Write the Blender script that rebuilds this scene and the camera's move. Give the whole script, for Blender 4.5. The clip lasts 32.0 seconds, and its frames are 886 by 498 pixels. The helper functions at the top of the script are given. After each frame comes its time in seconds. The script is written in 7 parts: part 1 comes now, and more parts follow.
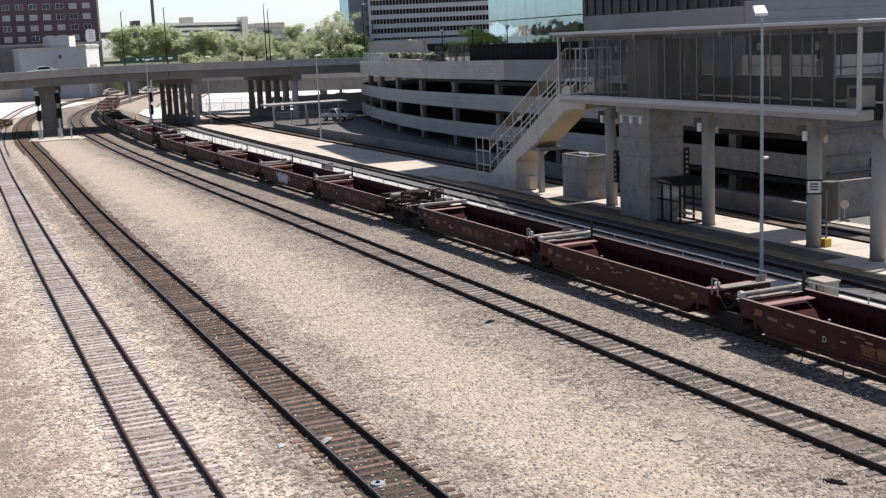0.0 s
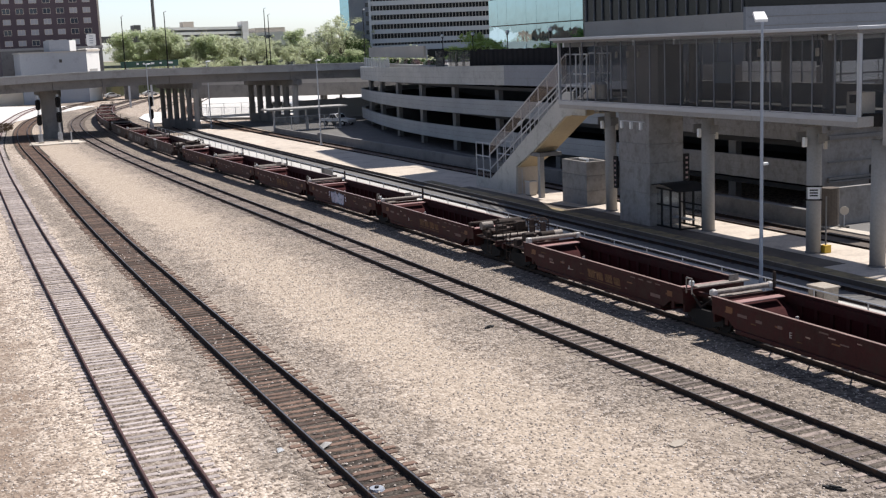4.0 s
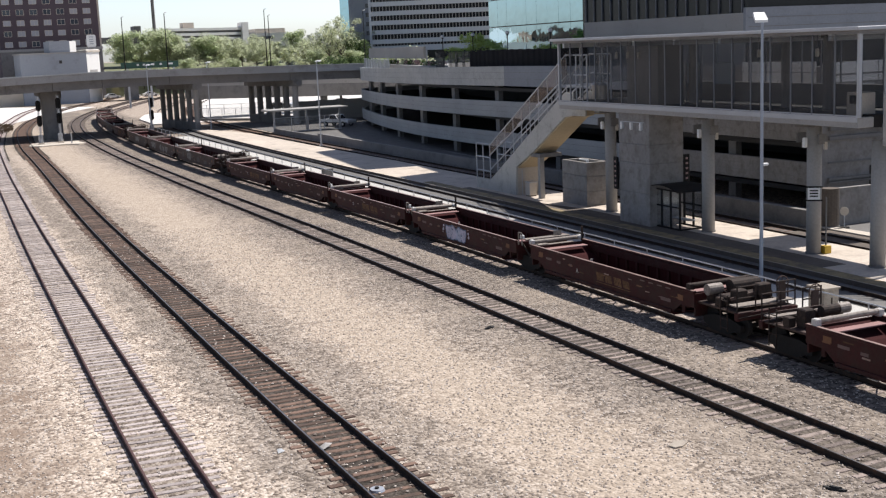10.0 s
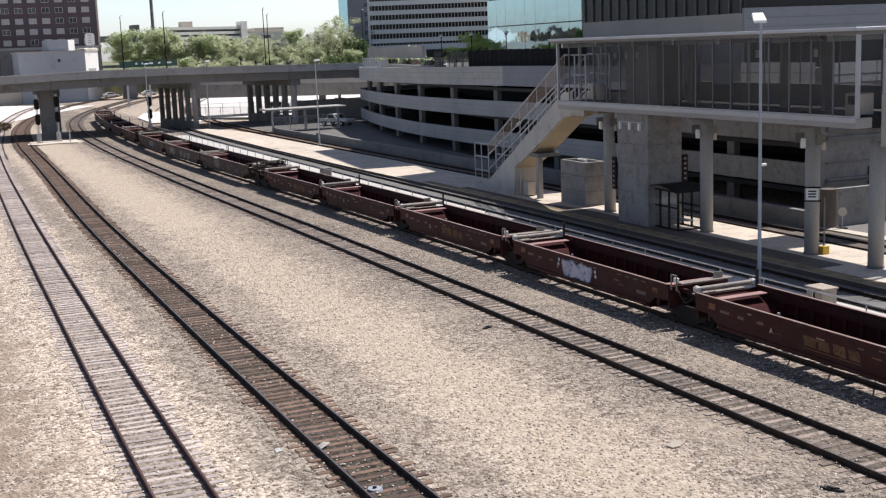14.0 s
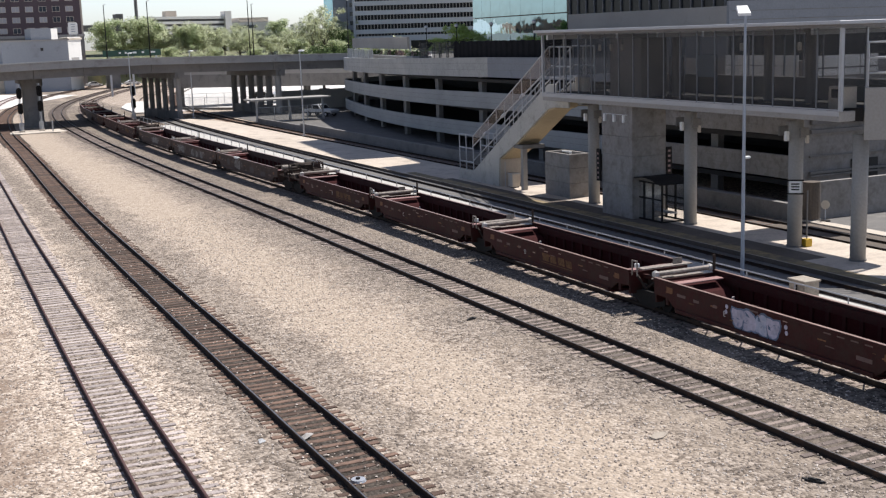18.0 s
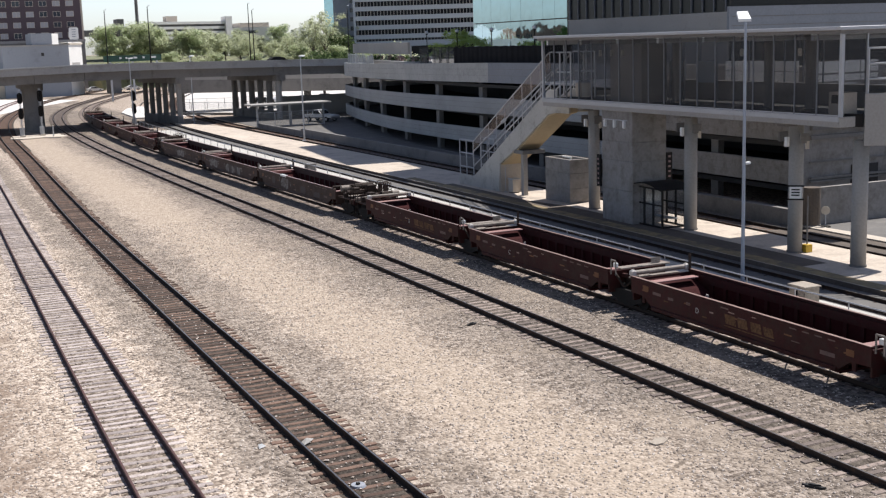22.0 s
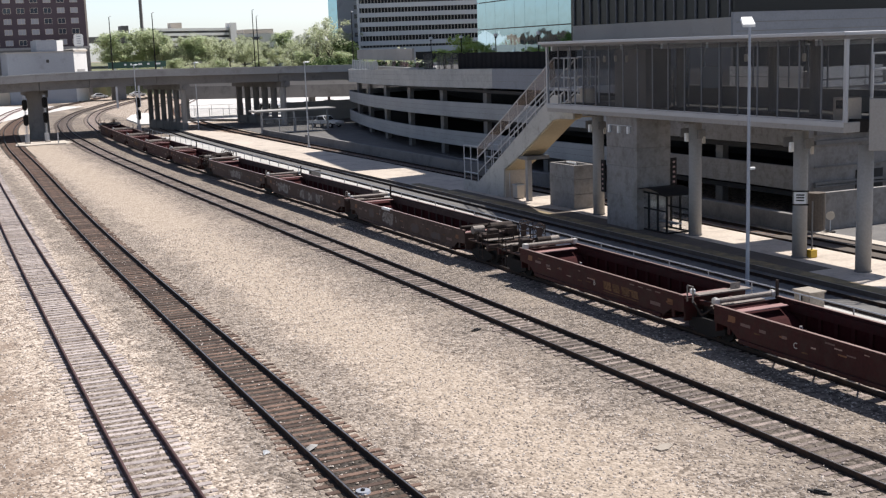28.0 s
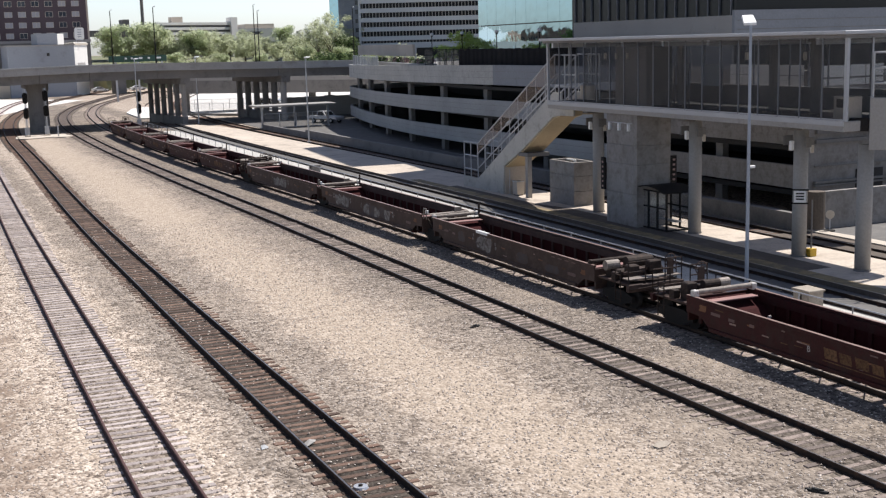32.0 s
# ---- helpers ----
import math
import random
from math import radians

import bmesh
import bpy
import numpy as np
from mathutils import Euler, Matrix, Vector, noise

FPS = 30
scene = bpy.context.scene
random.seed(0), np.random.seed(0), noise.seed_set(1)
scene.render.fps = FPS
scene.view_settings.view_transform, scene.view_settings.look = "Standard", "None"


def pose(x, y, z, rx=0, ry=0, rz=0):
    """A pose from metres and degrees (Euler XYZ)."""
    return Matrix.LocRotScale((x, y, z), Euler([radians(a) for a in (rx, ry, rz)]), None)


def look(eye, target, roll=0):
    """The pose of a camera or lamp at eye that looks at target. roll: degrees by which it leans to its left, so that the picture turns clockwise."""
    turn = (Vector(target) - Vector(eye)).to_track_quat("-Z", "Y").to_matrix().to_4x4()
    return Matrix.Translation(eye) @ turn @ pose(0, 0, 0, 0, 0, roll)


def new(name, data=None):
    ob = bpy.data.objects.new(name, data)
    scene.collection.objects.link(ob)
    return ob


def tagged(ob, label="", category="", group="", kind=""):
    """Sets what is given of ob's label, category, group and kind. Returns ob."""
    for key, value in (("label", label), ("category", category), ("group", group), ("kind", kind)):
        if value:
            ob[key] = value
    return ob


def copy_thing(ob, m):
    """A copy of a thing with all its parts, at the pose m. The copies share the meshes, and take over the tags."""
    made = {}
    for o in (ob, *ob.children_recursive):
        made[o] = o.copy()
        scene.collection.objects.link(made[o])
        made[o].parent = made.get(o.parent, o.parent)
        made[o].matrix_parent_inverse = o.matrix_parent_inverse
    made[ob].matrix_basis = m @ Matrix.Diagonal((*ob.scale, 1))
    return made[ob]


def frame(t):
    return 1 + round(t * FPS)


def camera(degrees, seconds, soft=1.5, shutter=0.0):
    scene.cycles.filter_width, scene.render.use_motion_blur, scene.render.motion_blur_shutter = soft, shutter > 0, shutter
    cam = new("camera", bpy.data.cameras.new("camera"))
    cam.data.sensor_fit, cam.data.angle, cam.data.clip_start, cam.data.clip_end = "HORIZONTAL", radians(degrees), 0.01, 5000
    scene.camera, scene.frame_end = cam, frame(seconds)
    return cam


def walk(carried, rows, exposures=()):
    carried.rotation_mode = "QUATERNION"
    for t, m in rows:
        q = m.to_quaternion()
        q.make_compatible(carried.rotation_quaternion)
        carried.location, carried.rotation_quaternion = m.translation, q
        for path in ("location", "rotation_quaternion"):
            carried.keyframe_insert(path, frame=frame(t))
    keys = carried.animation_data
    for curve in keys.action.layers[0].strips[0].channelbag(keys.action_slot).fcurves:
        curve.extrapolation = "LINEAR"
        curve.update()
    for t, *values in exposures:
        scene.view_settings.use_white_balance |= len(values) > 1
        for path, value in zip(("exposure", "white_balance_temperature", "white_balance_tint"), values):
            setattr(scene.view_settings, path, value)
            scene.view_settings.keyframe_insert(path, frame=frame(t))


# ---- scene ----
# camera: yaw to the right of the tracks, tilt down and lean, in degrees
LENS = 40.722
EYE = Vector((0.0, 0.0, 11.640))
cam = camera(LENS, 32.0, soft=1.25)


def aim(yaw, tilt, lean):
    a, b = radians(yaw), radians(tilt)
    return look(EYE, EYE + Vector((math.sin(a) * math.cos(b), math.cos(a) * math.cos(b), -math.sin(b))), -lean)


PATH = [
    (0, 23.369, 10.047, 2.546),
    (0.5, 23.358, 9.969, 2.561),
    (1, 23.359, 9.935, 2.564),
    (1.5, 23.379, 9.932, 2.524),
    (2, 23.395, 9.985, 2.467),
    (2.5, 23.463, 9.994, 2.452),
    (3, 23.461, 9.912, 2.442),
    (3.5, 23.411, 9.839, 2.389),
    (5.5, 23.375, 9.763, 2.377),
    (6, 23.379, 9.787, 2.320),
    (6.5, 23.346, 9.745, 2.334),
    (7, 23.382, 9.750, 2.295),
    (7.5, 23.428, 9.816, 2.232),
    (8, 23.450, 9.889, 2.252),
    (8.5, 23.414, 9.907, 2.309),
    (9, 23.457, 9.831, 2.314),
    (9.5, 23.461, 9.749, 2.311),
    (10, 23.389, 9.766, 2.416),
    (10.5, 23.409, 9.801, 2.399),
    (11, 23.445, 9.837, 2.382),
    (11.5, 23.447, 9.888, 2.375),
    (12, 23.457, 9.831, 2.314),
    (12.5, 23.438, 9.748, 2.306),
    (13, 23.458, 9.749, 2.304),
    (13.5, 23.461, 9.749, 2.311),
    (14, 23.474, 9.787, 2.260),
    (14.5, 23.532, 9.806, 2.369),
    (16.5, 23.600, 10.180, 1.961),
    (17, 23.793, 10.253, 1.906),
    (17.5, 24.044, 10.216, 1.896),
    (18, 24.225, 10.232, 1.932),
    (18.5, 24.340, 10.207, 1.852),
    (19, 24.357, 10.129, 1.853),
    (19.5, 24.338, 10.102, 1.893),
    (20, 24.319, 10.064, 1.893),
    (20.5, 24.283, 10.049, 1.899),
    (21, 24.278, 10.029, 1.923),
    (21.5, 24.280, 9.992, 1.922),
    (22, 24.223, 9.979, 1.872),
    (22.5, 24.204, 9.898, 1.905),
    (23, 24.200, 9.877, 1.925),
    (23.5, 24.194, 9.833, 1.931),
    (24, 24.172, 9.806, 1.923),
    (24.5, 24.181, 9.820, 1.931),
    (25, 24.173, 9.799, 1.955),
    (25.5, 24.145, 9.822, 1.953),
    (27.5, 24.036, 9.778, 1.957),
    (28, 24.017, 9.692, 1.981),
    (28.5, 23.864, 9.735, 1.812),
    (29, 23.804, 9.903, 1.685),
    (29.5, 23.756, 9.997, 1.662),
    (30, 23.824, 10.040, 1.640),
    (30.5, 23.888, 10.045, 1.628),
    (31, 23.926, 9.980, 1.648),
    (31.5, 23.971, 9.914, 1.603),
    (32, 24.039, 9.877, 1.579),
]
walk(cam, [(t, aim(a, b, c)) for t, a, b, c in PATH])

# daylight: clear sky, sun ahead and to the right of the tracks
world = bpy.data.worlds.new("sky")
scene.world = world
world.use_nodes = True
sky = world.node_tree.nodes.new("ShaderNodeTexSky")
sky.sky_type, sky.sun_disc = "NISHITA", False
sky.sun_elevation, sky.sun_rotation = radians(58), math.atan2(0.60, 0.15)
sky.air_density, sky.dust_density, sky.ozone_density = 1.0, 0.5, 1.0
back = world.node_tree.nodes["Background"]
# haze: greyer than a clean sky, and brighter still towards the horizon
tree_w = world.node_tree
grey_w = tree_w.nodes.new("ShaderNodeRGBToBW")
veil = tree_w.nodes.new("ShaderNodeMix")
veil.data_type = "RGBA"
veil.inputs["Factor"].default_value = 0.55
haze = tree_w.nodes.new("ShaderNodeVectorMath")
haze.operation = "MULTIPLY"
tone = tree_w.nodes.new("ShaderNodeVectorMath")
tone.operation = "MULTIPLY_ADD"
tone.inputs[1].default_value = (0.19, 0.20, 0.215)
cool = tree_w.nodes.new("ShaderNodeVectorMath")
cool.operation = "MULTIPLY"
cool.inputs[1].default_value = (0.945, 0.985, 1.105)
for a, b in ((sky.outputs[0], grey_w.inputs[0]), (sky.outputs[0], veil.inputs["A"]), (grey_w.outputs[0], veil.inputs["B"]), (veil.outputs["Result"], haze.inputs[0]),
             (veil.outputs["Result"], haze.inputs[1]), (haze.outputs[0], tone.inputs[0]), (veil.outputs["Result"], tone.inputs[2]),
             (tone.outputs[0], cool.inputs[0]), (cool.outputs[0], back.inputs[0])):
    tree_w.links.new(a, b)
back.inputs[1].default_value = 0.056
lamp = bpy.data.lights.new("sun", "SUN")
lamp.energy, lamp.angle, lamp.color = 4.9, radians(0.55), (1.0, 0.955, 0.915)
sun = new("sun", lamp)
sun.matrix_basis = look((60, 15, 100), (0, 0, 0))
scene.view_settings.exposure = 0.35


# ---- materials ----
def mat(name, col, rough=0.8, metal=0.0, var=0.22, big=0.35, fine=14.0, bump=0.25, dist=0.02, dirt=None, dirt_at=0.6, tint=0.12, spec=0.4):
    """A worn surface: stains at one scale, grain at another, a light change from piece to piece."""
    m = bpy.data.materials.new(name)
    m.use_nodes = True
    n, l = m.node_tree.nodes, m.node_tree.links
    p = n["Principled BSDF"]
    at = n.new("ShaderNodeTexCoord")
    a, b = n.new("ShaderNodeTexNoise"), n.new("ShaderNodeTexNoise")
    a.inputs["Scale"].default_value, a.inputs["Detail"].default_value = big, 6
    b.inputs["Scale"].default_value, b.inputs["Detail"].default_value = fine, 5
    for t in (a, b):
        l.new(at.outputs["Object"], t.inputs["Vector"])
    both = n.new("ShaderNodeMath")
    both.operation = "ADD"
    l.new(a.outputs[0], both.inputs[0])
    l.new(b.outputs[0], both.inputs[1])
    ob = n.new("ShaderNodeObjectInfo")
    r = n.new("ShaderNodeMath")
    r.operation, r.inputs[1].default_value = "MULTIPLY_ADD", tint * 2
    l.new(ob.outputs["Random"], r.inputs[0])
    l.new(both.outputs[0], r.inputs[2])
    k = n.new("ShaderNodeMapRange")
    k.inputs["From Min"].default_value, k.inputs["From Max"].default_value = 0.6 + tint, 1.4 + tint
    k.inputs["To Min"].default_value, k.inputs["To Max"].default_value = 1 - var, 1 + var
    l.new(r.outputs[0], k.inputs[0])
    mul = n.new("ShaderNodeVectorMath")
    mul.operation = "SCALE"
    mul.inputs[0].default_value = col
    l.new(k.outputs[0], mul.inputs["Scale"])
    out = mul.outputs[0]
    if dirt:
        d = n.new("ShaderNodeTexNoise")
        d.inputs["Scale"].default_value, d.inputs["Detail"].default_value, d.inputs["Roughness"].default_value = big * 3.1, 8, 0.7
        l.new(at.outputs["Object"], d.inputs["Vector"])
        dm = n.new("ShaderNodeMapRange")
        dm.inputs["From Min"].default_value, dm.inputs["From Max"].default_value = dirt_at - 0.1, dirt_at + 0.12
        l.new(d.outputs[0], dm.inputs[0])
        mix = n.new("ShaderNodeMix")
        mix.data_type = "RGBA"
        mix.inputs["B"].default_value = (*dirt, 1)
        l.new(dm.outputs[0], mix.inputs["Factor"])
        l.new(out, mix.inputs["A"])
        out = mix.outputs["Result"]
    l.new(out, p.inputs["Base Color"])
    p.inputs["Roughness"].default_value, p.inputs["Metallic"].default_value = rough, metal
    p.inputs["Specular IOR Level"].default_value = spec
    if bump:
        bp = n.new("ShaderNodeBump")
        bp.inputs["Strength"].default_value, bp.inputs["Distance"].default_value = bump, dist
        l.new(b.outputs[0], bp.inputs["Height"])
        l.new(bp.outputs[0], p.inputs["Normal"])
    return m


def gravel_mat(name, bands, shade=1.0, sand=(), soil=(), pale=()):
    """Crushed stone: one cell a stone, tan and grey, with grey strips along the tracks and patches of fine dirt."""
    m = bpy.data.materials.new(name)
    m.use_nodes = True
    n, l = m.node_tree.nodes, m.node_tree.links
    p = n["Principled BSDF"]
    at = n.new("ShaderNodeTexCoord")
    cell = n.new("ShaderNodeTexVoronoi")
    cell.inputs["Scale"].default_value = 5.6
    l.new(at.outputs["Object"], cell.inputs["Vector"])
    small = n.new("ShaderNodeTexVoronoi")
    small.inputs["Scale"].default_value = 10.5
    l.new(at.outputs["Object"], small.inputs["Vector"])
    sep = n.new("ShaderNodeSeparateColor")
    l.new(cell.outputs["Color"], sep.inputs[0])
    sep2 = n.new("ShaderNodeSeparateColor")
    l.new(small.outputs["Color"], sep2.inputs[0])
    av = n.new("ShaderNodeMath")
    av.operation = "ADD"
    l.new(sep.outputs[0], av.inputs[0])
    l.new(sep2.outputs[1], av.inputs[1])
    stone = n.new("ShaderNodeValToRGB")
    e = stone.color_ramp.elements
    e[0].position, e[0].color = 0.18, (0.155, 0.12, 0.096, 1)
    e[1].position, e[1].color = 0.85, (0.735, 0.63, 0.53, 1)
    x = e.new(0.5)
    x.color = (0.48, 0.39, 0.31, 1)
    half = n.new("ShaderNodeMath")
    half.operation, half.inputs[1].default_value = "MULTIPLY", 0.5
    l.new(av.outputs[0], half.inputs[0])
    l.new(half.outputs[0], stone.inputs[0])
    grey = n.new("ShaderNodeValToRGB")
    e = grey.color_ramp.elements
    e[0].position, e[0].color = 0.1, (0.085, 0.069, 0.055, 1)
    e[1].position, e[1].color = 0.85, (0.375, 0.315, 0.262, 1)
    l.new(half.outputs[0], grey.inputs[0])
    # grey strips: by the distance from each track, broken up by noise
    pos = n.new("ShaderNodeSeparateXYZ")
    l.new(at.outputs["Object"], pos.inputs[0])
    wob = n.new("ShaderNodeTexNoise")
    wob.inputs["Scale"].default_value, wob.inputs["Detail"].default_value, wob.inputs["Roughness"].default_value = 0.4, 8, 0.7
    l.new(at.outputs["Object"], wob.inputs["Vector"])
    shift = n.new("ShaderNodeMath")
    shift.operation, shift.inputs[1].default_value = "MULTIPLY_ADD", 5.0
    l.new(wob.outputs[0], shift.inputs[0])
    l.new(pos.outputs[0], shift.inputs[2])
    def strips(rows):
        total = None
        for centre, width, weight in rows:
            d = n.new("ShaderNodeMath")
            d.operation, d.inputs[1].default_value = "SUBTRACT", centre + 2.5
            l.new(shift.outputs[0], d.inputs[0])
            a = n.new("ShaderNodeMath")
            a.operation = "ABSOLUTE"
            l.new(d.outputs[0], a.inputs[0])
            r = n.new("ShaderNodeMapRange")
            r.interpolation_type = "SMOOTHSTEP"
            r.inputs["From Min"].default_value, r.inputs["From Max"].default_value = width * 0.35, width * 1.7
            r.inputs["To Min"].default_value, r.inputs["To Max"].default_value = weight, 0
            l.new(a.outputs[0], r.inputs[0])
            if total is None:
                total = r.outputs[0]
            else:
                s = n.new("ShaderNodeMath")
                s.operation = "MAXIMUM"
                l.new(total, s.inputs[0])
                l.new(r.outputs[0], s.inputs[1])
                total = s.outputs[0]
        return total

    total = strips(bands)
    mix = n.new("ShaderNodeMix")
    mix.data_type = "RGBA"
    l.new(total, mix.inputs["Factor"])
    l.new(stone.outputs[0], mix.inputs["A"])
    l.new(grey.outputs[0], mix.inputs["B"])
    # patches of sand and dirt
    pn = n.new("ShaderNodeTexNoise")
    pn.inputs["Scale"].default_value, pn.inputs["Detail"].default_value, pn.inputs["Roughness"].default_value = 0.16, 8, 0.62
    l.new(at.outputs["Object"], pn.inputs["Vector"])
    pm = n.new("ShaderNodeMapRange")
    pm.inputs["From Min"].default_value, pm.inputs["From Max"].default_value = 0.5, 0.72
    pm.inputs["To Max"].default_value = 0.55
    l.new(pn.outputs[0], pm.inputs[0])
    mix2 = n.new("ShaderNodeMix")
    mix2.data_type = "RGBA"
    mix2.inputs["B"].default_value = (0.52, 0.425, 0.33, 1)
    dust = pm.outputs[0]
    if sand:
        soft = n.new("ShaderNodeMath")
        soft.operation, soft.inputs[1].default_value = "MULTIPLY", 0.62
        l.new(strips(sand), soft.inputs[0])
        top = n.new("ShaderNodeMath")
        top.operation = "MAXIMUM"
        l.new(soft.outputs[0], top.inputs[0])
        l.new(dust, top.inputs[1])
        dust = top.outputs[0]
    l.new(dust, mix2.inputs["Factor"])
    l.new(mix.outputs["Result"], mix2.inputs["A"])
    base = mix2.outputs["Result"]
    if soil:
        patch = n.new("ShaderNodeTexNoise")
        patch.inputs["Scale"].default_value, patch.inputs["Detail"].default_value, patch.inputs["Roughness"].default_value = 0.55, 8, 0.65
        l.new(at.outputs["Object"], patch.inputs["Vector"])
        cut = n.new("ShaderNodeMapRange")
        cut.inputs["From Min"].default_value, cut.inputs["From Max"].default_value = 0.38, 0.58
        l.new(patch.outputs[0], cut.inputs[0])
        both = n.new("ShaderNodeMath")
        both.operation = "MULTIPLY"
        l.new(cut.outputs[0], both.inputs[0])
        l.new(strips(soil), both.inputs[1])
        mix3 = n.new("ShaderNodeMix")
        mix3.data_type = "RGBA"
        mix3.inputs["B"].default_value = (0.30, 0.225, 0.17, 1)
        l.new(both.outputs[0], mix3.inputs["Factor"])
        l.new(base, mix3.inputs["A"])
        base = mix3.outputs["Result"]
    if pale:
        more = n.new("ShaderNodeMath")
        more.operation, more.inputs[1].default_value = "ADD", 1.0
        l.new(strips(pale), more.inputs[0])
        lift_up = n.new("ShaderNodeVectorMath")
        lift_up.operation = "SCALE"
        l.new(base, lift_up.inputs[0])
        l.new(more.outputs[0], lift_up.inputs["Scale"])
        base = lift_up.outputs[0]
    last = n.new("ShaderNodeVectorMath")
    last.operation = "SCALE"
    last.inputs["Scale"].default_value = shade
    l.new(base, last.inputs[0])
    l.new(last.outputs[0], p.inputs["Base Color"])
    p.inputs["Roughness"].default_value, p.inputs["Specular IOR Level"].default_value = 0.95, 0.15
    bp = n.new("ShaderNodeBump")
    bp.inputs["Strength"].default_value, bp.inputs["Distance"].default_value = 0.6, 0.07
    bp.invert = True
    dd = n.new("ShaderNodeMath")
    dd.operation = "ADD"
    l.new(cell.outputs["Distance"], dd.inputs[0])
    l.new(small.outputs["Distance"], dd.inputs[1])
    l.new(dd.outputs[0], bp.inputs["Height"])
    l.new(bp.outputs[0], p.inputs["Normal"])
    return m


def screen_mat(name, col, cover):
    """Woven wire screen: part metal, part gap."""
    m = mat(name, col, 0.5, 0.6, 0.1, bump=0)
    n, l = m.node_tree.nodes, m.node_tree.links
    p, o = n["Principled BSDF"], n["Material Output"]
    gap, mix = n.new("ShaderNodeBsdfTransparent"), n.new("ShaderNodeMixShader")
    mix.inputs[0].default_value = cover
    l.new(gap.outputs[0], mix.inputs[1])
    l.new(p.outputs[0], mix.inputs[2])
    l.new(mix.outputs[0], o.inputs[0])
    return m


M_GRAVEL = gravel_mat("gravel", [(23.0, 3.9, 1), (28.2, 4.6, 1), (8.8, 0.9, 0.75), (12.6, 1.2, 0.65), (36.3, 2.2, 1)], 0.83, [(16.2, 2.0, 1), (-1.2, 2.2, 1)], [(1.2, 1.5, 1)], [(3.4, 0.7, 0.14), (7.2, 0.6, 0.12)])
M_BED_D = gravel_mat("oily_ballast", [(10.6, 9.0, 1)], 0.28)
M_BED_G = gravel_mat("dusty_ballast", [(22.4, 9.0, 1)], 0.45)
M_BED_P = gravel_mat("pale_grey_ballast", [(28.0, 9.0, 0.25)], 0.85)
M_BED_L = gravel_mat("pale_ballast", [(-90.0, 1.0, 1)], 0.52)
M_CONC = mat("concrete", (0.33, 0.315, 0.295), 0.85, var=0.14, big=0.25, fine=9, dirt=(0.20, 0.19, 0.175), dirt_at=0.68)
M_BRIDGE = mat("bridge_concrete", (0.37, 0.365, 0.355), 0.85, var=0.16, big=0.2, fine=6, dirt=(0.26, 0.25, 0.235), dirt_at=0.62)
# dark concrete, also used where shade is put into the colour
M_CONC_D = mat("aged_and_shaded_concrete", (0.20, 0.19, 0.18), 0.88, var=0.18, big=0.2, fine=8, dirt=(0.12, 0.115, 0.11), dirt_at=0.6)
M_CONC_W = mat("pale_concrete", (0.52, 0.46, 0.385), 0.85, var=0.12, big=0.18, fine=10, dirt=(0.38, 0.34, 0.28), dirt_at=0.66)
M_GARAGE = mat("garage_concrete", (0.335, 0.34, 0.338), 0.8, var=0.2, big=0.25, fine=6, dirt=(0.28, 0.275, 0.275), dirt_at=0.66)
M_GARAGE_T = mat("pale_lit_concrete", (0.43, 0.425, 0.405), 0.8, var=0.2, big=0.3, fine=6, dirt=(0.31, 0.30, 0.285), dirt_at=0.60)
M_GARAGE_B = mat("blue_grey_shade_concrete", (0.235, 0.245, 0.265), 0.8, var=0.14, big=0.25, fine=6, dirt=(0.19, 0.195, 0.205), dirt_at=0.64)
# near-black: the shade inside the garage is put into the colour
M_DARK = mat("dark_paint_and_shade", (0.055, 0.053, 0.052), 0.9, spec=0.1)
M_ASPHALT = mat("asphalt", (0.135, 0.128, 0.12), 0.9, var=0.2, big=0.3, fine=30, dirt=(0.21, 0.195, 0.178), dirt_at=0.6)
M_ROAD = mat("worn_road", (0.52, 0.50, 0.46), 0.9, var=0.16, big=0.2, fine=20, dirt=(0.32, 0.30, 0.28), dirt_at=0.68)
M_PLAT = mat("platform_concrete", (0.50, 0.43, 0.355), 0.88, var=0.22, big=0.22, fine=7, dirt=(0.29, 0.24, 0.195), dirt_at=0.62)
M_LOT = mat("bleached_concrete", (0.66, 0.63, 0.585), 0.88, var=0.16, big=0.12, fine=4, dirt=(0.45, 0.42, 0.38), dirt_at=0.62)
M_STRIP = mat("dark_paving_and_shade", (0.115, 0.093, 0.075), 0.9, var=0.3, big=0.3, fine=9, dirt=(0.18, 0.146, 0.116), dirt_at=0.62)
M_TACTILE = mat("worn_yellow_tiles", (0.27, 0.205, 0.105), 0.85, var=0.3, big=0.5, fine=12, dirt=(0.13, 0.105, 0.075), dirt_at=0.52)
M_SHAFT = mat("shaft_concrete", (0.25, 0.235, 0.222), 0.85, var=0.2, big=0.5, fine=5, dirt=(0.165, 0.145, 0.128), dirt_at=0.58)
M_RAIL = mat("rail_steel", (0.036, 0.026, 0.021), 0.8, 0.0, 0.25, 0.8, 30, dirt=(0.10, 0.055, 0.035), dirt_at=0.62, spec=0.15)
M_RAILTOP = mat("rail_head", (0.20, 0.19, 0.185), 0.38, 0.8, 0.2, 0.8, 30)
M_RAIL_R = mat("rusty_rail", (0.088, 0.046, 0.042), 0.8, 0.1, 0.3, 0.8, 30)
M_TIE_D = mat("dark_tie", (0.152, 0.096, 0.070), 0.92, var=0.45, big=1.8, fine=22, bump=0.6, tint=0.45, dirt=(0.068, 0.049, 0.040), dirt_at=0.58)
M_TIE_G = mat("grey_tie", (0.25, 0.20, 0.172), 0.93, var=0.4, big=1.8, fine=22, bump=0.6, tint=0.45, dirt=(0.10, 0.08, 0.068), dirt_at=0.58)
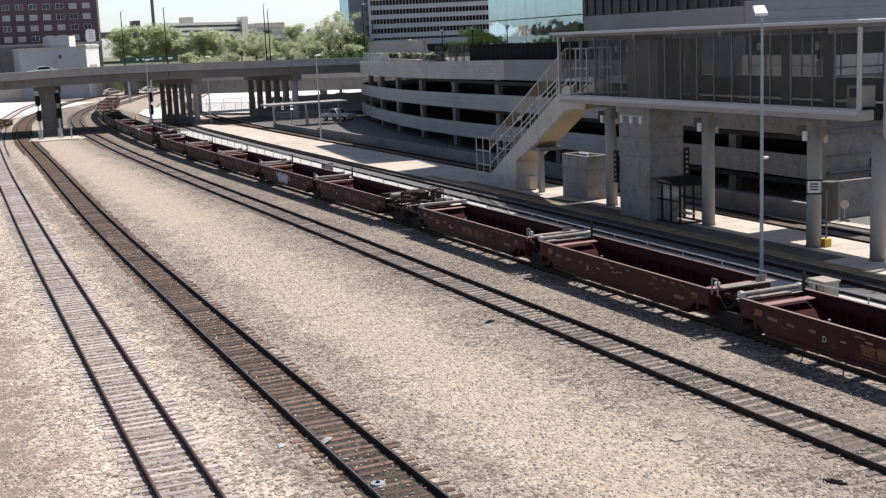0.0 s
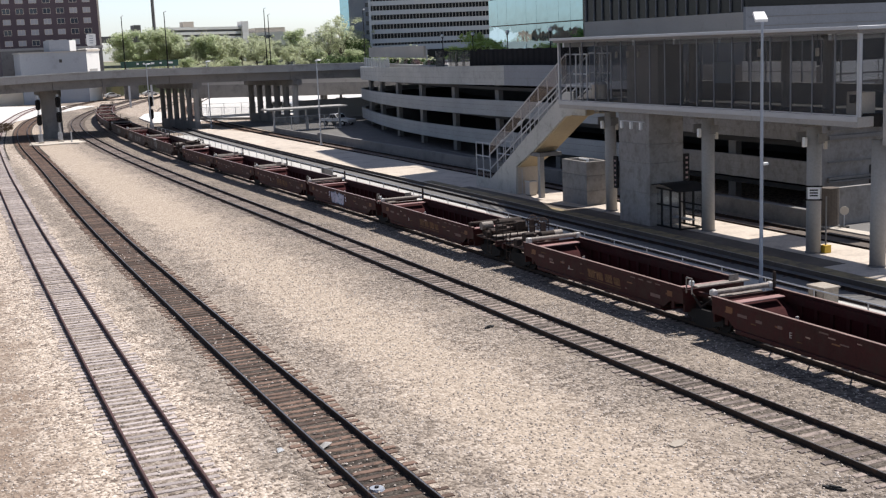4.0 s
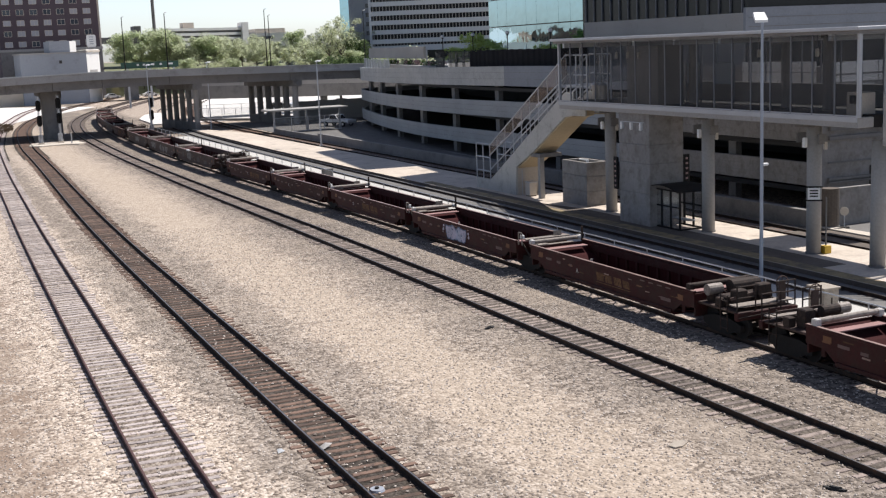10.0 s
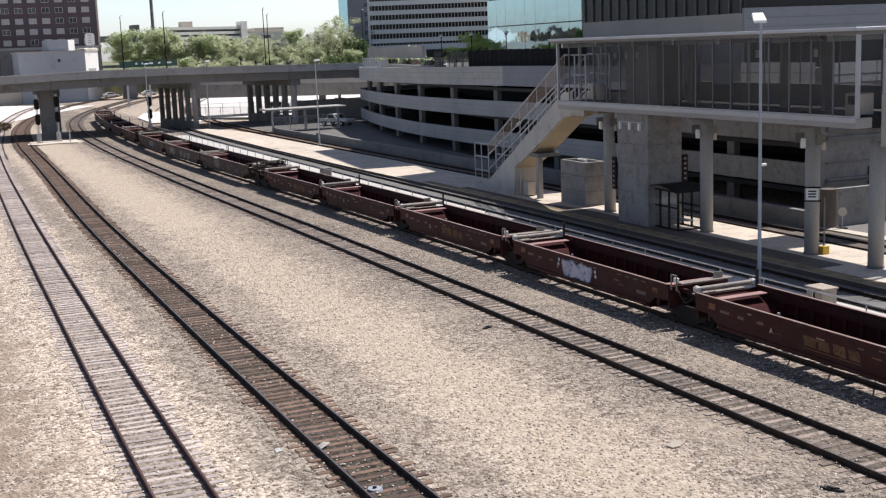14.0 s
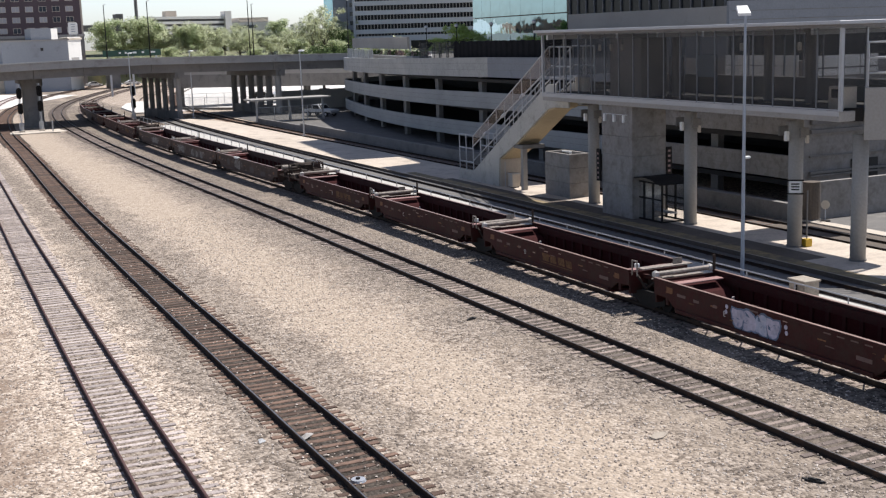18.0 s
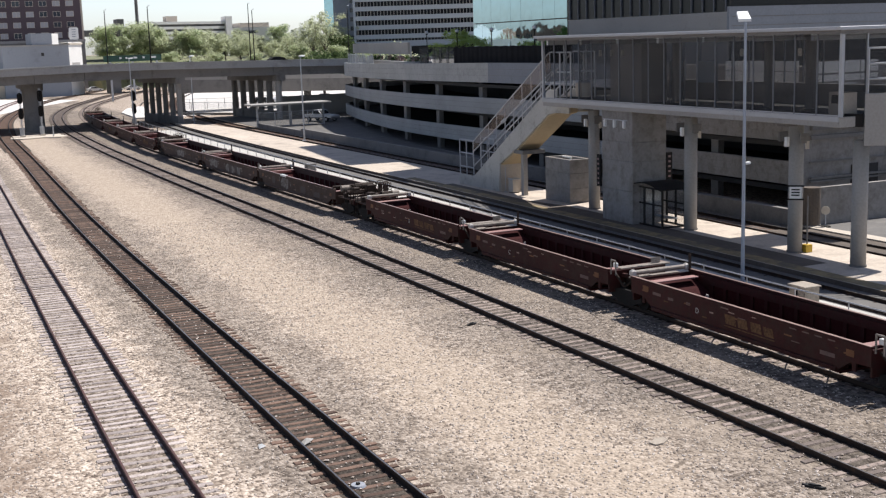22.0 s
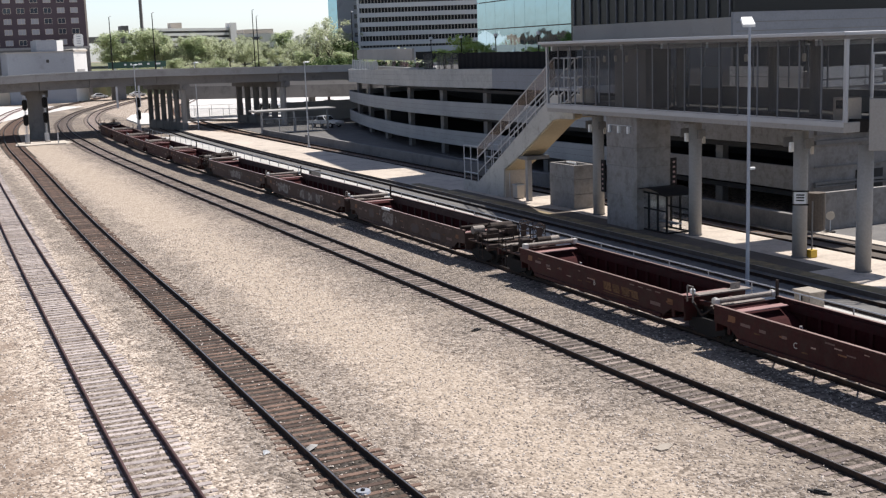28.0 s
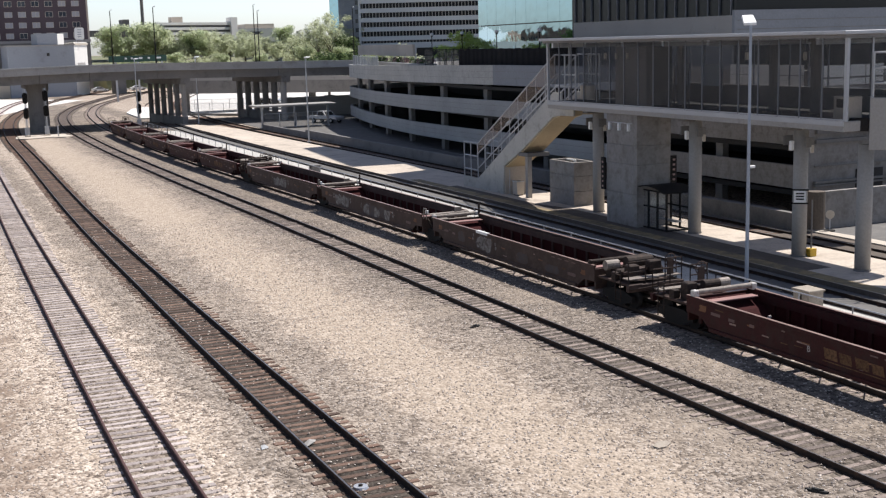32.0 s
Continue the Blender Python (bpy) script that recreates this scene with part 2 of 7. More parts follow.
M_TIE_L = mat("bleached_tie", (0.41, 0.355, 0.33), 0.93, var=0.3, big=1.6, fine=22, bump=0.6, tint=0.45, dirt=(0.24, 0.19, 0.175), dirt_at=0.60)
M_STEEL = mat("galvanised", (0.46, 0.47, 0.49), 0.45, 0.55, 0.12, 1.5, 20, bump=0.1)
M_WHITE = mat("white_paint", (0.74, 0.74, 0.72), 0.5, 0, 0.08, 0.8, 12, bump=0.1)
M_ALU = mat("painted_aluminium", (0.40, 0.405, 0.42), 0.45, 0.25, 0.1, 0.8, 12, bump=0.05)
M_POST = mat("grey_aluminium", (0.15, 0.155, 0.17), 0.5, 0.3, 0.1, 0.8, 12, bump=0.05)
M_SCREEN_R = screen_mat("rear_wire_screen", (0.09, 0.088, 0.088), 0.1)
M_TARP = screen_mat("torn_dark_sheeting", (0.02, 0.02, 0.022), 0.72)
M_SCREEN = screen_mat("wire_screen", (0.058, 0.055, 0.056), 0.28)
M_MAROON = mat("maroon_paint", (0.044, 0.0100, 0.0094), 0.62, 0.0, 0.4, 0.6, 9, 0.15, dirt=(0.043, 0.021, 0.0165), dirt_at=0.53, tint=0.1, spec=0.18)
M_RUST = mat("rusty_brown_paint", (0.052, 0.029, 0.022), 0.7, 0.05, 0.4, 0.5, 9, 0.2, dirt=(0.085, 0.055, 0.042), dirt_at=0.58, tint=0.1)
M_PINK = mat("pale_red_paint", (0.30, 0.165, 0.15), 0.6, 0, 0.2, 1.2, 12)
M_EDGE = mat("worn_steel_edge", (0.33, 0.23, 0.20), 0.45, 0.5, 0.3, 1.5, 15)
M_WELLIN = mat("well_lining", (0.046, 0.0115, 0.0118), 0.85, 0.0, 0.3, 0.6, 9, spec=0.1)
M_GRATE = mat("pale_steel", (0.25, 0.215, 0.185), 0.65, 0.1, 0.35, 2.5, 14, dirt=(0.11, 0.082, 0.066), dirt_at=0.58)
M_GEAR = mat("oily_brown_iron", (0.034, 0.025, 0.021), 0.75, 0.1, 0.4, 2, 14, 0.3, dirt=(0.075, 0.048, 0.036), dirt_at=0.58, spec=0.2)
M_BLACK = mat("black_iron", (0.019, 0.017, 0.016), 0.75, 0.1, 0.3, 1, 14, spec=0.2)
M_MARK_W = mat("white_marking", (0.50, 0.47, 0.44), 0.6, 0, 0.25, 3, 20, 0)
M_MARK_Y = mat("orange_marking", (0.17, 0.07, 0.028), 0.6, 0, 0.25, 3, 20, 0)
M_MARK_G = mat("faded_marking", (0.14, 0.085, 0.075), 0.6, 0, 0.25, 3, 20, 0)
M_MARK_F = mat("faded_ochre", (0.150, 0.082, 0.040), 0.7, 0, 0.4, 3, 20, 0, dirt=(0.055, 0.020, 0.015), dirt_at=0.55, spec=0.15)
M_GRAF_A = mat("lilac_spray", (0.46, 0.43, 0.52), 0.55, 0, 0.3, 1.6, 6, 0, dirt=(0.16, 0.20, 0.30), dirt_at=0.6)
M_GRAF_C = mat("pale_blue_spray", (0.32, 0.36, 0.47), 0.55, 0, 0.3, 1.6, 6, 0, dirt=(0.5, 0.48, 0.55), dirt_at=0.55)
M_CAST = mat("worn_white_paint", (0.50, 0.48, 0.45), 0.6, 0, 0.3, 4, 18, 0.3, dirt=(0.25, 0.2, 0.17), dirt_at=0.6)
M_GRAF_B = mat("blue_spray", (0.10, 0.14, 0.22), 0.55, 0, 0.3, 2, 8, 0)
M_GRAF_G = mat("grey_spray", (0.235, 0.225, 0.215), 0.6, 0, 0.35, 1.4, 7, 0, dirt=(0.062, 0.042, 0.036), dirt_at=0.52)
M_GRAF_D = mat("faded_dark_spray", (0.045, 0.040, 0.045), 0.6, 0, 0.3, 1.6, 7, 0, dirt=(0.06, 0.035, 0.028), dirt_at=0.5)
M_BRICK = mat("dark_red_brick", (0.088, 0.066, 0.076), 0.9, 0, 0.2, 0.2, 5)
M_GREYWALL = mat("grey_render", (0.30, 0.32, 0.35), 0.85, 0, 0.1, 0.1, 3, 0.1, dirt=(0.22, 0.23, 0.25), dirt_at=0.64)
M_OFFICE = mat("cool_white_panel", (0.52, 0.545, 0.57), 0.8, 0, 0.1, 0.1, 3, 0.1)
M_WHITEWALL = mat("white_render", (0.72, 0.70, 0.66), 0.8, 0, 0.08, 0.1, 3, 0.1)
# green and olive are lifted: haze over far trees is put into them
M_LEAF = [mat("leaf_" + a, c, 0.9, 0, 0.45, 0.5, 3, 0, tint=0.3, spec=0.08) for a, c in
          (("green", (0.20, 0.27, 0.14)), ("olive", (0.31, 0.32, 0.22)), ("fresh", (0.27, 0.34, 0.08)), ("dark", (0.035, 0.060, 0.025)))]
for m in M_LEAF:
    n, l = m.node_tree.nodes, m.node_tree.links
    thin, mix = n.new("ShaderNodeBsdfTranslucent"), n.new("ShaderNodeMixShader")
    thin.inputs[0].default_value = (0.10, 0.14, 0.06, 1) if m.name == "leaf_dark" else (0.50, 0.62, 0.20, 1) if m.name == "leaf_fresh" else (0.62, 0.66, 0.45, 1)
    mix.inputs[0].default_value = 0.65
    l.new(n["Principled BSDF"].outputs[0], mix.inputs[1])
    l.new(thin.outputs[0], mix.inputs[2])
    l.new(mix.outputs[0], n["Material Output"].inputs[0])
M_SCRUB = mat("dry_scrub", (0.16, 0.12, 0.085), 0.9, 0, 0.4, 0.5, 3, 0, tint=0.3, spec=0.08)
M_BARK = mat("bark", (0.10, 0.08, 0.06), 0.9, 0, 0.3, 1, 10, 0.5)
M_YELLOW = mat("yellow_paint", (0.65, 0.42, 0.05), 0.6)
M_TAN = mat("tan_soffit", (0.50, 0.40, 0.26), 0.8, 0, 0.1, 0.5, 6, 0.1)
M_SIGN = mat("road_sign_green", (0.03, 0.075, 0.055), 0.6)
M_PLASTIC = mat("black_sheet", (0.012, 0.012, 0.014), 0.8, 0, 0.3, 0.4, 3, 0.2, spec=0.1)
M_CAR = mat("white_car_paint", (0.68, 0.69, 0.70), 0.3, 0, 0.05, bump=0)
M_RUBBER = mat("tyre_rubber", (0.02, 0.02, 0.02), 0.8)


def glass_mat(name, col, rough=0.05, metal=0.0, wave=0.12):
    m = mat(name, col, rough, metal, 0.05, 0.1, 0.6, 0)
    n, l = m.node_tree.nodes, m.node_tree.links
    w = n.new("ShaderNodeTexNoise")
    w.inputs["Scale"].default_value = 0.35
    at = n.new("ShaderNodeTexCoord")
    l.new(at.outputs["Object"], w.inputs["Vector"])
    b = n.new("ShaderNodeBump")
    b.inputs["Strength"].default_value, b.inputs["Distance"].default_value = wave, 0.08
    l.new(w.outputs[0], b.inputs["Height"])
    l.new(b.outputs[0], n["Principled BSDF"].inputs["Normal"])
    return m


M_MIRROR = glass_mat("mirror_glass", (0.33, 0.50, 0.57), 0.03, 1.0, 0.3)
M_DKGLASS = glass_mat("dark_glass", (0.012, 0.014, 0.016), 0.25)
M_DKGLASS.node_tree.nodes["Principled BSDF"].inputs["Specular IOR Level"].default_value = 0.2
M_PANE = glass_mat("window_glass", (0.05, 0.06, 0.075), 0.06)
M_PANE_L = glass_mat("curtained_glass", (0.34, 0.34, 0.36), 0.3)


def stone_mat():
    """Loose stones, each of its own shade."""
    m = bpy.data.materials.new("loose_stone")
    m.use_nodes = True
    n, l = m.node_tree.nodes, m.node_tree.links
    g, r, p = n.new("ShaderNodeNewGeometry"), n.new("ShaderNodeValToRGB"), n["Principled BSDF"]
    e = r.color_ramp.elements
    e[0].color, e[1].color = (0.24, 0.20, 0.17, 1), (0.64, 0.57, 0.505, 1)
    k = e.new(0.45)
    k.color = (0.48, 0.40, 0.335, 1)
    l.new(g.outputs["Random Per Island"], r.inputs[0])
    l.new(r.outputs[0], p.inputs["Base Color"])
    p.inputs["Roughness"].default_value, p.inputs["Specular IOR Level"].default_value = 0.95, 0.15
    return m


M_STONE = stone_mat()


# ---- mesh helpers ----
class Shape:
    """Collects boxes, tubes and sheets into one mesh."""

    def __init__(self):
        self.v, self.f = [], []

    def add(self, v, f):
        k = len(self.v)
        self.v += [tuple(p) for p in v]
        self.f += [tuple(i + k for i in q) for q in f]
        return self

    def box(self, x0, x1, y0, y1, z0, z1, b=0.0):
        if b <= 0:
            v = [(x, y, z) for z in (z0, z1) for y in (y0, y1) for x in (x0, x1)]
            return self.add(v, [(0, 2, 3, 1), (4, 5, 7, 6), (0, 1, 5, 4), (2, 6, 7, 3), (0, 4, 6, 2), (1, 3, 7, 5)])
        def ring(x0, x1, y0, y1, z):
            return [(x0, y0, z), (x1, y0, z), (x1, y1, z), (x0, y1, z)]
        v = ring(x0 + b, x1 - b, y0 + b, y1 - b, z0) + ring(x0, x1, y0, y1, z0 + b) + ring(x0, x1, y0, y1, z1 - b) + ring(x0 + b, x1 - b, y0 + b, y1 - b, z1)
        f = [(3, 2, 1, 0), (12, 13, 14, 15)]
        for k in (0, 4, 8):
            f += [(k + i, k + (i + 1) % 4, k + 4 + (i + 1) % 4, k + 4 + i) for i in range(4)]
        return self.add(v, f)

    def bar(self, a, b, r, n=8, r2=None, caps=True):
        """A round bar from a to b."""
        a, b = Vector(a), Vector(b)
        q = (b - a).to_track_quat("Z", "Y")
        r2 = r if r2 is None else r2
        v = [a + q @ Vector((r * math.cos(2 * math.pi * i / n), r * math.sin(2 * math.pi * i / n), 0)) for i in range(n)]
        v += [b + q @ Vector((r2 * math.cos(2 * math.pi * i / n), r2 * math.sin(2 * math.pi * i / n), 0)) for i in range(n)]
        f = [(i, (i + 1) % n, n + (i + 1) % n, n + i) for i in range(n)]
        if caps:
            f += [tuple(range(n))[::-1], tuple(range(n, 2 * n))]
        return self.add(v, f)

    def beam(self, a, b, w, h):
        """A square bar from a to b, w wide and h deep."""
        a, b = Vector(a), Vector(b)
        d = (b - a).normalized()
        s = d.cross(Vector((0, 0, 1)))
        s = s.normalized() if s.length > 1e-4 else Vector((1, 0, 0))
        u = s.cross(d)
        v = [p + s * i * w / 2 + u * j * h / 2 for p in (a, b) for i, j in ((-1, -1), (1, -1), (1, 1), (-1, 1))]
        return self.add(v, [(3, 2, 1, 0), (4, 5, 6, 7)] + [(i, (i + 1) % 4, 4 + (i + 1) % 4, 4 + i) for i in range(4)])

    def prism(self, pts, axis, lo, hi):
        """A flat outline (two coordinates a point) pushed along an axis from lo to hi."""
        n = len(pts)
        def put(p, h):
            return (h, p[0], p[1]) if axis == "x" else (p[0], h, p[1]) if axis == "y" else (p[0], p[1], h)
        v = [put(p, lo) for p in pts] + [put(p, hi) for p in pts]
        return self.add(v, [tuple(range(n))[::-1], tuple(range(n, 2 * n))] + [(i, (i + 1) % n, n + (i + 1) % n, n + i) for i in range(n)])

    def mesh(self, name, material, smooth=False):
        me = bpy.data.meshes.new(name)
        me.from_pydata(self.v, [], self.f)
        bm = bmesh.new()
        bm.from_mesh(me)
        bmesh.ops.recalc_face_normals(bm, faces=bm.faces)
        bm.to_mesh(me)
        bm.free()
        me.materials.append(material)
        if smooth:
            me.polygons.foreach_set("use_smooth", [True] * len(me.polygons))
        return me


def part(name, shape, material, parent, label="", smooth=False):
    """Links a shape (or a mesh that is shared) as one part of a thing."""
    me = shape.mesh(name, material, smooth) if isinstance(shape, Shape) else shape
    ob = new(name, me)
    ob.parent = parent
    if label:
        ob["label"] = label
    return ob


def thing(name, label, category, at=(0, 0, 0), rz=0.0, group="", kind=""):
    ob = new(name)
    ob.empty_display_size = 0.3
    ob.matrix_basis = pose(*at, 0, 0, rz)
    return tagged(ob, label, category, group, kind)


def solid(name, shape, material, label, category="", group="", kind="structure", smooth=False):
    return tagged(new(name, shape.mesh(name, material, smooth)), label, category, group, kind)


# ---- plan: centre lines of the tracks ----
class Line:
    """A smooth line over the ground through (x, y) stations."""

    def __init__(self, pts):
        xs, ys = [p[0] for p in pts], [p[1] for p in pts]
        yy = np.arange(ys[0], ys[-1], 0.5)
        xx = np.interp(yy, ys, xs)
        k = 61
        pad = np.concatenate([xx[0] + (xx[1] - xx[0]) * np.arange(-(k // 2), 0), xx, xx[-1] + (xx[-1] - xx[-2]) * np.arange(1, k // 2 + 1)])
        self.x, self.y = np.convolve(pad, np.ones(k) / k, "valid"), yy
        self.s = np.concatenate([[0], np.cumsum(np.hypot(np.diff(self.x), np.diff(self.y)))])

    def at(self, s):
        s = min(max(s, 0.0), float(self.s[-1]))
        return float(np.interp(s, self.s, self.x)), float(np.interp(s, self.s, self.y))

    def heading(self, s):
        a, b = self.at(s - 1.0), self.at(s + 1.0)
        return math.atan2(-(b[0] - a[0]), b[1] - a[1])

    def s_at(self, y):
        return float(np.interp(y, self.y, self.s))


T1 = Line([(5.3, -60), (5.27, 0), (5.5, 40), (6.1, 80), (7.3, 130), (9.0, 175), (13, 225), (22, 285), (40, 360)])
T2 = Line([(10.9, -60), (10.6, 10), (10.4, 40), (10.65, 80), (11.5, 110), (12.3, 135), (13.2, 175), (16, 215), (21, 250), (33, 300), (60, 375)])
T3 = Line([(22.65, -60), (22.7, 30), (22.45, 75), (22.0, 95), (21.7, 125), (21.7, 150), (22.8, 192), (26.2, 228), (33, 262), (46, 305), (64, 355)])
T4 = Line([(28.45, -60), (28.45, 50), (28.2, 75), (27.5, 100), (26.9, 125), (26.9, 150), (28.2, 192), (31.6, 230), (38, 265), (51, 305), (69, 355)])
T5 = Line([(36.4, -60), (36.3, 90), (36.2, 150), (36.9, 180), (40.5, 220), (48, 260), (60, 300), (78, 350)])
T6 = Line([(45.6, -60), (45.4, 60), (45.4, 82), (44.95, 100), (44.9, 117), (44.8, 134), (44.7, 162), (44.8, 178), (45.4, 195), (47.6, 225), (54, 260), (66, 300), (84, 350)])


# ---- ground ----
g = Shape()
gx, gy = [-1800, -400, -60, 0, 12, 24, 36, 60, 120, 500, 2200], [-1500, -300, -60, 0, 40, 80, 120, 180, 260, 500, 3000]
g.add([(x, y, 0) for y in gy for x in gx], [(j * 11 + i, j * 11 + i + 1, j * 11 + i + 12, j * 11 + i + 11) for j in range(10) for i in range(10)])
solid("ground", g, M_GRAVEL, "tan and grey crushed stone ballast between the tracks", "ground")

# paved strip between the train's track and the platform track
solid("road", Shape().box(31.2, 35.3, -60, 172, -0.2, 0.06), M_ROAD, "narrow worn service road beside the fence", "road")
# island platform with its kerb
plat = Shape().prism([(38.2, -60), (44.0, -60), (44.0, 60), (43.5, 98), (43.5, 112), (43.2, 126), (43.0, 140), (42.9, 155), (42.9, 166), (42.1, 172), (39.3, 183), (38.6, 184.5), (38.4, 183), (37.9, 170), (37.6, 136), (37.7, 110), (38.1, 86)], "z", -0.2, 0.25)
plat_ob = solid("pavement", plat, M_PLAT, "pale concrete island platform beside the tracks", "platform")
# yellow tiles, toned dark and ended where the shaded stretch ends
solid("trim_platform_edge", Shape().box(38.19, 39.05, -60, 92, 0.252, 0.262), M_TACTILE, "worn yellow-brown tactile strip along the platform edge", "platform edge")
solid("trim_platform_face", Shape().prism([(38.2, -60), (38.1, 86), (37.7, 110), (37.6, 136), (37.9, 170), (37.87, 170), (37.565, 136), (37.665, 110), (38.065, 86), (38.165, -60)], "z", -0.2, 0.248), M_STRIP, "dark face of the platform kerb", "platform edge")
# dark sheet that paints the concourse's shade onto the platform
solid("pavement_dark_strip", Shape().prism([(39.06, 44.5), (40.55, 44.5), (40.55, 69.5), (39.75, 73), (39.75, 86), (39.06, 86)], "z", 0.1, 0.257), M_STRIP, "dark strip on the platform, shade put into its colour", "paving")
# far yard and lot past the bridge
solid("pavement_far_lot", Shape().prism([(44, 205), (120, 196), (140, 330), (70, 330)], "z", -0.2, 0.03), M_LOT, "sunlit pale concrete lot past the bridge", "lot")
# dark asphalt, its tone also holding the garage's shade
solid("pavement_lot_beside_garage", Shape().prism([(48.0, 82), (58, 82), (60, 96), (64, 146), (70, 181), (70, 195), (47.6, 195), (46.5, 166), (46.8, 146), (46.9, 121), (46.95, 102)], "z", -0.2, 0.05), M_ASPHALT, "dark worn asphalt lot beside the garage", "lot")
# asphalt tone, which also takes in the shade lying on the forecourt
solid("pavement_street", Shape().prism([(47.6, -60), (140, -60), (140, 61), (47.6, 61)], "z", -0.2, 0.09), M_ASPHALT, "dark asphalt forecourt behind the platform", "forecourt")
solid("trim_forecourt_kerb", Shape().prism([(47.6, -60), (48.5, -60), (48.5, 50), (48.1, 57), (47.6, 57)], "z", -0.1, 0.15), M_CONC_W, "pale concrete kerb along the forecourt", "kerb")
solid("pavement_signal_base", Shape().prism([(13.6, 172), (15.1, 170.8), (17.6, 171.6), (20.1, 170.9), (21.2, 172.8), (20.5, 175.6), (20.8, 177.2), (17.2, 176.6), (14.3, 177.3), (13.9, 174.8)], "z", -0.1, 0.14), M_CONC_W, "pale concrete pad at the foot of the signals", "pad")
solid("pavement_white_yard", Shape().prism([(-60, 232), (14, 236), (24, 262), (40, 300), (20, 330), (-90, 330)], "z", -0.2, 0.02), M_LOT, "pale sunlit yard past the bridge", "yard")


# ---- tracks ----
RAIL = [(-0.07, 0), (0.07, 0), (0.07, 0.012), (0.011, 0.03), (0.011, 0.125), (0.036, 0.135), (0.036, 0.165), (0.024, 0.172),
        (-0.024, 0.172), (-0.036, 0.165), (-0.036, 0.135), (-0.011, 0.125), (-0.011, 0.03), (-0.07, 0.012)]


def rail_shape(line, off, y0, y1, z, outline, step=2.0):
    sh, k = Shape(), len(outline)
    s0, s1 = line.s_at(y0), line.s_at(y1)
    n = max(2, int((s1 - s0) / step))
    v, f = [], []
    for i in range(n + 1):
        s = s0 + (s1 - s0) * i / n
        x, y = line.at(s)
        h = line.heading(s)
        for a, b in outline:
            v.append((x + math.cos(h) * (off + a), y + math.sin(h) * (off + a), z + b))
        if i:
            p, q = (i - 1) * k, i * k
            f += [(p + j, p + (j + 1) % k, q + (j + 1) % k, q + j) for j in range(k)]
    f += [tuple(range(k))[::-1], tuple(range(n * k, n * k + k))]
    return sh.add(v, f)


def tie_shape(rnd, w=0.23, half=1.30, z1=0.035):
    sh = Shape()
    j = lambda: rnd.uniform(-0.012, 0.012)
    b = 0.018
    sh.box(-half, half, -w / 2, w / 2, -0.12, z1, b)
    sh.v = [(x + j(), y + j(), z + j() * 0.4) for x, y, z in sh.v]
    return sh


def track(line, bed, name_label, rail_mat, head_mat, tie_mat, y0, y1, pitch, parts_from=None, parts_n=0, z=0.03, sink=0.0):
    rnd = random.Random(hash_of(name_label))
    top = thing("railway_track", name_label, "railway track", kind="structure")
    if bed:
        part("ballast_bed", rail_shape(line, 0, y0, y1, 0.0, [(-1.1, -0.05), (1.1, -0.05), (0.98, 0.012), (-0.98, 0.012)]), bed, top, "ballast between the rails")
        part("far_bed", rail_shape(line, 0, 150, y1, 0.0, [(-1.7, -0.05), (1.7, -0.05), (1.5, 0.009), (-1.5, 0.009)]), M_BED_D, top, "dark ballast bed of the far curve")
    for off in (-0.7525, 0.7525):
        r = part("rail", rail_shape(line, off, y0, y1, z, RAIL), rail_mat, top)
        part("rail_head", rail_shape(line, off, y0, y1, z + 0.1725, [(-0.022, 0), (0.022, 0), (0.022, 0.003), (-0.022, 0.003)]), head_mat, r, "worn bright running surface")
    shapes = [tie_shape(rnd) for _ in range(5)]
    shared = [s.mesh("tie", tie_mat) for s in shapes]
    rest, plates = Shape(), Shape()
    s, s1, made = line.s_at(y0), line.s_at(y1), 0
    while s < s1:
        x, y = line.at(s)
        h = line.heading(s) + rnd.gauss(0, 0.026)
        m = Matrix.Translation((x + rnd.gauss(0, 0.06), y, -sink + rnd.uniform(-0.014, 0.006))) @ Matrix.Rotation(h, 4, "Z")
        if parts_from is not None and y >= parts_from and made < parts_n:
            t = part("tie", shared[rnd.randrange(5)], tie_mat, top)
            t.matrix_basis = m
            made += 1
        else:
            q = shapes[rnd.randrange(5)]
            rest.add([m @ Vector(c) for c in q.v], q.f)
        if y < 130 and rail_mat is not M_RAIL_R:
            for off in (-0.7525, 0.7525):
                d = m @ Vector((off, 0, 0))
                plates.box(d.x - 0.15, d.x + 0.15, d.y - 0.08, d.y + 0.08, z - 0.02, z + 0.012)
        s += pitch + rnd.gauss(0, 0.045)
    if rest.v:
        part("tie_rows", rest, tie_mat, top)["kind"] = "stuff"
    if plates.v:
        part("tie_plates", plates, rail_mat, top)["kind"] = "stuff"
    return top


def hash_of(text):
    return sum(ord(c) * (i + 1) for i, c in enumerate(text))


track(T1, M_BED_L, "little-used siding with rusty rails and bleached wooden ties", M_RAIL_R, M_RAIL_R, M_TIE_L, -58, 345, 0.52, 14, 280)
track(T2, M_BED_D, "running track with dark rails and brown wooden ties", M_RAIL, M_RAILTOP, M_TIE_D, -58, 360, 0.51, 14, 300)
track(T3, M_BED_G, "running track with dark rails and weathered grey-brown ties", M_RAIL, M_RAILTOP, M_TIE_G, -58, 340, 0.52, 16, 300)
track(T4, M_BED_P, "track under the train with dark rails and wooden ties", M_RAIL, M_RAILTOP, M_TIE_G, -58, 340, 0.52)
track(T5, None, "platform track with dark rails and dark ties", M_RAIL, M_RAILTOP, M_TIE_D, -58, 335, 0.55, sink=0.035)
track(T6, None, "track between the platform and the garage wall", M_RAIL, M_RAILTOP, M_TIE_D, -58, 310, 0.55)
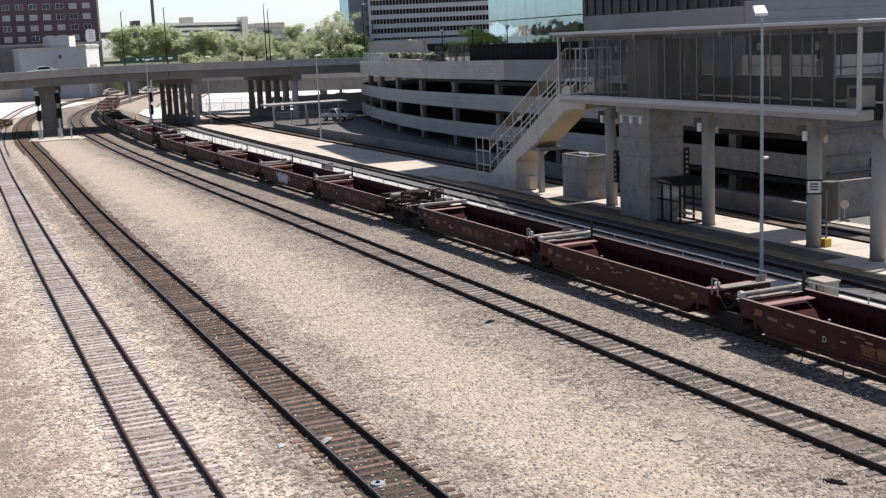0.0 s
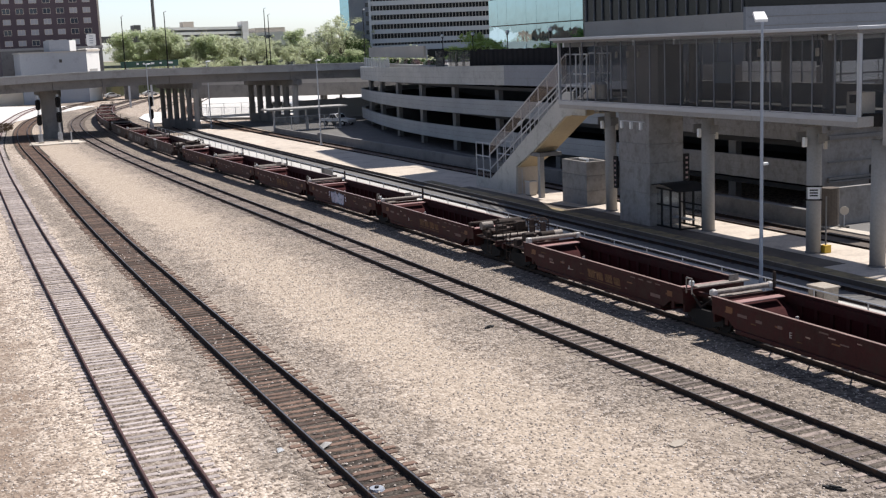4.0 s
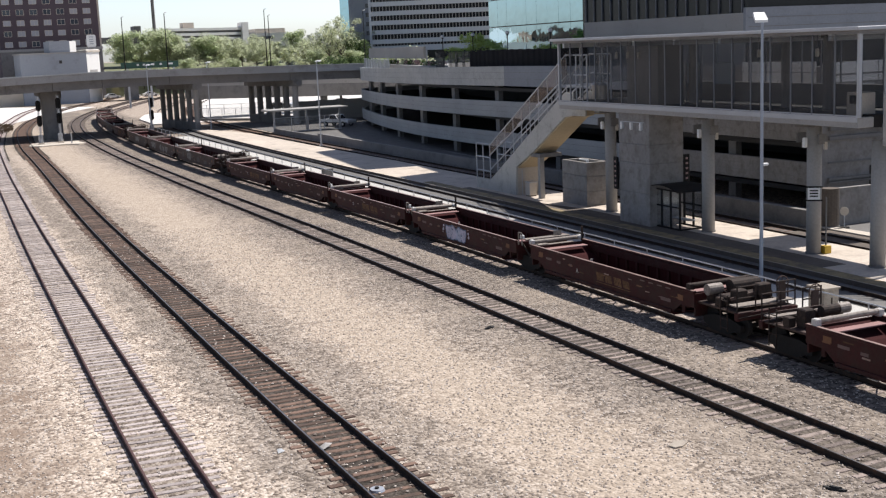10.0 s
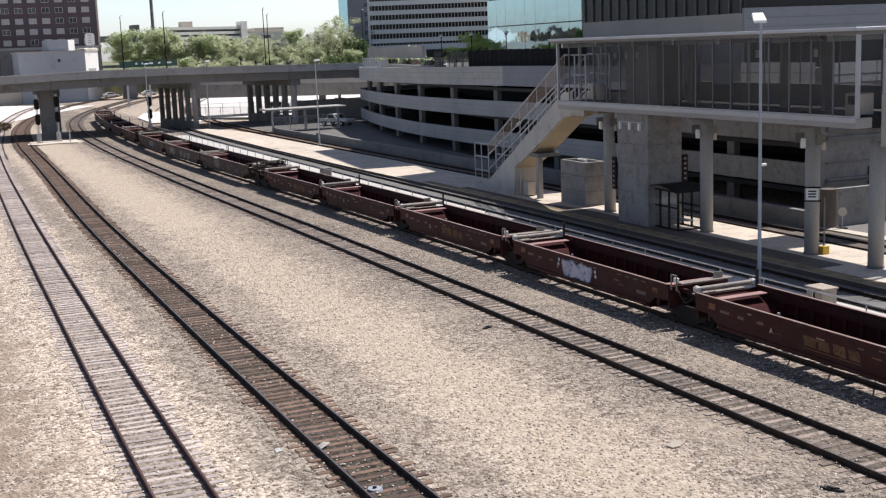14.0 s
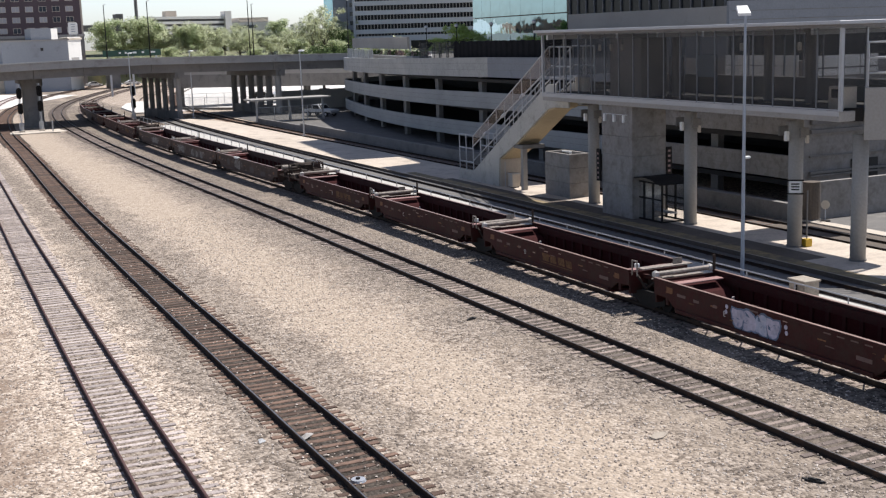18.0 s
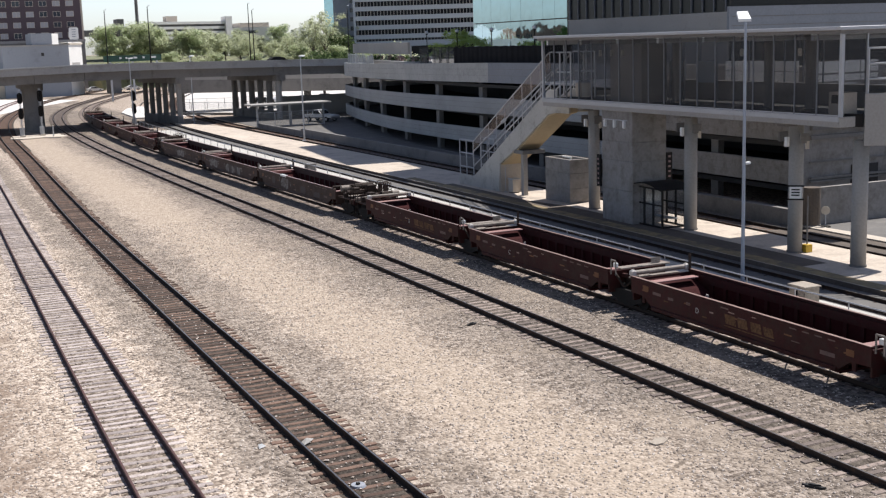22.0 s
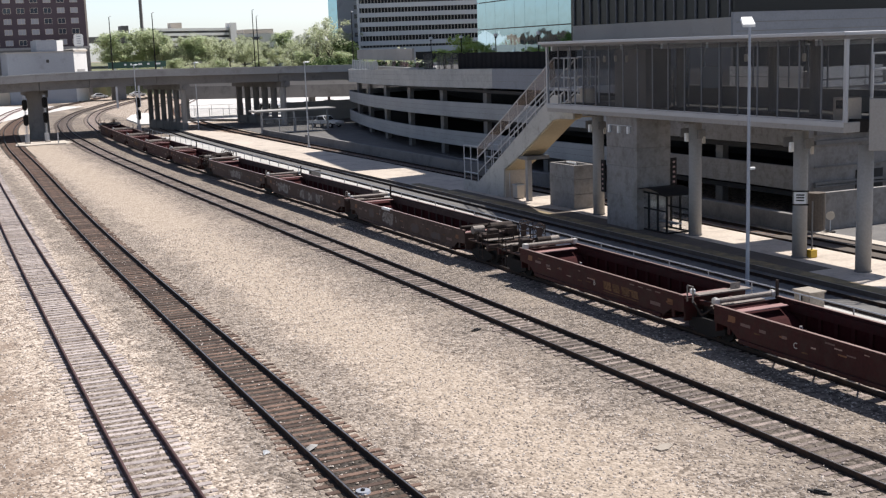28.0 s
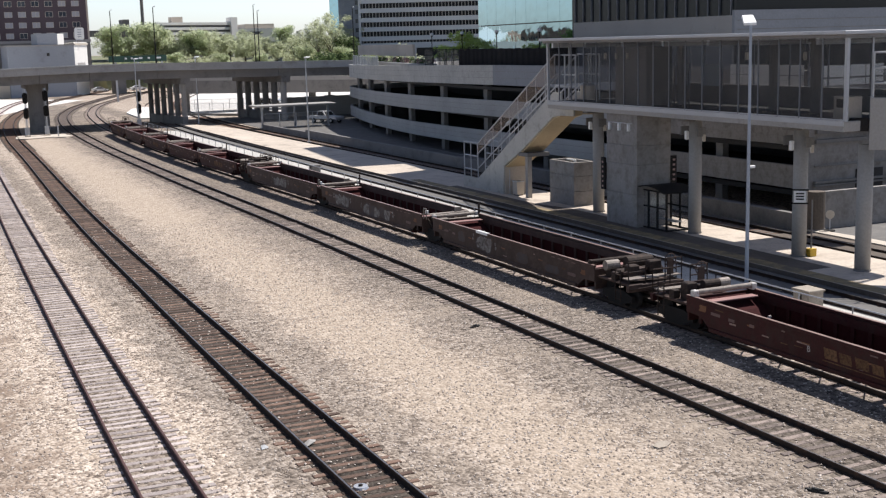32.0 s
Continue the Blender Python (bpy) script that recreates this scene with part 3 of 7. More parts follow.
solid("ground_track_bed", Shape().prism([(35.33, -60), (38.15, -60), (38.0, 86), (37.6, 110), (37.5, 136), (37.8, 170), (38.3, 184), (35.6, 184), (35.33, 172)], "z", -0.2, 0.038), M_ASPHALT, "dark cinder bed of the platform track", "track bed")
# paving darkened: part of its tone is the concourse's shade
solid("pavement_rear_crossing", Shape().box(44.05, 47.58, -60, 54.5, -0.2, 0.075), M_STRIP, "dark paving round the rear track, shade included in its tone", "paving")
solid("ground_rear_track_bed", Shape().prism([(44.1, 54.52), (47.55, 54.52), (47.45, 82), (46.45, 102), (46.4, 121), (46.35, 146), (46.0, 168), (43.2, 168), (43.0, 155), (43.1, 140), (43.3, 126), (43.6, 112), (43.6, 98), (44.05, 60)], "z", -0.2, 0.010), M_ASPHALT, "dark cinder bed of the rear track", "track bed")


# ---- road bridge across the tracks ----
def bridge_z(x):
    """Top of the parapet: a slight hump over the tracks."""
    if x > 33:
        return 9.46 - 0.0165 * (x - 33)
    return max(9.46 - 0.0006 * (x - 33) ** 2, 9.0)


def overpass():
    top = thing("road_bridge", "weathered grey concrete road bridge on column bents", "bridge", kind="structure")
    segs = [-220, -120, -60, -20, 5, 12, 18.4, 25.4, 35.2, 54, 66, 120]
    for a, b in zip(segs, segs[1:]):
        q = []
        for x in (a, b):
            z = bridge_z(x)
            q.append([(x, 181.2, z - 0.95), (x, 181.2, z), (x, 181.5, z), (x, 181.6, z - 0.8), (x, 199.4, z - 0.8), (x, 199.5, z), (x, 199.8, z), (x, 199.8, z - 0.95)])
        sh = Shape()
        sh.add(q[0] + q[1], [tuple(range(8))[::-1], tuple(range(8, 16))] + [(i, (i + 1) % 8, 8 + (i + 1) % 8, 8 + i) for i in range(8)])
        part("deck", sh, M_BRIDGE, top, "grey concrete deck with a solid parapet")
        za, zb = bridge_z(a) + 0.004, bridge_z(b) + 0.004
        part("coping", Shape().add([(a, 181.1, za), (b - 0.03, 181.1, zb), (b - 0.03, 181.6, zb), (a, 181.6, za), (a, 181.1, za + 0.12), (b - 0.03, 181.1, zb + 0.12), (b - 0.03, 181.6, zb + 0.12), (a, 181.6, za + 0.12)],
                                   [(3, 2, 1, 0), (4, 5, 6, 7), (0, 1, 5, 4), (1, 2, 6, 5), (2, 3, 7, 6), (3, 0, 4, 7)]), M_BRIDGE, top, "pale coping along the parapet")
        g = Shape()
        for y in (182.2, 186, 190, 194, 198.2):
            za, zb = bridge_z(a), bridge_z(b)
            g.add([(a, y - 0.3, za - 2.2), (a, y + 0.3, za - 2.2), (a, y + 0.3, za - 0.94), (a, y - 0.3, za - 0.94),
                   (b - 0.06, y - 0.3, zb - 2.2), (b - 0.06, y + 0.3, zb - 2.2), (b - 0.06, y + 0.3, zb - 0.94), (b - 0.06, y - 0.3, zb - 0.94)],
                  [(3, 2, 1, 0), (4, 5, 6, 7), (0, 1, 5, 4), (1, 2, 6, 5), (2, 3, 7, 6), (3, 0, 4, 7)])
        # girders darker than the deck: the shade beneath it is in their colour
        part("girders", g, M_CONC_D, top, "grey concrete girders, shade put into their darker colour")
    for x in range(-216, 112, 18):
        z = bridge_z(x)
        part("parapet_rib", Shape().box(x - 0.12, x + 0.12, 181.14, 181.2, z - 0.9, z - 0.02), M_BRIDGE, top)
    # one thick pier, and bents: rows of round columns under a cap, on a low crash wall
    z = bridge_z(18.4) - 2.2
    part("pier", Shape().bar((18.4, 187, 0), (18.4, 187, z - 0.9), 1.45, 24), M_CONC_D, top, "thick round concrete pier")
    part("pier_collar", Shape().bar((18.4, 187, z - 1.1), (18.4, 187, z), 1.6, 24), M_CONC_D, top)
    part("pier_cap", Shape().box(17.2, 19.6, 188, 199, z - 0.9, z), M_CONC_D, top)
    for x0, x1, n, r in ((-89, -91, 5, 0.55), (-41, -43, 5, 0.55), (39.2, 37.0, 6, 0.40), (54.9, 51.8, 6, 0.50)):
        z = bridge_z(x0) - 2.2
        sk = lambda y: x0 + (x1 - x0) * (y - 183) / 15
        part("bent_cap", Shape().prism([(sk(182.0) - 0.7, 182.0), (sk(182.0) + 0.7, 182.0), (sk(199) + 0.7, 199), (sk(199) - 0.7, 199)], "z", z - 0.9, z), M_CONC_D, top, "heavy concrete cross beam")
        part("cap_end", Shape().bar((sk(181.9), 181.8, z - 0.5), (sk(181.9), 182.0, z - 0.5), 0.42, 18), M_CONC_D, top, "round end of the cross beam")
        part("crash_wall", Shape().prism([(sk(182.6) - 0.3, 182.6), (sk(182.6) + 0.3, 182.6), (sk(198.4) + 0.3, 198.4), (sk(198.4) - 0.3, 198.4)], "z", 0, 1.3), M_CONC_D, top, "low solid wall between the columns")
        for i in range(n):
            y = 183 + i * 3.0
            # light on the near column and shade on the others put into colour
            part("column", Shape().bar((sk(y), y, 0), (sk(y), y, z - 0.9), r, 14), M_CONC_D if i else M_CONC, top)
    return top


overpass()
low = thing("rear_overpass", "low grey concrete overpass behind the road bridge", "bridge", kind="structure")
# girder toned down: its shaded side is painted with the darker concrete
part("girder", Shape().prism([(45.6, 3.65), (100, 2.0), (100, 4.3), (45.6, 5.95)], "y", 214, 222), M_CONC_D, low, "long concrete girder, shade put into its darker colour")
part("parapet", Shape().prism([(45.6, 5.95), (100, 4.3), (100, 5.1), (45.6, 6.75)], "y", 214.0, 214.3), M_CONC, low)
for k in range(14):
    x = 47.5 + k * 3.8
    part("girder_joint", Shape().box(x, x + 0.08, 213.97, 214.0, 3.7 - 0.0303 * (x - 45.6), 5.9 - 0.0303 * (x - 45.6)), M_CONC_D, low)
for x in (47.0, 71, 96):
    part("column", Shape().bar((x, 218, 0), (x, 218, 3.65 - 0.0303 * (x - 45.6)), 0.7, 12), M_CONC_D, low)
low = thing("distant_overpass", "distant overpass on dark piers above the curving tracks", "bridge", kind="structure")
part("deck", Shape().box(-80, 130, 330, 340, 5.2, 6.6), M_CONC, low)
part("deck_girder", Shape().box(47.8, 130, 331, 339, 4.2, 5.2), M_CONC_D, low)
for x in (-30, 54.2, 75, 100):
    part("pier", Shape().box(x - 1.4, x + 1.4, 331, 338, 0, 5.2), M_CONC_D, low)


# ---- parking garage: banded concrete front with a rounded corner ----
GX, GY0, GE = 51.0, 59.5, 58.4


def front_curve():
    """The front wall in plan: straight at the near end, then bending away, with a tight turn at the far corner."""
    pts = [(GX, GY0), (GX, 98), (51.3, 107), (52.0, 116), (53.0, 126), (54.4, 136.5), (56.4, 148), (58.8, 159), (61.3, 169), (62.9, 175.2), (64.6, 178.6), (67.5, 180.3), (73, 180.8), (112, 180.8)]
    dist = np.concatenate([[0], np.cumsum([math.dist(p, q) for p, q in zip(pts, pts[1:])])])
    run = np.arange(0, dist[-1], 0.5)
    x, y = np.interp(run, dist, [p[0] for p in pts]), np.interp(run, dist, [p[1] for p in pts])
    for _ in range(2):
        for c in (x, y):
            c[6:-6] = np.convolve(c, np.ones(13) / 13, "valid")
    return x, y


CURVE_X, CURVE_Y = front_curve()


def front_x(y):
    return float(np.interp(y, CURVE_Y[:235], CURVE_X[:235]))


def front(off=0.0):
    """Stations (x, y) along the front, from the near corner round the far end."""
    pts = []
    last = len(CURVE_X) - 1
    for k in [round(i * 85 / 6) for i in range(6)] + list(range(85, 225, 10)) + list(range(225, 262, 4)) + [last]:
        i, j = max(k - 1, 0), min(k + 1, last)
        d = Vector((CURVE_X[j] - CURVE_X[i], CURVE_Y[j] - CURVE_Y[i])).normalized()
        pts.append((CURVE_X[k] - d.y * off, CURVE_Y[k] + d.x * off))
    return pts


def rise(y, climb):
    """The floors climb gently towards the near end, and drop along the bend."""
    return 0.42 * climb * min(max((128 - y) / 60, 0), 1.0) - (0.72 - 0.27 * climb) * min(max((y - 100) / 66, 0), 1.15)


def band(z0, z1, climb, a, b):
    """A stretch of parapet between front stations a and b."""
    sh = Shape()
    o, i = front(0.0), front(-0.35)
    v, f = [], []
    for k in range(a, b + 1):
        d = rise(o[k][1], climb)
        v += [(*o[k], z0 + d), (*o[k], z1 + d), (*i[k], z1 + d), (*i[k], z0 + d)]
        if k > a:
            p, q = (k - a - 1) * 4, (k - a) * 4
            f += [(p + j, p + (j + 1) % 4, q + (j + 1) % 4, q + j) for j in range(4)]
    n = len(v) - 4
    f += [(3, 2, 1, 0), (n, n + 1, n + 2, n + 3)]
    return sh.add(v, f)


def groove(z, climb, a, b):
    """A thin shadow joint left by the casting boards along the front."""
    o = front(0.004)
    v, f = [], []
    for k in range(a, b + 1):
        d = rise(o[k][1], climb)
        v += [(*o[k], z + d), (*o[k], z + d + 0.018)]
        if k > a:
            p = 2 * (k - a)
            f.append((p - 2, p, p + 1, p - 1))
    return Shape().add(v, f)


def garage():
    top = thing("parking_garage", "banded grey concrete parking garage with a rounded corner and dark openings", "parking garage", kind="structure")
    last = len(front()) - 1
    cuts = [0, 2, 4, 6, 9, 12, 15, 18, 20, 25, last]
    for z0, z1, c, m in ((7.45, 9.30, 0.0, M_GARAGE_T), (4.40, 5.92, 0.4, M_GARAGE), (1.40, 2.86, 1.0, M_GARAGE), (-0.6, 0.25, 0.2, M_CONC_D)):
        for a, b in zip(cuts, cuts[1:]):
            # top band: light along the bend and shade near the corner put into colour
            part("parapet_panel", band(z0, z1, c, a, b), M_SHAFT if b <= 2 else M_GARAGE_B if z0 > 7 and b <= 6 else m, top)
        for a, b in zip(cuts, cuts[1:]):
            if z0 > 1:
                for k in (0.36, 0.68):
                    zz = z0 + (z1 - z0) * k
                    part("board_joint", groove(zz, c, a, b), M_CONC_D, top)
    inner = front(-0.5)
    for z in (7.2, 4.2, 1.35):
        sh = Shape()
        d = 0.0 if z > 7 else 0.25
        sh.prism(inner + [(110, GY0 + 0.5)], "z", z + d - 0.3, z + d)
        part("floor_slab", sh, M_DARK, top, "concrete deck inside, shade put into its near-black colour")
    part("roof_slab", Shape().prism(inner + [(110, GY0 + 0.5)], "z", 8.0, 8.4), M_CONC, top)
    part("back_wall", Shape().prism([(65, GY0 + 2), (65, 120), (70, 150), (76, 170), (111, 170), (111, GY0 + 2)], "z", 0, 7.9), M_DARK, top, "back wall deep inside, shade put into its near-black colour")
    for k in range(9):
        y = 68.4 + k * 12.5
        x = front_x(y) + 1.2
        part("column", Shape().box(x - 0.25, x + 0.25, y - 0.4, y + 0.4, 0, 7.9, 0.03), M_CONC_D, top)
    part("end_wall", Shape().box(GX + 0.02, 112, GE, GY0 + 0.02, 0, 9.25), M_SHAFT, top, "plain grey concrete end wall")
    # raised pale panels that lighten the parapet behind the concourse
    for i in range(5):
        part("pale_panel", Shape().box(GX - 0.05, GX - 0.003, 58.8 + i * 1.45, 60.2 + i * 1.45, 8.26, 8.9), M_WHITEWALL, top, "pale panel on the parapet")
        part("pale_panel", Shape().box(GX - 0.05, GX - 0.003, 58.8 + i * 1.45, 60.2 + i * 1.45, 8.94, 9.58), M_WHITEWALL, top, "pale panel on the parapet")
    for i in range(4):
        for z0, z1 in ((8.26, 8.66), (8.78, 9.5)):
            part("pale_panel", Shape().box(51.1 + i * 1.5, 52.5 + i * 1.5, GE - 0.05, GE - 0.003, z0, z1), M_WHITEWALL, top, "pale panel on the parapet")
    for z0, z1, out in ((5.3, 5.6, 0.25), (4.7, 4.95, 0.2), (3.24, 3.32, 0.12), (2.0, 2.12, 0.2), (2.2, 2.35, 0.2)):
        part("ledge", Shape().box(GX + 0.6, 100, GE - out, GE - 0.003, z0, z1), M_CONC_D, top)
    # raised panel, painted with the darkness of an opening
    part("service_door", Shape().box(GX + 4.0, GX + 6.2, GE - 0.1, GE - 0.003, 0.05, 2.9), M_DARK, top, "dark panel with the shade of an opening in its colour")
    return top


garage()
# base wall beside the rear track, garage shade put into its darker concrete
solid("wall_base", Shape().prism([(47.6, 55.1), (48.0, 55.1), (47.9, 82), (46.9, 102), (46.85, 121), (46.75, 146), (46.4, 146), (46.45, 121), (46.5, 102), (47.5, 82)], "z", -0.2, 1.0), M_CONC_D, "low grey concrete wall between the rear track and the garage", "wall")


# roof terrace edge above the garage
def terrace():
    planter = thing("roof_planter", "long pale concrete planter on the garage roof", "planter", (57.6, 140, 8.4), -11)
    part("box", Shape().box(-1, 1.2, -14, 20, 0, 0.75, 0.03), M_CONC, planter)
    for i in range(44):
        b = part("shrub", blob_leaves(0.5, 60, 0.14, 40 + i), M_LEAF[(3, 1, 3)[i % 3]] if i % 3 else M_BLOOM, planter)
        b.location = (random.uniform(-0.6, 0.9), -13.6 + i * 0.76, 0.95)
    wall = thing("roof_screen_wall", "flat grey screen wall on the garage roof", "wall", (57.5, 136, 8.4), -10.6)
    for k in range(6):
        part("panel", Shape().box(-0.15, 0.15, k * 6.6, k * 6.6 + 6.57, 1.5, 2.95), M_CONC, wall)
    for k in range(7):
        part("post", Shape().box(0.16, 0.34, min(k * 6.6, 39.4), min(k * 6.6, 39.4) + 0.2, 0, 2.6), M_STEEL, wall)
    glass = thing("roof_guard_rail", "glazed steel guard rail on the corner of the garage roof", "railing", (0, 0, 8.4))
    ys = [146 + i * 3.2 for i in range(9)]
    for y in ys:
        part("post", Shape().bar((front_x(y) + 0.6, y, 0), (front_x(y) + 0.6, y, 1.45), 0.035, 6), M_STEEL, glass)
    for y0, y1 in zip(ys, ys[1:]):
        a, b = front_x(y0) + 0.6, front_x(y1) + 0.6
        part("top_rail", Shape().bar((a, y0, 1.45), (b, y1, 1.45), 0.04, 6), M_STEEL, glass)
        part("pane", Shape().prism([(a, y0 + 0.06), (a + 0.01, y0 + 0.06), (b + 0.01, y1 - 0.06), (b, y1 - 0.06)], "z", 0.15, 1.38), M_HAZEGLASS, glass)
    fence = thing("roof_fence", "tall fence on the garage roof hung with black sheeting", "fence", (0, 0, 8.4))
    for i in range(16):
        y0, y1 = 88 + i * 2.25, 90.25 + i * 2.25
        at = front_x((y0 + y1) / 2) + 1.0
        if i != 14:
            part("sheet", Shape().add([(at + 0.03 * math.sin(a * 2.1), y0 + (y1 - y0) * a / 6, z + 0.04 * math.sin(a + i)) for z in (0.05, 1.2, 2.3 + 0.1 * (i < 10)) for a in range(7)],
                                      [(r * 7 + c, r * 7 + c + 1, r * 7 + c + 8, r * 7 + c + 7) for r in range(2) for c in range(6)]), M_TARP if i > 10 else M_PLASTIC, fence)
        part("post", Shape().bar((at + 0.08, y0, 0), (at + 0.08, y0, 2.45), 0.04, 6), M_BLACK, fence)
        part("top_rail", Shape().bar((at + 0.08, y0, 2.36), (front_x(y1) + 1.08, y1, 2.36), 0.035, 6), M_BLACK, fence)


def blob_leaves(r, n, leaf, seed, squash=0.8):
    """A clump of small leaves, uneven and with gaps."""
    rnd = random.Random(seed)
    sh = Shape()
    for _ in range(n):
        d = Vector((rnd.gauss(0, 1), rnd.gauss(0, 1), rnd.gauss(0, 1))).normalized()
        p = d * r * rnd.uniform(0.45, 1.0)
        p.z *= squash
        q = Euler((rnd.uniform(0, 6), rnd.uniform(0, 6), rnd.uniform(0, 6))).to_matrix()
        k = leaf * rnd.uniform(0.6, 1.3)
        a = [q @ Vector(c) * k for c in ((-1, 0, 0), (0, -0.55, 0.1), (1, 0, 0), (0, 0.55, 0.1))]
        sh.add([p + c for c in a], [(0, 1, 2, 3)])
    return sh


M_BLOOM = mat("pinkish_blossom", (0.30, 0.20, 0.19), 0.9, 0, 0.4, 0.8, 5, 0)
M_HAZEGLASS = screen_mat("hazy_pane", (0.45, 0.46, 0.48), 0.5)
terrace()


# ---- station concourse above the platform ----
CX0, CX1, CY0, CY1, CZ0, CZ1 = 39.3, 45.3, 42.55, 70.3, 7.5, 11.55


def concourse():
    top = thing("station_concourse", "raised station concourse with wire-screen walls on concrete columns", "concourse", kind="structure")
    part("floor_slab", Shape().box(CX0, CX1, CY0, CY1, 7.02, CZ0, 0.02), M_CONC, top, "grey concrete floor slab")
    # black sheet added so that the floor stays as dark as in shade
    part("floor_finish", Shape().box(CX0 + 0.1, CX1 - 0.32, CY0 + 0.1, CY1 - 0.1, CZ0, CZ0 + 0.012), M_RUBBER, top, "near-black sheet over the floor, shade put into its colour")
    part("fascia", Shape().box(CX0 - 0.06, CX0 - 0.003, CY0, CY1, 7.28, 7.52), M_ALU, top, "pale metal edge strip")
    part("roof", Shape().box(CX0 - 0.35, CX1 + 0.3, CY0 - 0.3, CY1 + 0.5, 11.45, 11.62, 0.02), M_ALU, top, "flat pale metal roof")
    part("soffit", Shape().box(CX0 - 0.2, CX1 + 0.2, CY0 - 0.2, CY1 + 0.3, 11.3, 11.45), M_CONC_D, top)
    n = 18
    for side, x in (("front", CX0), ("rear", CX1 - 0.1)):
        for i in range(n + 1):
            y = CY0 + (CY1 - CY0) * i / n
            wide = 0.16 if i in (0, n) else 0.065
            part("post", Shape().box(x, x + wide, y - wide / 2, y + wide / 2, CZ0, 11.3), M_ALU if i in (0, n) else M_POST, top)
            if i < n and not (side == "front" and i > 14):
                y1 = CY0 + (CY1 - CY0) * (i + 1) / n
                part("screen", Shape().box(x + 0.03, x + 0.036, y + 0.05, y1 - 0.05, CZ0 + 0.05, 11.25), M_SCREEN if side == "front" else M_SCREEN_R, top)
        part("rail", Shape().box(x + 0.01, x + 0.06, CY0, CY1, CZ0 + 0.03, CZ0 + 0.09), M_ALU, top)
    part("rear_parapet", Shape().box(CX1 - 0.3, CX1 - 0.12, CY0, CY1, CZ0, CZ0 + 1.15, 0.01), M_CONC_D, top, "low dark concrete parapet")
    for y in (CY0 + 0.02, CY1 - 0.1):
        for x in (40.9, 42.6):
            part("end_post", Shape().box(x, x + 0.08, y, y + 0.08, CZ0, 11.3), M_ALU, top)
        part("end_screen", Shape().box(CX0 + 0.2, CX1 - 0.2, y + 0.03, y + 0.036, 8.6, 11.25), M_SCREEN, top)
    for i in range(7):
        y = CY0 + 2 + i * 4.2
        part("roof_beam", Shape().box(CX0 + 0.1, CX1 - 0.1, y - 0.1, y + 0.1, 11.0, 11.3), M_STEEL, top)
    return top


concourse()


# hardly seen: placed to cast the strip of shade across the platform
def link_bridge():
    b = thing("link_bridge", "short concrete link bridge from the concourse to the garage", "bridge", kind="structure")
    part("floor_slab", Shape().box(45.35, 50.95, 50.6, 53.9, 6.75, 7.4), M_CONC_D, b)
    for y in (50.65, 53.8):
        part("side_rail", Shape().box(45.35, 50.95, y, y + 0.06, 8.3, 8.38), M_ALU, b)
        for i in range(5):
            part("rail_post", Shape().box(45.6 + i * 1.25, 45.66 + i * 1.25, y, y + 0.06, 7.4, 8.3), M_ALU, b)


link_bridge()


def concourse_fittings():
    lift_head = thing("lift_enclosure", "dark lift enclosure inside the concourse", "lift", (0, 0, CZ0))
    part("walls", Shape().box(40.3, 42.1, 60.1, 63.5, 0, 3.5), M_CONC_D, lift_head)
    part("door", Shape().box(40.6, 41.9, 60.06, 60.1, 0, 2.1), M_CONC_D, lift_head)
    # glass panes whose bright reflection is put into a pale colour
    for y, hw in ((60.9, 0.68), (57.95, 0.9)):
        s = thing("timetable_board", "pale blue-grey pane inside the concourse, reflection in its colour", "board", (43.4, y, CZ0), group="boards in the concourse")
        part("pane", Shape().box(-0.03, 0.03, -hw, hw, 1.12, 2.36), M_BOARD, s)
        for k in (-hw - 0.05, hw + 0.05):
            part("leg", Shape().box(-0.04, 0.04, k - 0.04, k + 0.04, 0, 2.4), M_POST, s)
    for y in (70.0, 69.2):
        b = thing("litter_bin", "pale grey litter bin at the top of the stairs", "bin", (42.0, y, CZ0))
        part("body", Shape().bar((0, 0, 0), (0, 0, 0.95), 0.28, 14, 0.32), M_CONC_W, b)
        part("lid", Shape().bar((0, 0, 0.95), (0, 0, 1.12), 0.33, 14, 0.18), M_STEEL, b)
    m = thing("ticket_machine", "grey ticket machine near the end of the concourse", "ticket machine", (40.6, 43.75, CZ0))
    part("body", Shape().box(-0.4, 0.4, -0.5, 0.5, 0, 1.08, 0.03), M_CONC_W, m)
    part("screen_panel", Shape().box(-0.42, -0.405, -0.3, 0.3, 0.55, 0.95), M_DKGLASS, m)
    for i, y in enumerate((64.35, 63.07, 61.82, 50.6, 46.2)):
        h = thing("hanging_lamp", "small white lamp hanging from the concourse roof", "lamp", (40.1, y, 10.45), group="concourse lamps")
        part("stem", Shape().bar((0, 0, 0.2), (0, 0, 0.86), 0.02, 6), M_POST, h)
        part("housing", Shape().box(-0.07, 0.07, -0.07, 0.07, -0.2, 0.2, 0.03), M_CONC_W, h)
    for y in (66.0, 59.5, 51.2, 48.0):
        c = thing("inner_column", "slim grey column inside the concourse", "column", (42.4, y, CZ0), group="columns inside the concourse")
        part("shaft", Shape().bar((0, 0, 0), (0, 0, 3.8), 0.28, 14), M_CONC_D, c)
        part("collar", Shape().bar((0, 0, 3.6), (0, 0, 3.8), 0.4, 14), M_CONC_D, c)


M_BOARD = glass_mat("reflecting_pane_glass", (0.30, 0.34, 0.38), 0.25)
concourse_fittings()


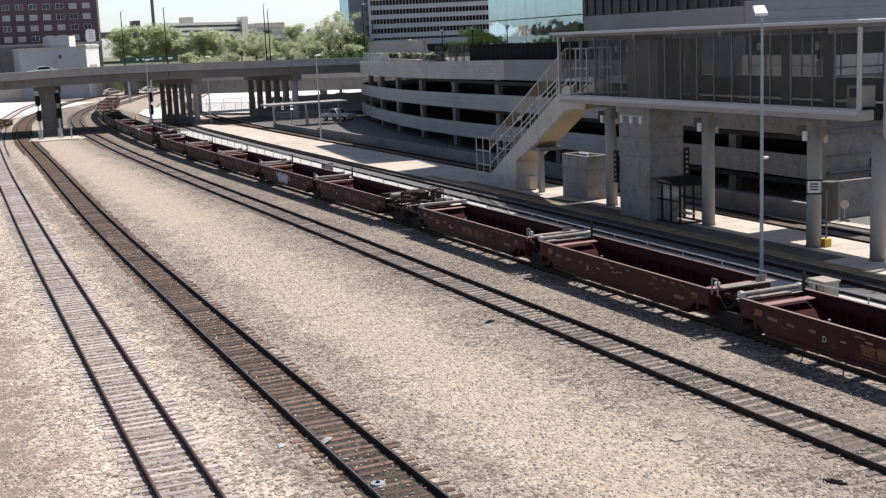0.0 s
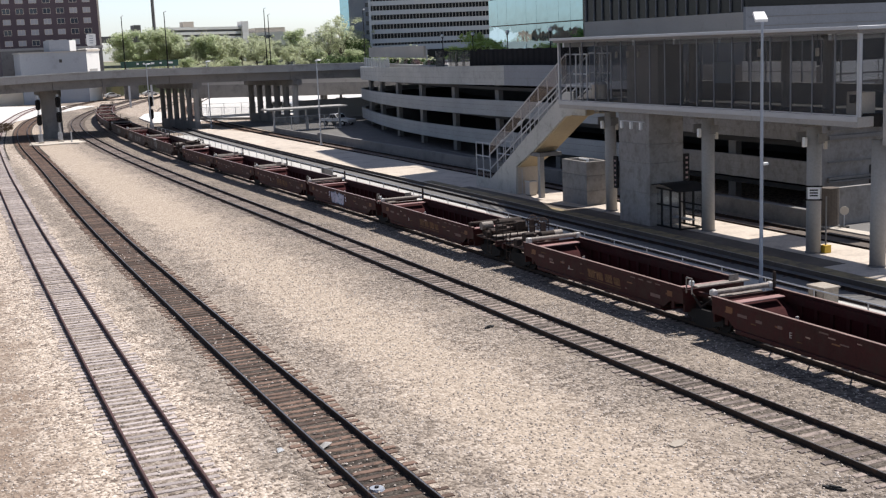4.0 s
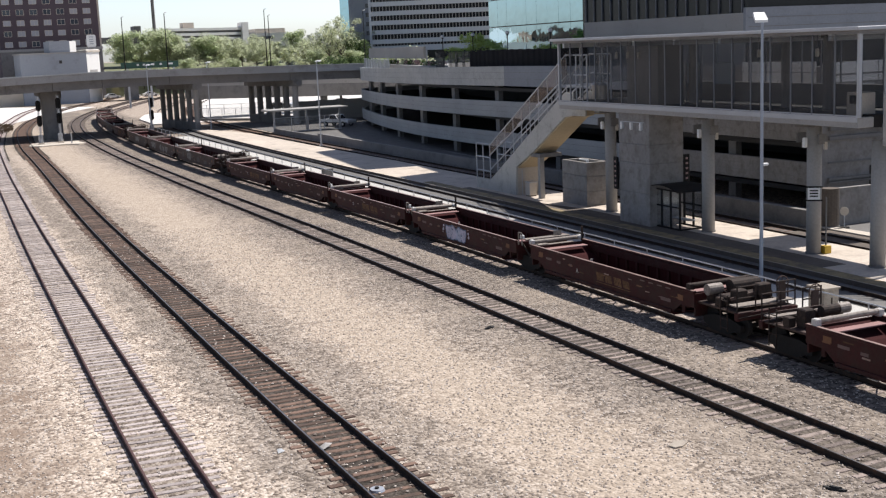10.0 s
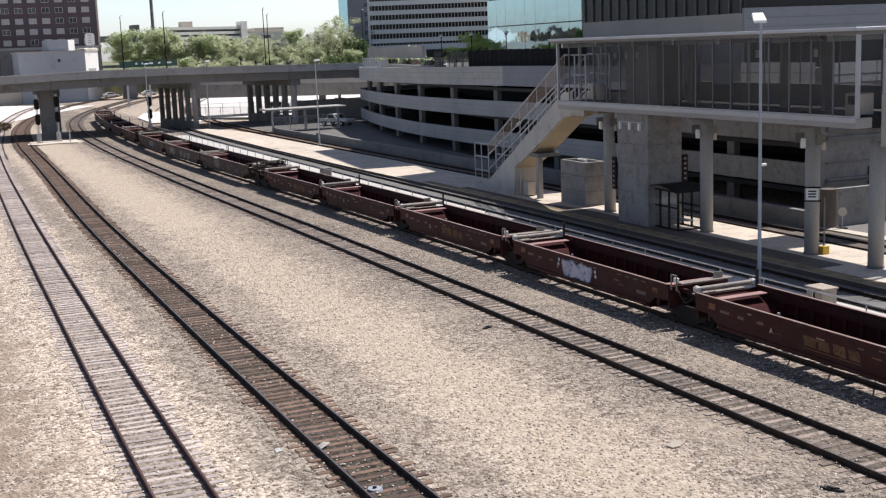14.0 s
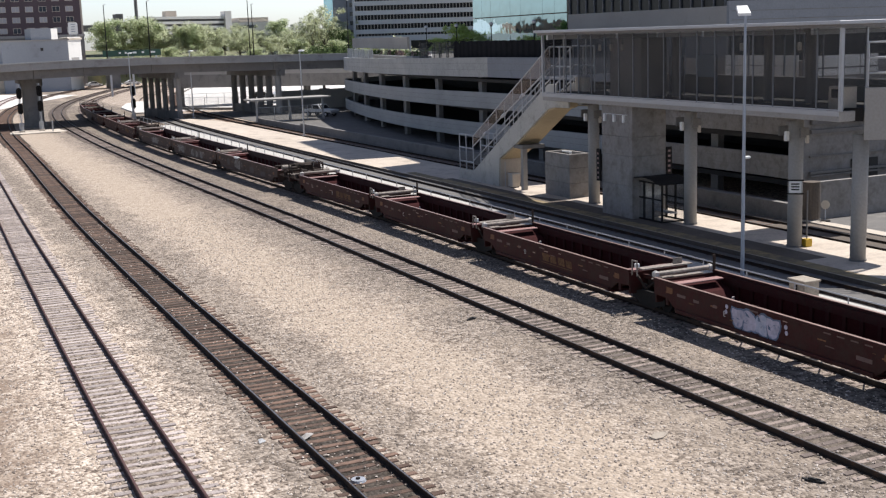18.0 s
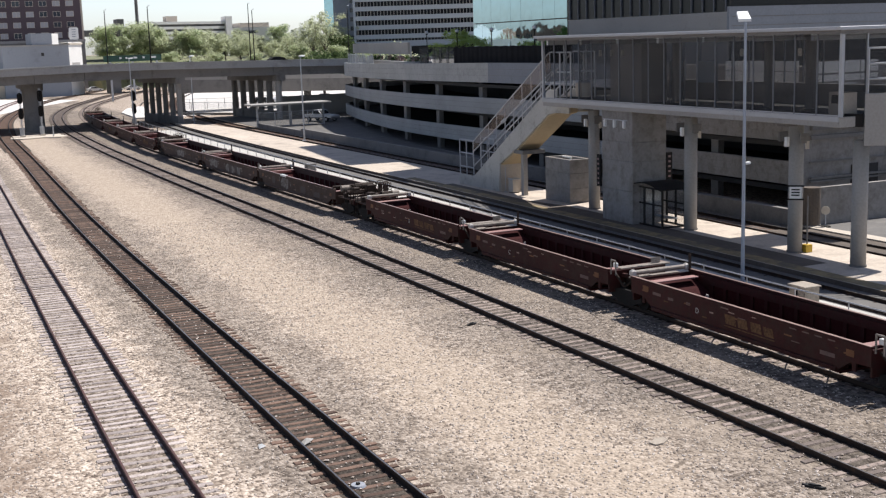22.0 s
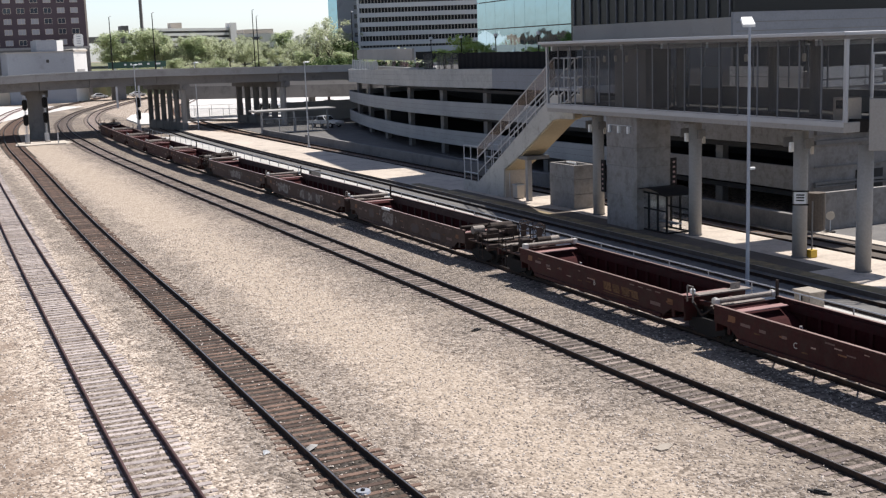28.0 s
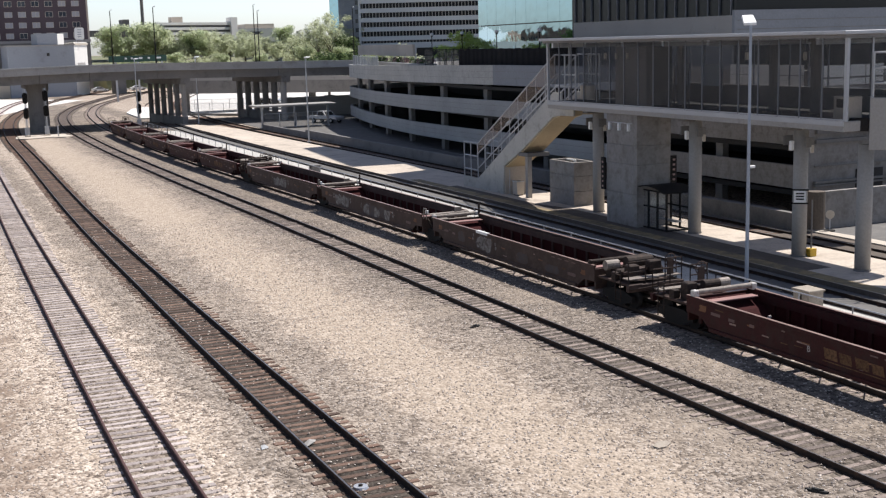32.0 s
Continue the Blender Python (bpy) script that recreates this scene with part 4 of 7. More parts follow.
def column(y, x=41.3, z1=7.02, r=0.37, cap=True):
    c = thing("concrete_column", "round grey concrete column under the concourse", "column", (x, y, 0.25), group="columns under the concourse")
    part("shaft", Shape().bar((0, 0, 0), (0, 0, z1 - 0.25), r, 24), M_CONC, c, smooth=True)
    part("base_ring", Shape().bar((0, 0, 0), (0, 0, 0.08), r + 0.04, 24), M_CONC_D, c)
    if cap:
        part("cap_beam", Shape().box(-1.0, 2.8, -0.3, 0.3, z1 - 0.5, z1 - 0.252, 0.02), M_CONC_D, c, "concrete cross beam")
        for s in (-0.8, 0.8):
            part("bracket", Shape().box(-0.45, 0.1, s - 0.04, s + 0.04, z1 - 1.35, z1 - 0.85), M_CONC_D, c)
            part("side_lamp", Shape().box(-0.08, 0.08, s - 0.06, s + 0.06, z1 - 1.65, z1 - 1.25, 0.02), M_CONC_W, c)
        part("wall_lamp", Shape().box(-0.70, -0.53, -0.09, 0.09, z1 - 1.55, z1 - 1.05, 0.03), M_WHITE, c, "small white lamp housing")
    return c


for y in (67.15, 56.6, 47.7):
    column(y)
bx = thing("platform_box", "small pale metal box on the platform under the stairs", "box", (41.0, 77.9, 0.25))
part("body", Shape().box(-0.3, 0.3, -0.35, 0.35, 0.05, 1.0, 0.03), M_CONC_W, bx)
part("lid", Shape().box(-0.34, 0.34, -0.39, 0.39, 1.0, 1.08, 0.02), M_STEEL, bx)
part("foot", Shape().box(-0.26, 0.26, -0.3, 0.3, 0, 0.05), M_BLACK, bx)
rod = thing("thin_post", "thin pale post beside the stairs", "post", (40.6, 78.5, 0.25))
part("pole", Shape().bar((0, 0, 0), (0, 0, 1.9), 0.035, 8), M_STEEL, rod)
part("foot", Shape().box(-0.1, 0.1, -0.1, 0.1, 0, 0.03), M_STEEL, rod)
column(43.1, x=41.2, z1=6.3, cap=False)
sgn = thing("column_sign", "small square white notice strapped to a concrete column", "sign", (41.03, 47.39, 3.38), 49.1)
part("board", Shape().box(-0.02, 0.02, -0.3, 0.3, -0.3, 0.3), M_WHITE, sgn)
for z in (0.12, -0.02, -0.16):
    part("text_bar", Shape().box(-0.027, -0.021, -0.2, 0.2, z, z + 0.07), M_BLACK, sgn)
part("strap", Shape().box(-0.015, 0.03, -0.42, 0.42, 0.3, 0.38), M_BLACK, sgn)
part("strap", Shape().box(-0.015, 0.03, -0.42, 0.42, -0.38, -0.3), M_BLACK, sgn)
bol = thing("guard_post", "thin tan post on a yellow base beside a column", "post", (41.8, 47.35, 0.25))
part("base", Shape().prism([(-0.2, -0.18), (0.2, -0.18), (0.16, 0.18), (-0.16, 0.18)], "z", 0, 0.4), M_YELLOW, bol)
part("post", Shape().bar((0, 0, 0.4), (0, 0, 2.9), 0.04, 8), M_CONC_D, bol)
rd = thing("round_sign", "round pale sign on a short thin post before the garage wall", "sign", (48.62, 53.55, 0.09))
part("foot", Shape().bar((0, 0, 0), (0, 0, 0.08), 0.3, 14), M_BLACK, rd)
part("post", Shape().bar((0, 0, 0.08), (0, 0, 1.15), 0.035, 6), M_STEEL, rd)
part("disc", Shape().bar((-0.03, -0.03, 1.0), (-0.06, -0.06, 1.0), 0.25, 20), M_CONC_W, rd)
part("cross_bar", Shape().box(-0.075, -0.062, -0.045, 0.0, 0.76, 1.24), M_DARK, rd)
tank = thing("round_pier", "round concrete pier before the garage wall, shade in its dark colour", "pier", (48.28, 54.35, 0.09))
# concrete shaft painted dark for the shade it stands in
part("shaft", Shape().bar((0, 0, 0), (0, 0, 2.3), 0.5, 18), M_STRIP, tank)
part("rim", Shape().bar((0, 0, 0), (0, 0, 0.1), 0.55, 18), M_CONC_D, tank)
solid("wall_forecourt", Shape().box(48.85, 100, 54.45, 54.8, -0.1, 2.3), M_SHAFT, "plain grey concrete wall along the forecourt", "wall")


# walkway that leaves the concourse towards the street
def walkway():
    w = thing("raised_walkway", "raised concrete walkway with metal railings beyond the concourse", "walkway", (40.5, 42.2, 0), math.degrees(math.atan2(-0.68, 0.73)), kind="structure")
    part("parapet", Shape().box(0, 34, 0, 0.25, 6.15, 8.55, 0.02), M_CONC, w, "grey concrete parapet")
    part("deck", Shape().box(0, 34, 0.25, 1.15, 6.9, 7.5), M_CONC_D, w)
    for i in range(12):
        x = 0.1 + i * 3.0
        part("rail_post", Shape().bar((x, 0.12, 8.55), (x, 0.12, 10.6), 0.05, 8), M_ALU, w)
        part("rear_rail_post", Shape().bar((x, 1.1, 7.5), (x, 1.1, 10.6), 0.05, 8), M_ALU, w)
    for z in (9.2, 9.9, 10.6):
        part("rail_bar", Shape().bar((0.1, 0.12, z), (33, 0.12, z), 0.045, 8), M_ALU, w)
        part("rear_rail_bar", Shape().bar((0.1, 1.1, z), (33, 1.1, z), 0.045, 8), M_ALU, w)
    part("joint_box", Shape().box(-0.9, -0.05, 0.1, 0.6, 7.0, 7.6), M_BLACK, w)
    for x in (14, 27):
        part("column", Shape().bar((x, 0.65, 0), (x, 0.65, 6.9), 0.52, 20), M_CONC, w)
    return w


walkway()


# lift shaft
def lift():
    s = thing("lift_shaft", "square grey concrete lift shaft with recessed joints", "lift shaft", (0, 0, 0.25))
    for i, (z0, z1) in enumerate(((0, 1.95), (1.97, 3.75), (3.77, 4.9), (4.92, 6.76))):
        part("wall_panel", Shape().box(39.6, 42.0, 60.05, 63.4, z0, z1, 0.015), M_SHAFT, s)
    part("panel_core", Shape().box(39.63, 41.97, 60.08, 63.37, 0, 6.76), M_CONC_D, s)
    for k in (60.85, 61.9, 62.95):
        part("wall_lamp", Shape().box(39.46, 39.6, k - 0.09, k + 0.09, 5.75, 6.2, 0.03), M_WHITE, s, "small white lamp housing")
    part("conduit", Shape().box(39.54, 39.598, 60.6, 63.2, 6.2, 6.24), M_STEEL, s)
    part("grille", Shape().box(39.45, 39.58, 63.45, 63.85, 2.0, 4.0), M_BLACK, s, "tall dark slotted sign")
    for i in range(6):
        part("slat", Shape().box(39.43, 39.45, 63.58, 63.72, 2.15 + i * 0.3, 2.27 + i * 0.3), M_SIGNRED, s)
    part("rear_grille", Shape().box(42.0, 42.4, 59.98, 60.1, 2.0, 4.2), M_BLACK, s, "tall dark slotted sign")
    for i in range(7):
        part("slat", Shape().box(42.12, 42.28, 59.96, 59.98, 2.1 + i * 0.3, 2.22 + i * 0.3), M_SIGNRED, s)
    return s


M_SIGNRED = mat("faded_red_grey", (0.30, 0.20, 0.19), 0.6, 0, 0.1)
lift()


def waiting_shelter():
    s = thing("waiting_shelter", "small glazed waiting shelter with a black frame and curved roof", "shelter", (0, 0, 0.25))
    x0, x1, y0, y1, h = 40.1, 41.7, 57.7, 60.45, 2.25
    for x in (x0, x1):
        for y in (y0, (y0 * 2 + y1) / 3, (y0 + y1 * 2) / 3, y1):
            part("post", Shape().box(x - 0.05, x + 0.05, y - 0.05, y + 0.05, 0, h), M_BLACK, s)
    for x in (x0, x1):
        for z in (0.02, 1.3, h):
            part("rail", Shape().box(x - 0.04, x + 0.04, y0, y1, z, z + 0.08), M_BLACK, s)
        for i in range(3):
            a, b = y0 + (y1 - y0) * i / 3, y0 + (y1 - y0) * (i + 1) / 3
            p = part("pane", Shape().box(x - 0.006, x + 0.006, a + 0.06, b - 0.06, 0.12, h - 0.02), M_CLEAR, s)
    for y in (y0, y1):
        for z in (0.02, h):
            part("end_rail", Shape().box(x0, x1, y - 0.04, y + 0.04, z, z + 0.08), M_BLACK, s)
    n = 10
    pts = [(y0 - 0.35 + (y1 - y0 + 0.7) * i / n, h + 0.08 + 0.32 * math.sin(math.pi * i / n)) for i in range(n + 1)]
    part("roof", Shape().prism(pts + [(b, z - 0.05) for b, z in reversed(pts)], "x", x0 - 0.4, x1 + 0.3), M_BLACK, s, "black curved roof sheet")
    part("bench", Shape().box(41.1, 41.55, 58.2, 60.0, 0.42, 0.48), M_STEEL, s)
    return s


M_CLEAR = screen_mat("clear_pane", (0.4, 0.45, 0.48), 0.16)
M_CLEAR.node_tree.nodes["Principled BSDF"].inputs["Roughness"].default_value = 0.05
waiting_shelter()


def vault():
    s = thing("concrete_vault", "open-topped grey concrete box with recessed joints", "concrete box", (0, 0, 0.25))
    x0, x1, y0, y1 = 41.2, 42.85, 70.15, 73.5
    for z0, z1 in ((0, 1.0), (1.03, 2.03), (2.06, 3.0)):
        for a, b, c, d in ((x0, x0 + 0.2, y0, y1), (x1 - 0.2, x1, y0, y1), (x0 + 0.2, x1 - 0.2, y0, y0 + 0.2), (x0 + 0.2, x1 - 0.2, y1 - 0.2, y1)):
            part("wall_block", Shape().box(a, b, c, d, z0, z1, 0.012), M_SHAFT, s)
    part("core", Shape().box(x0 + 0.03, x1 - 0.03, y0 + 0.03, y1 - 0.03, 0, 2.7), M_CONC_D, s)
    part("vent_pipe", Shape().bar((x0 + 0.4, y0 + 0.5, 2.7), (x0 + 0.4, y0 + 0.5, 3.15), 0.09, 8).bar((x0 + 0.4, y0 + 0.5, 3.12), (x0 + 0.4, y0 + 1.6, 3.12), 0.06, 8), M_WHITE, s, "white pipe on top")
    return s


vault()


# ---- stairs from the platform up to the concourse ----
def stairs():
    s = thing("station_stairs", "long pale concrete stairs with mesh-filled metal railings", "stairs", (0, 0, 0), kind="structure")
    x0, x1 = 40.35, 42.3
    y_bot, y_top, z_bot, z_top = 83.5, 71.2, 0.25, 7.5
    n = 40
    for i in range(n):
        ya, yb = y_bot + (y_top - y_bot) * i / n, y_bot + (y_top - y_bot) * (i + 1) / n
        z = z_bot + (z_top - z_bot) * (i + 1) / n
        part("step", Shape().box(x0 + 0.12, x1 - 0.12, yb, ya + 0.03, z - 0.2, z), M_CONC, s)
    for x in (x0, x1 - 0.12):
        # side beams: deep below, solid at the foot
        foot = [(85.95, 0.25), (79.1, 0.25), (78.9, 2.38), (76.1, 3.72), (71.5, 6.33), (70.7, 6.47), (68.7, 6.5), (68.7, 7.0), (70.3, 7.0), (70.3, 8.0), (71.4, 8.02), (83.4, 1.02), (85.95, 1.02)]
        part("side_beam", Shape().prism(foot, "x", x, x + 0.12), M_STAIR if x == x0 else M_CONC, s, "pale side beam")
    part("soffit", Shape().prism([(78.85, 2.28), (76.1, 3.62), (71.5, 6.23), (70.7, 6.4), (70.7, 6.5), (71.5, 6.33), (76.1, 3.72), (78.85, 2.38)], "x", x0 + 0.12, x1 - 0.12), M_TAN, s, "tan underside")
    part("landing_slab", Shape().box(x0 + 0.12, x1 - 0.12, 68.75, 70.9, 6.6, 7.0), M_TAN, s)
    part("prop", Shape().box(40.75, 41.1, 75.95, 76.3, 0.25, 3.4), M_CONC, s, "square concrete prop")
    part("prop_head", Shape().box(40.4, 42.2, 75.3, 76.7, 3.3, 3.56), M_CONC_D, s)
    part("foot_block", Shape().box(x0 + 0.12, x1 - 0.12, 78.95, 80.2, 0.25, 2.3), M_CONC_W, s)
    # guard, hand rail and lower rail: (far end y, z), (near end y, z), height over the foot cage, thickness
    rails = (((83.49, 3.69), (71.28, 10.51), 3.78, 0.05), ((83.5, 2.92), (71.0, 9.22), 2.74, 0.055), ((83.45, 1.80), (71.0, 8.47), 1.66, 0.05))
    def along(k, y):
        (ya, za), (yb, zb) = rails[k][:2]
        return za + (zb - za) * (ya - y) / (ya - yb)
    for x in (x0 + 0.06, x1 - 0.06):
        for y in (69.9, 68.5):
            part("landing_post", Shape().bar((x, y, 7.5), (x, y, 10.5), 0.06, 6), M_ALU, s)
        for y in (85.9, 84.7, 83.45):
            part("cage_post", Shape().bar((x, y, 0.9), (x, y, 3.78), 0.05, 6), M_ALU, s)
        for k in range(1, 10):
            y = 83.45 - 1.36 * k
            part("baluster", Shape().bar((x, y, along(2, y) - 0.85), (x, y, along(0, y)), 0.04, 6), M_ALU, s)
        for (ya, za), (yb, zb), zc, r in rails:
            part("hand_rail", Shape().bar((x, ya, za), (x, yb, zb), r, 8), M_ALU, s)
            part("level_rail", Shape().bar((x, 83.45, zc), (x, 85.9, zc), r, 8), M_ALU, s)
            part("landing_rail", Shape().bar((x, yb, zb), (x, 68.5, zb), r, 8), M_ALU, s)
        for k in (0.18, 0.42, 0.66):
            y = 83.5 - 12.5 * k
            part("rail_joint", Shape().bar((x, y + 0.22, along(1, y) - 0.11), (x, y - 0.22, along(1, y) + 0.11), 0.12, 8), M_ALU, s)
        part("mesh_infill", Shape().add([(x, 85.9, 1.0), (x, 83.4, 1.0), (x, 71.3, 8.05), (x, 71.0, 8.45), (x, 83.45, 1.78), (x, 85.9, 1.64)], [(0, 1, 4, 5), (1, 2, 3, 4)]), M_SCREEN, s)
    x = x0 + 0.03
    part("guard_panel", Shape().add([(x, 83.45, 2.92), (x, 71.0, 9.22), (x, 71.28, 10.45), (x, 83.45, 3.65)], [(0, 1, 2, 3)]), M_TANNET, s, "tan mesh guard")
    return s


M_TANNET = screen_mat("tan_mesh", (0.27, 0.20, 0.155), 0.42)
M_STAIR = mat("stair_concrete", (0.46, 0.445, 0.41), 0.85, var=0.14, big=0.3, fine=9, dirt=(0.26, 0.24, 0.21), dirt_at=0.62)
stairs()


# ---- fence beside the road, and lineside boxes ----
def lineside_fence():
    f = thing("lineside_fence", "low wire fence with thin metal posts and a top rail", "fence")
    line = Line([(32.1, 0), (32.1, 80), (31.9, 110), (31.6, 140), (31.6, 178)])
    ys = [4 + i * 3.0 for i in range(58)]
    pts = [(*line.at(line.s_at(y)), 0.06) for y in ys]
    for x, y, z in pts:
        part("post", Shape().bar((x, y, z), (x, y, 1.32), 0.03, 6), M_STEEL, f)
    net = Shape()
    for a, b in zip(pts, pts[1:]):
        part("top_rail", Shape().bar((a[0], a[1], 1.3), (b[0], b[1], 1.3), 0.028, 6), M_STEEL, f)
        net.add([(a[0], a[1], 0.1), (b[0], b[1], 0.1), (b[0], b[1], 1.28), (a[0], a[1], 1.28)], [(0, 1, 2, 3)])
    part("wire_net", net, M_NET, f)
    return f


M_NET = screen_mat("chain_link", (0.5, 0.5, 0.5), 0.06)
M_NET_G = screen_mat("grey_chain_link", (0.35, 0.35, 0.35), 0.16)
lineside_fence()


M_TANBOX = mat("tan_box_paint", (0.36, 0.31, 0.25), 0.7, 0, 0.2, 1.5, 12, 0.1, dirt=(0.24, 0.2, 0.16), dirt_at=0.6)


def cabinet(x, y, w=1.5, d=0.9, h=1.35, label="pale grey metal equipment cabinet beside the fence", m=None):
    m = m or M_CONC_D
    c = thing("equipment_cabinet", label, "cabinet", (x, y, 0.06))
    part("body", Shape().box(-d / 2, d / 2, -w / 2, w / 2, 0.1, h, 0.02), m, c)
    part("lid", Shape().box(-d / 2 - 0.06, d / 2 + 0.06, -w / 2 - 0.06, w / 2 + 0.06, h, h + 0.08, 0.02), m, c)
    part("plinth", Shape().box(-d / 2 - 0.1, d / 2 + 0.1, -w / 2 - 0.1, w / 2 + 0.1, 0, 0.1), M_CONC, c)
    part("handle", Shape().box(-d / 2 - 0.04, -d / 2, -0.03, 0.03, 0.6, 0.85), M_BLACK, c)


cabinet(33.5, 38.05, 0.95, 0.75, 1.0, "weathered tan metal equipment cabinet beside the fence", M_TANBOX)

cabinet(33.2, 102.2, 0.95, 0.8, 0.9)


# ---- lamp posts ----
M_LAMPPOST = mat("blue_grey_pole", (0.30, 0.335, 0.39), 0.5, 0.2, 0.1, 1.5, 20, bump=0.1)


def street_lamp(x, y, z0, h, arm, r=0.09, label="tall grey lamp post with a flat lamp head", m=None, arm_dir=(0, 1), rise=0.1):
    m = m or M_STEEL
    p = thing("street_lamp", label, "lamp post", (x, y, z0))
    part("pole", Shape().bar((0, 0, 0), (0, 0, h), r * 1.25, 12, r * 0.75), m, p)
    part("base_plate", Shape().box(-0.2, 0.2, -0.2, 0.2, 0, 0.06), m, p)
    dx, dy = arm_dir
    head = Shape().add([(dx * (0.1) - dy * 0.28, dy * 0.1 + dx * 0.28, h), (dx * 0.1 + dy * 0.28, dy * 0.1 - dx * 0.28, h),
                        (dx * arm + dy * 0.28, dy * arm - dx * 0.28, h + rise), (dx * arm - dy * 0.28, dy * arm + dx * 0.28, h + rise),
                        (dx * (0.1) - dy * 0.28, dy * 0.1 + dx * 0.28, h + 0.12), (dx * 0.1 + dy * 0.28, dy * 0.1 - dx * 0.28, h + 0.12),
                        (dx * arm + dy * 0.24, dy * arm - dx * 0.24, h + rise + 0.1), (dx * arm - dy * 0.24, dy * arm + dx * 0.24, h + rise + 0.1)],
                       [(3, 2, 1, 0), (4, 5, 6, 7), (0, 1, 5, 4), (1, 2, 6, 5), (2, 3, 7, 6), (3, 0, 4, 7)])
    part("lamp_head", head, M_WHITE, p, "white flat lamp head")
    return p


big = street_lamp(34.5, 43.3, 0.06, 11.9, 0.62, 0.075, m=M_LAMPPOST, arm_dir=(0.42, 0.907), rise=0.36)
part("bracket_camera", Shape().box(0.07, 0.34, -0.06, 0.06, 5.55, 5.68, 0.03), M_WHITE, big, "small white camera")
for x, y, h in ((43.8, 136.5, 9.9), (41.0, 182.0, 10.0), (31.7, 180.5, 10.0)):
    street_lamp(x, y, 0.2, h, 0.7, 0.085, arm_dir=(0.7, 0.7))
for x, y, h in ((31.7, 199.6, 8.4), (35.05, 181.4, 8.3), (55.3, 199.6, 9.4), (55.95, 199.6, 8.4), (73, 199.6, 9)):
    street_lamp(x, y, bridge_z(x), h, 0.3, 0.08, "tall dark lamp post on the bridge", M_BLACK, (1, 0))
for y in (124.2, 114.2, 105, 96.0):
    p = thing("globe_lamp", "black roof-terrace lamp post with a round head", "lamp post", (front_x(y) + 1.9, y, 8.4), group="terrace lamps")
    part("pole", Shape().bar((0, 0, -0.0), (0, 0, 3.75), 0.05, 8), M_BLACK, p)
    part("collar", Shape().bar((0, 0, 3.75), (0, 0, 3.85), 0.12, 10), M_BLACK, p)
    part("head", Shape().bar((0, 0, 3.85), (0, 0, 3.93), 0.12, 12, 0.2, False).bar((0, 0, 3.93), (0, 0, 4.07), 0.2, 12, 0.2, False).bar((0, 0, 4.07), (0, 0, 4.17), 0.2, 12, 0.11), M_STEEL, p)


# ---- railway signals ----
def signal(x, y, h, faces, label):
    s = thing("railway_signal", label, "railway signal", (x, y, 0.1))
    part("mast", Shape().bar((0, 0, 0), (0, 0, h), 0.075, 8), M_STEEL, s)
    part("foundation", Shape().box(-0.35, 0.35, -0.35, 0.35, 0, 0.25), M_CONC_W, s)
    ring = [(0.34 * math.cos(math.pi * k / 8), 0.34 * math.sin(math.pi * k / 8)) for k in range(9)]
    board = [(p, q + 0.42) for p, q in ring] + [(-p, -q - 0.42) for p, q in ring]
    for z in faces:
        h_ob = part("backboard", Shape().prism([(p, q + z) for p, q in board], "y", -0.16, -0.11), M_BLACK, s, "tall rounded black signal head")
        for k in (-0.42, 0, 0.42):
            part("hood", Shape().bar((0, -0.16, z + k), (0, -0.45, z + k), 0.13, 10, caps=False), M_BLACK, h_ob)
            part("lens", Shape().bar((0, -0.16, z + k), (0, -0.18, z + k), 0.11, 10), M_DKGLASS, h_ob)
    part("ladder", Shape().box(-0.18, -0.14, 0.1, 0.14, 0.2, h).box(0.14, 0.18, 0.1, 0.14, 0.2, h), M_STEEL, s)
    part("cabinet", Shape().box(-0.3, 0.3, 0.2, 0.6, 0.25, 1.3, 0.03), M_STEEL, s)
    return s


signal(15.45, 174.5, 6.6, (5.35, 3.25), "two-headed railway signal on a steel mast")
signal(18.2, 175.5, 6.6, (5.55, 3.45), "two-headed railway signal on a steel mast")
signal(31.95, 181.0, 5.6, (4.7, 2.85), "two-headed railway signal beside the bridge")
mk = thing("marker_post", "short pale marker post beside the signal pad", "post", (19.3, 172.6, 0.0))
part("post", Shape().bar((0, 0, 0), (0, 0, 1.6), 0.09, 8), M_STEEL, mk)
part("cap", Shape().bar((0, 0, 1.6), (0, 0, 1.68), 0.11, 8), M_CONC_W, mk)


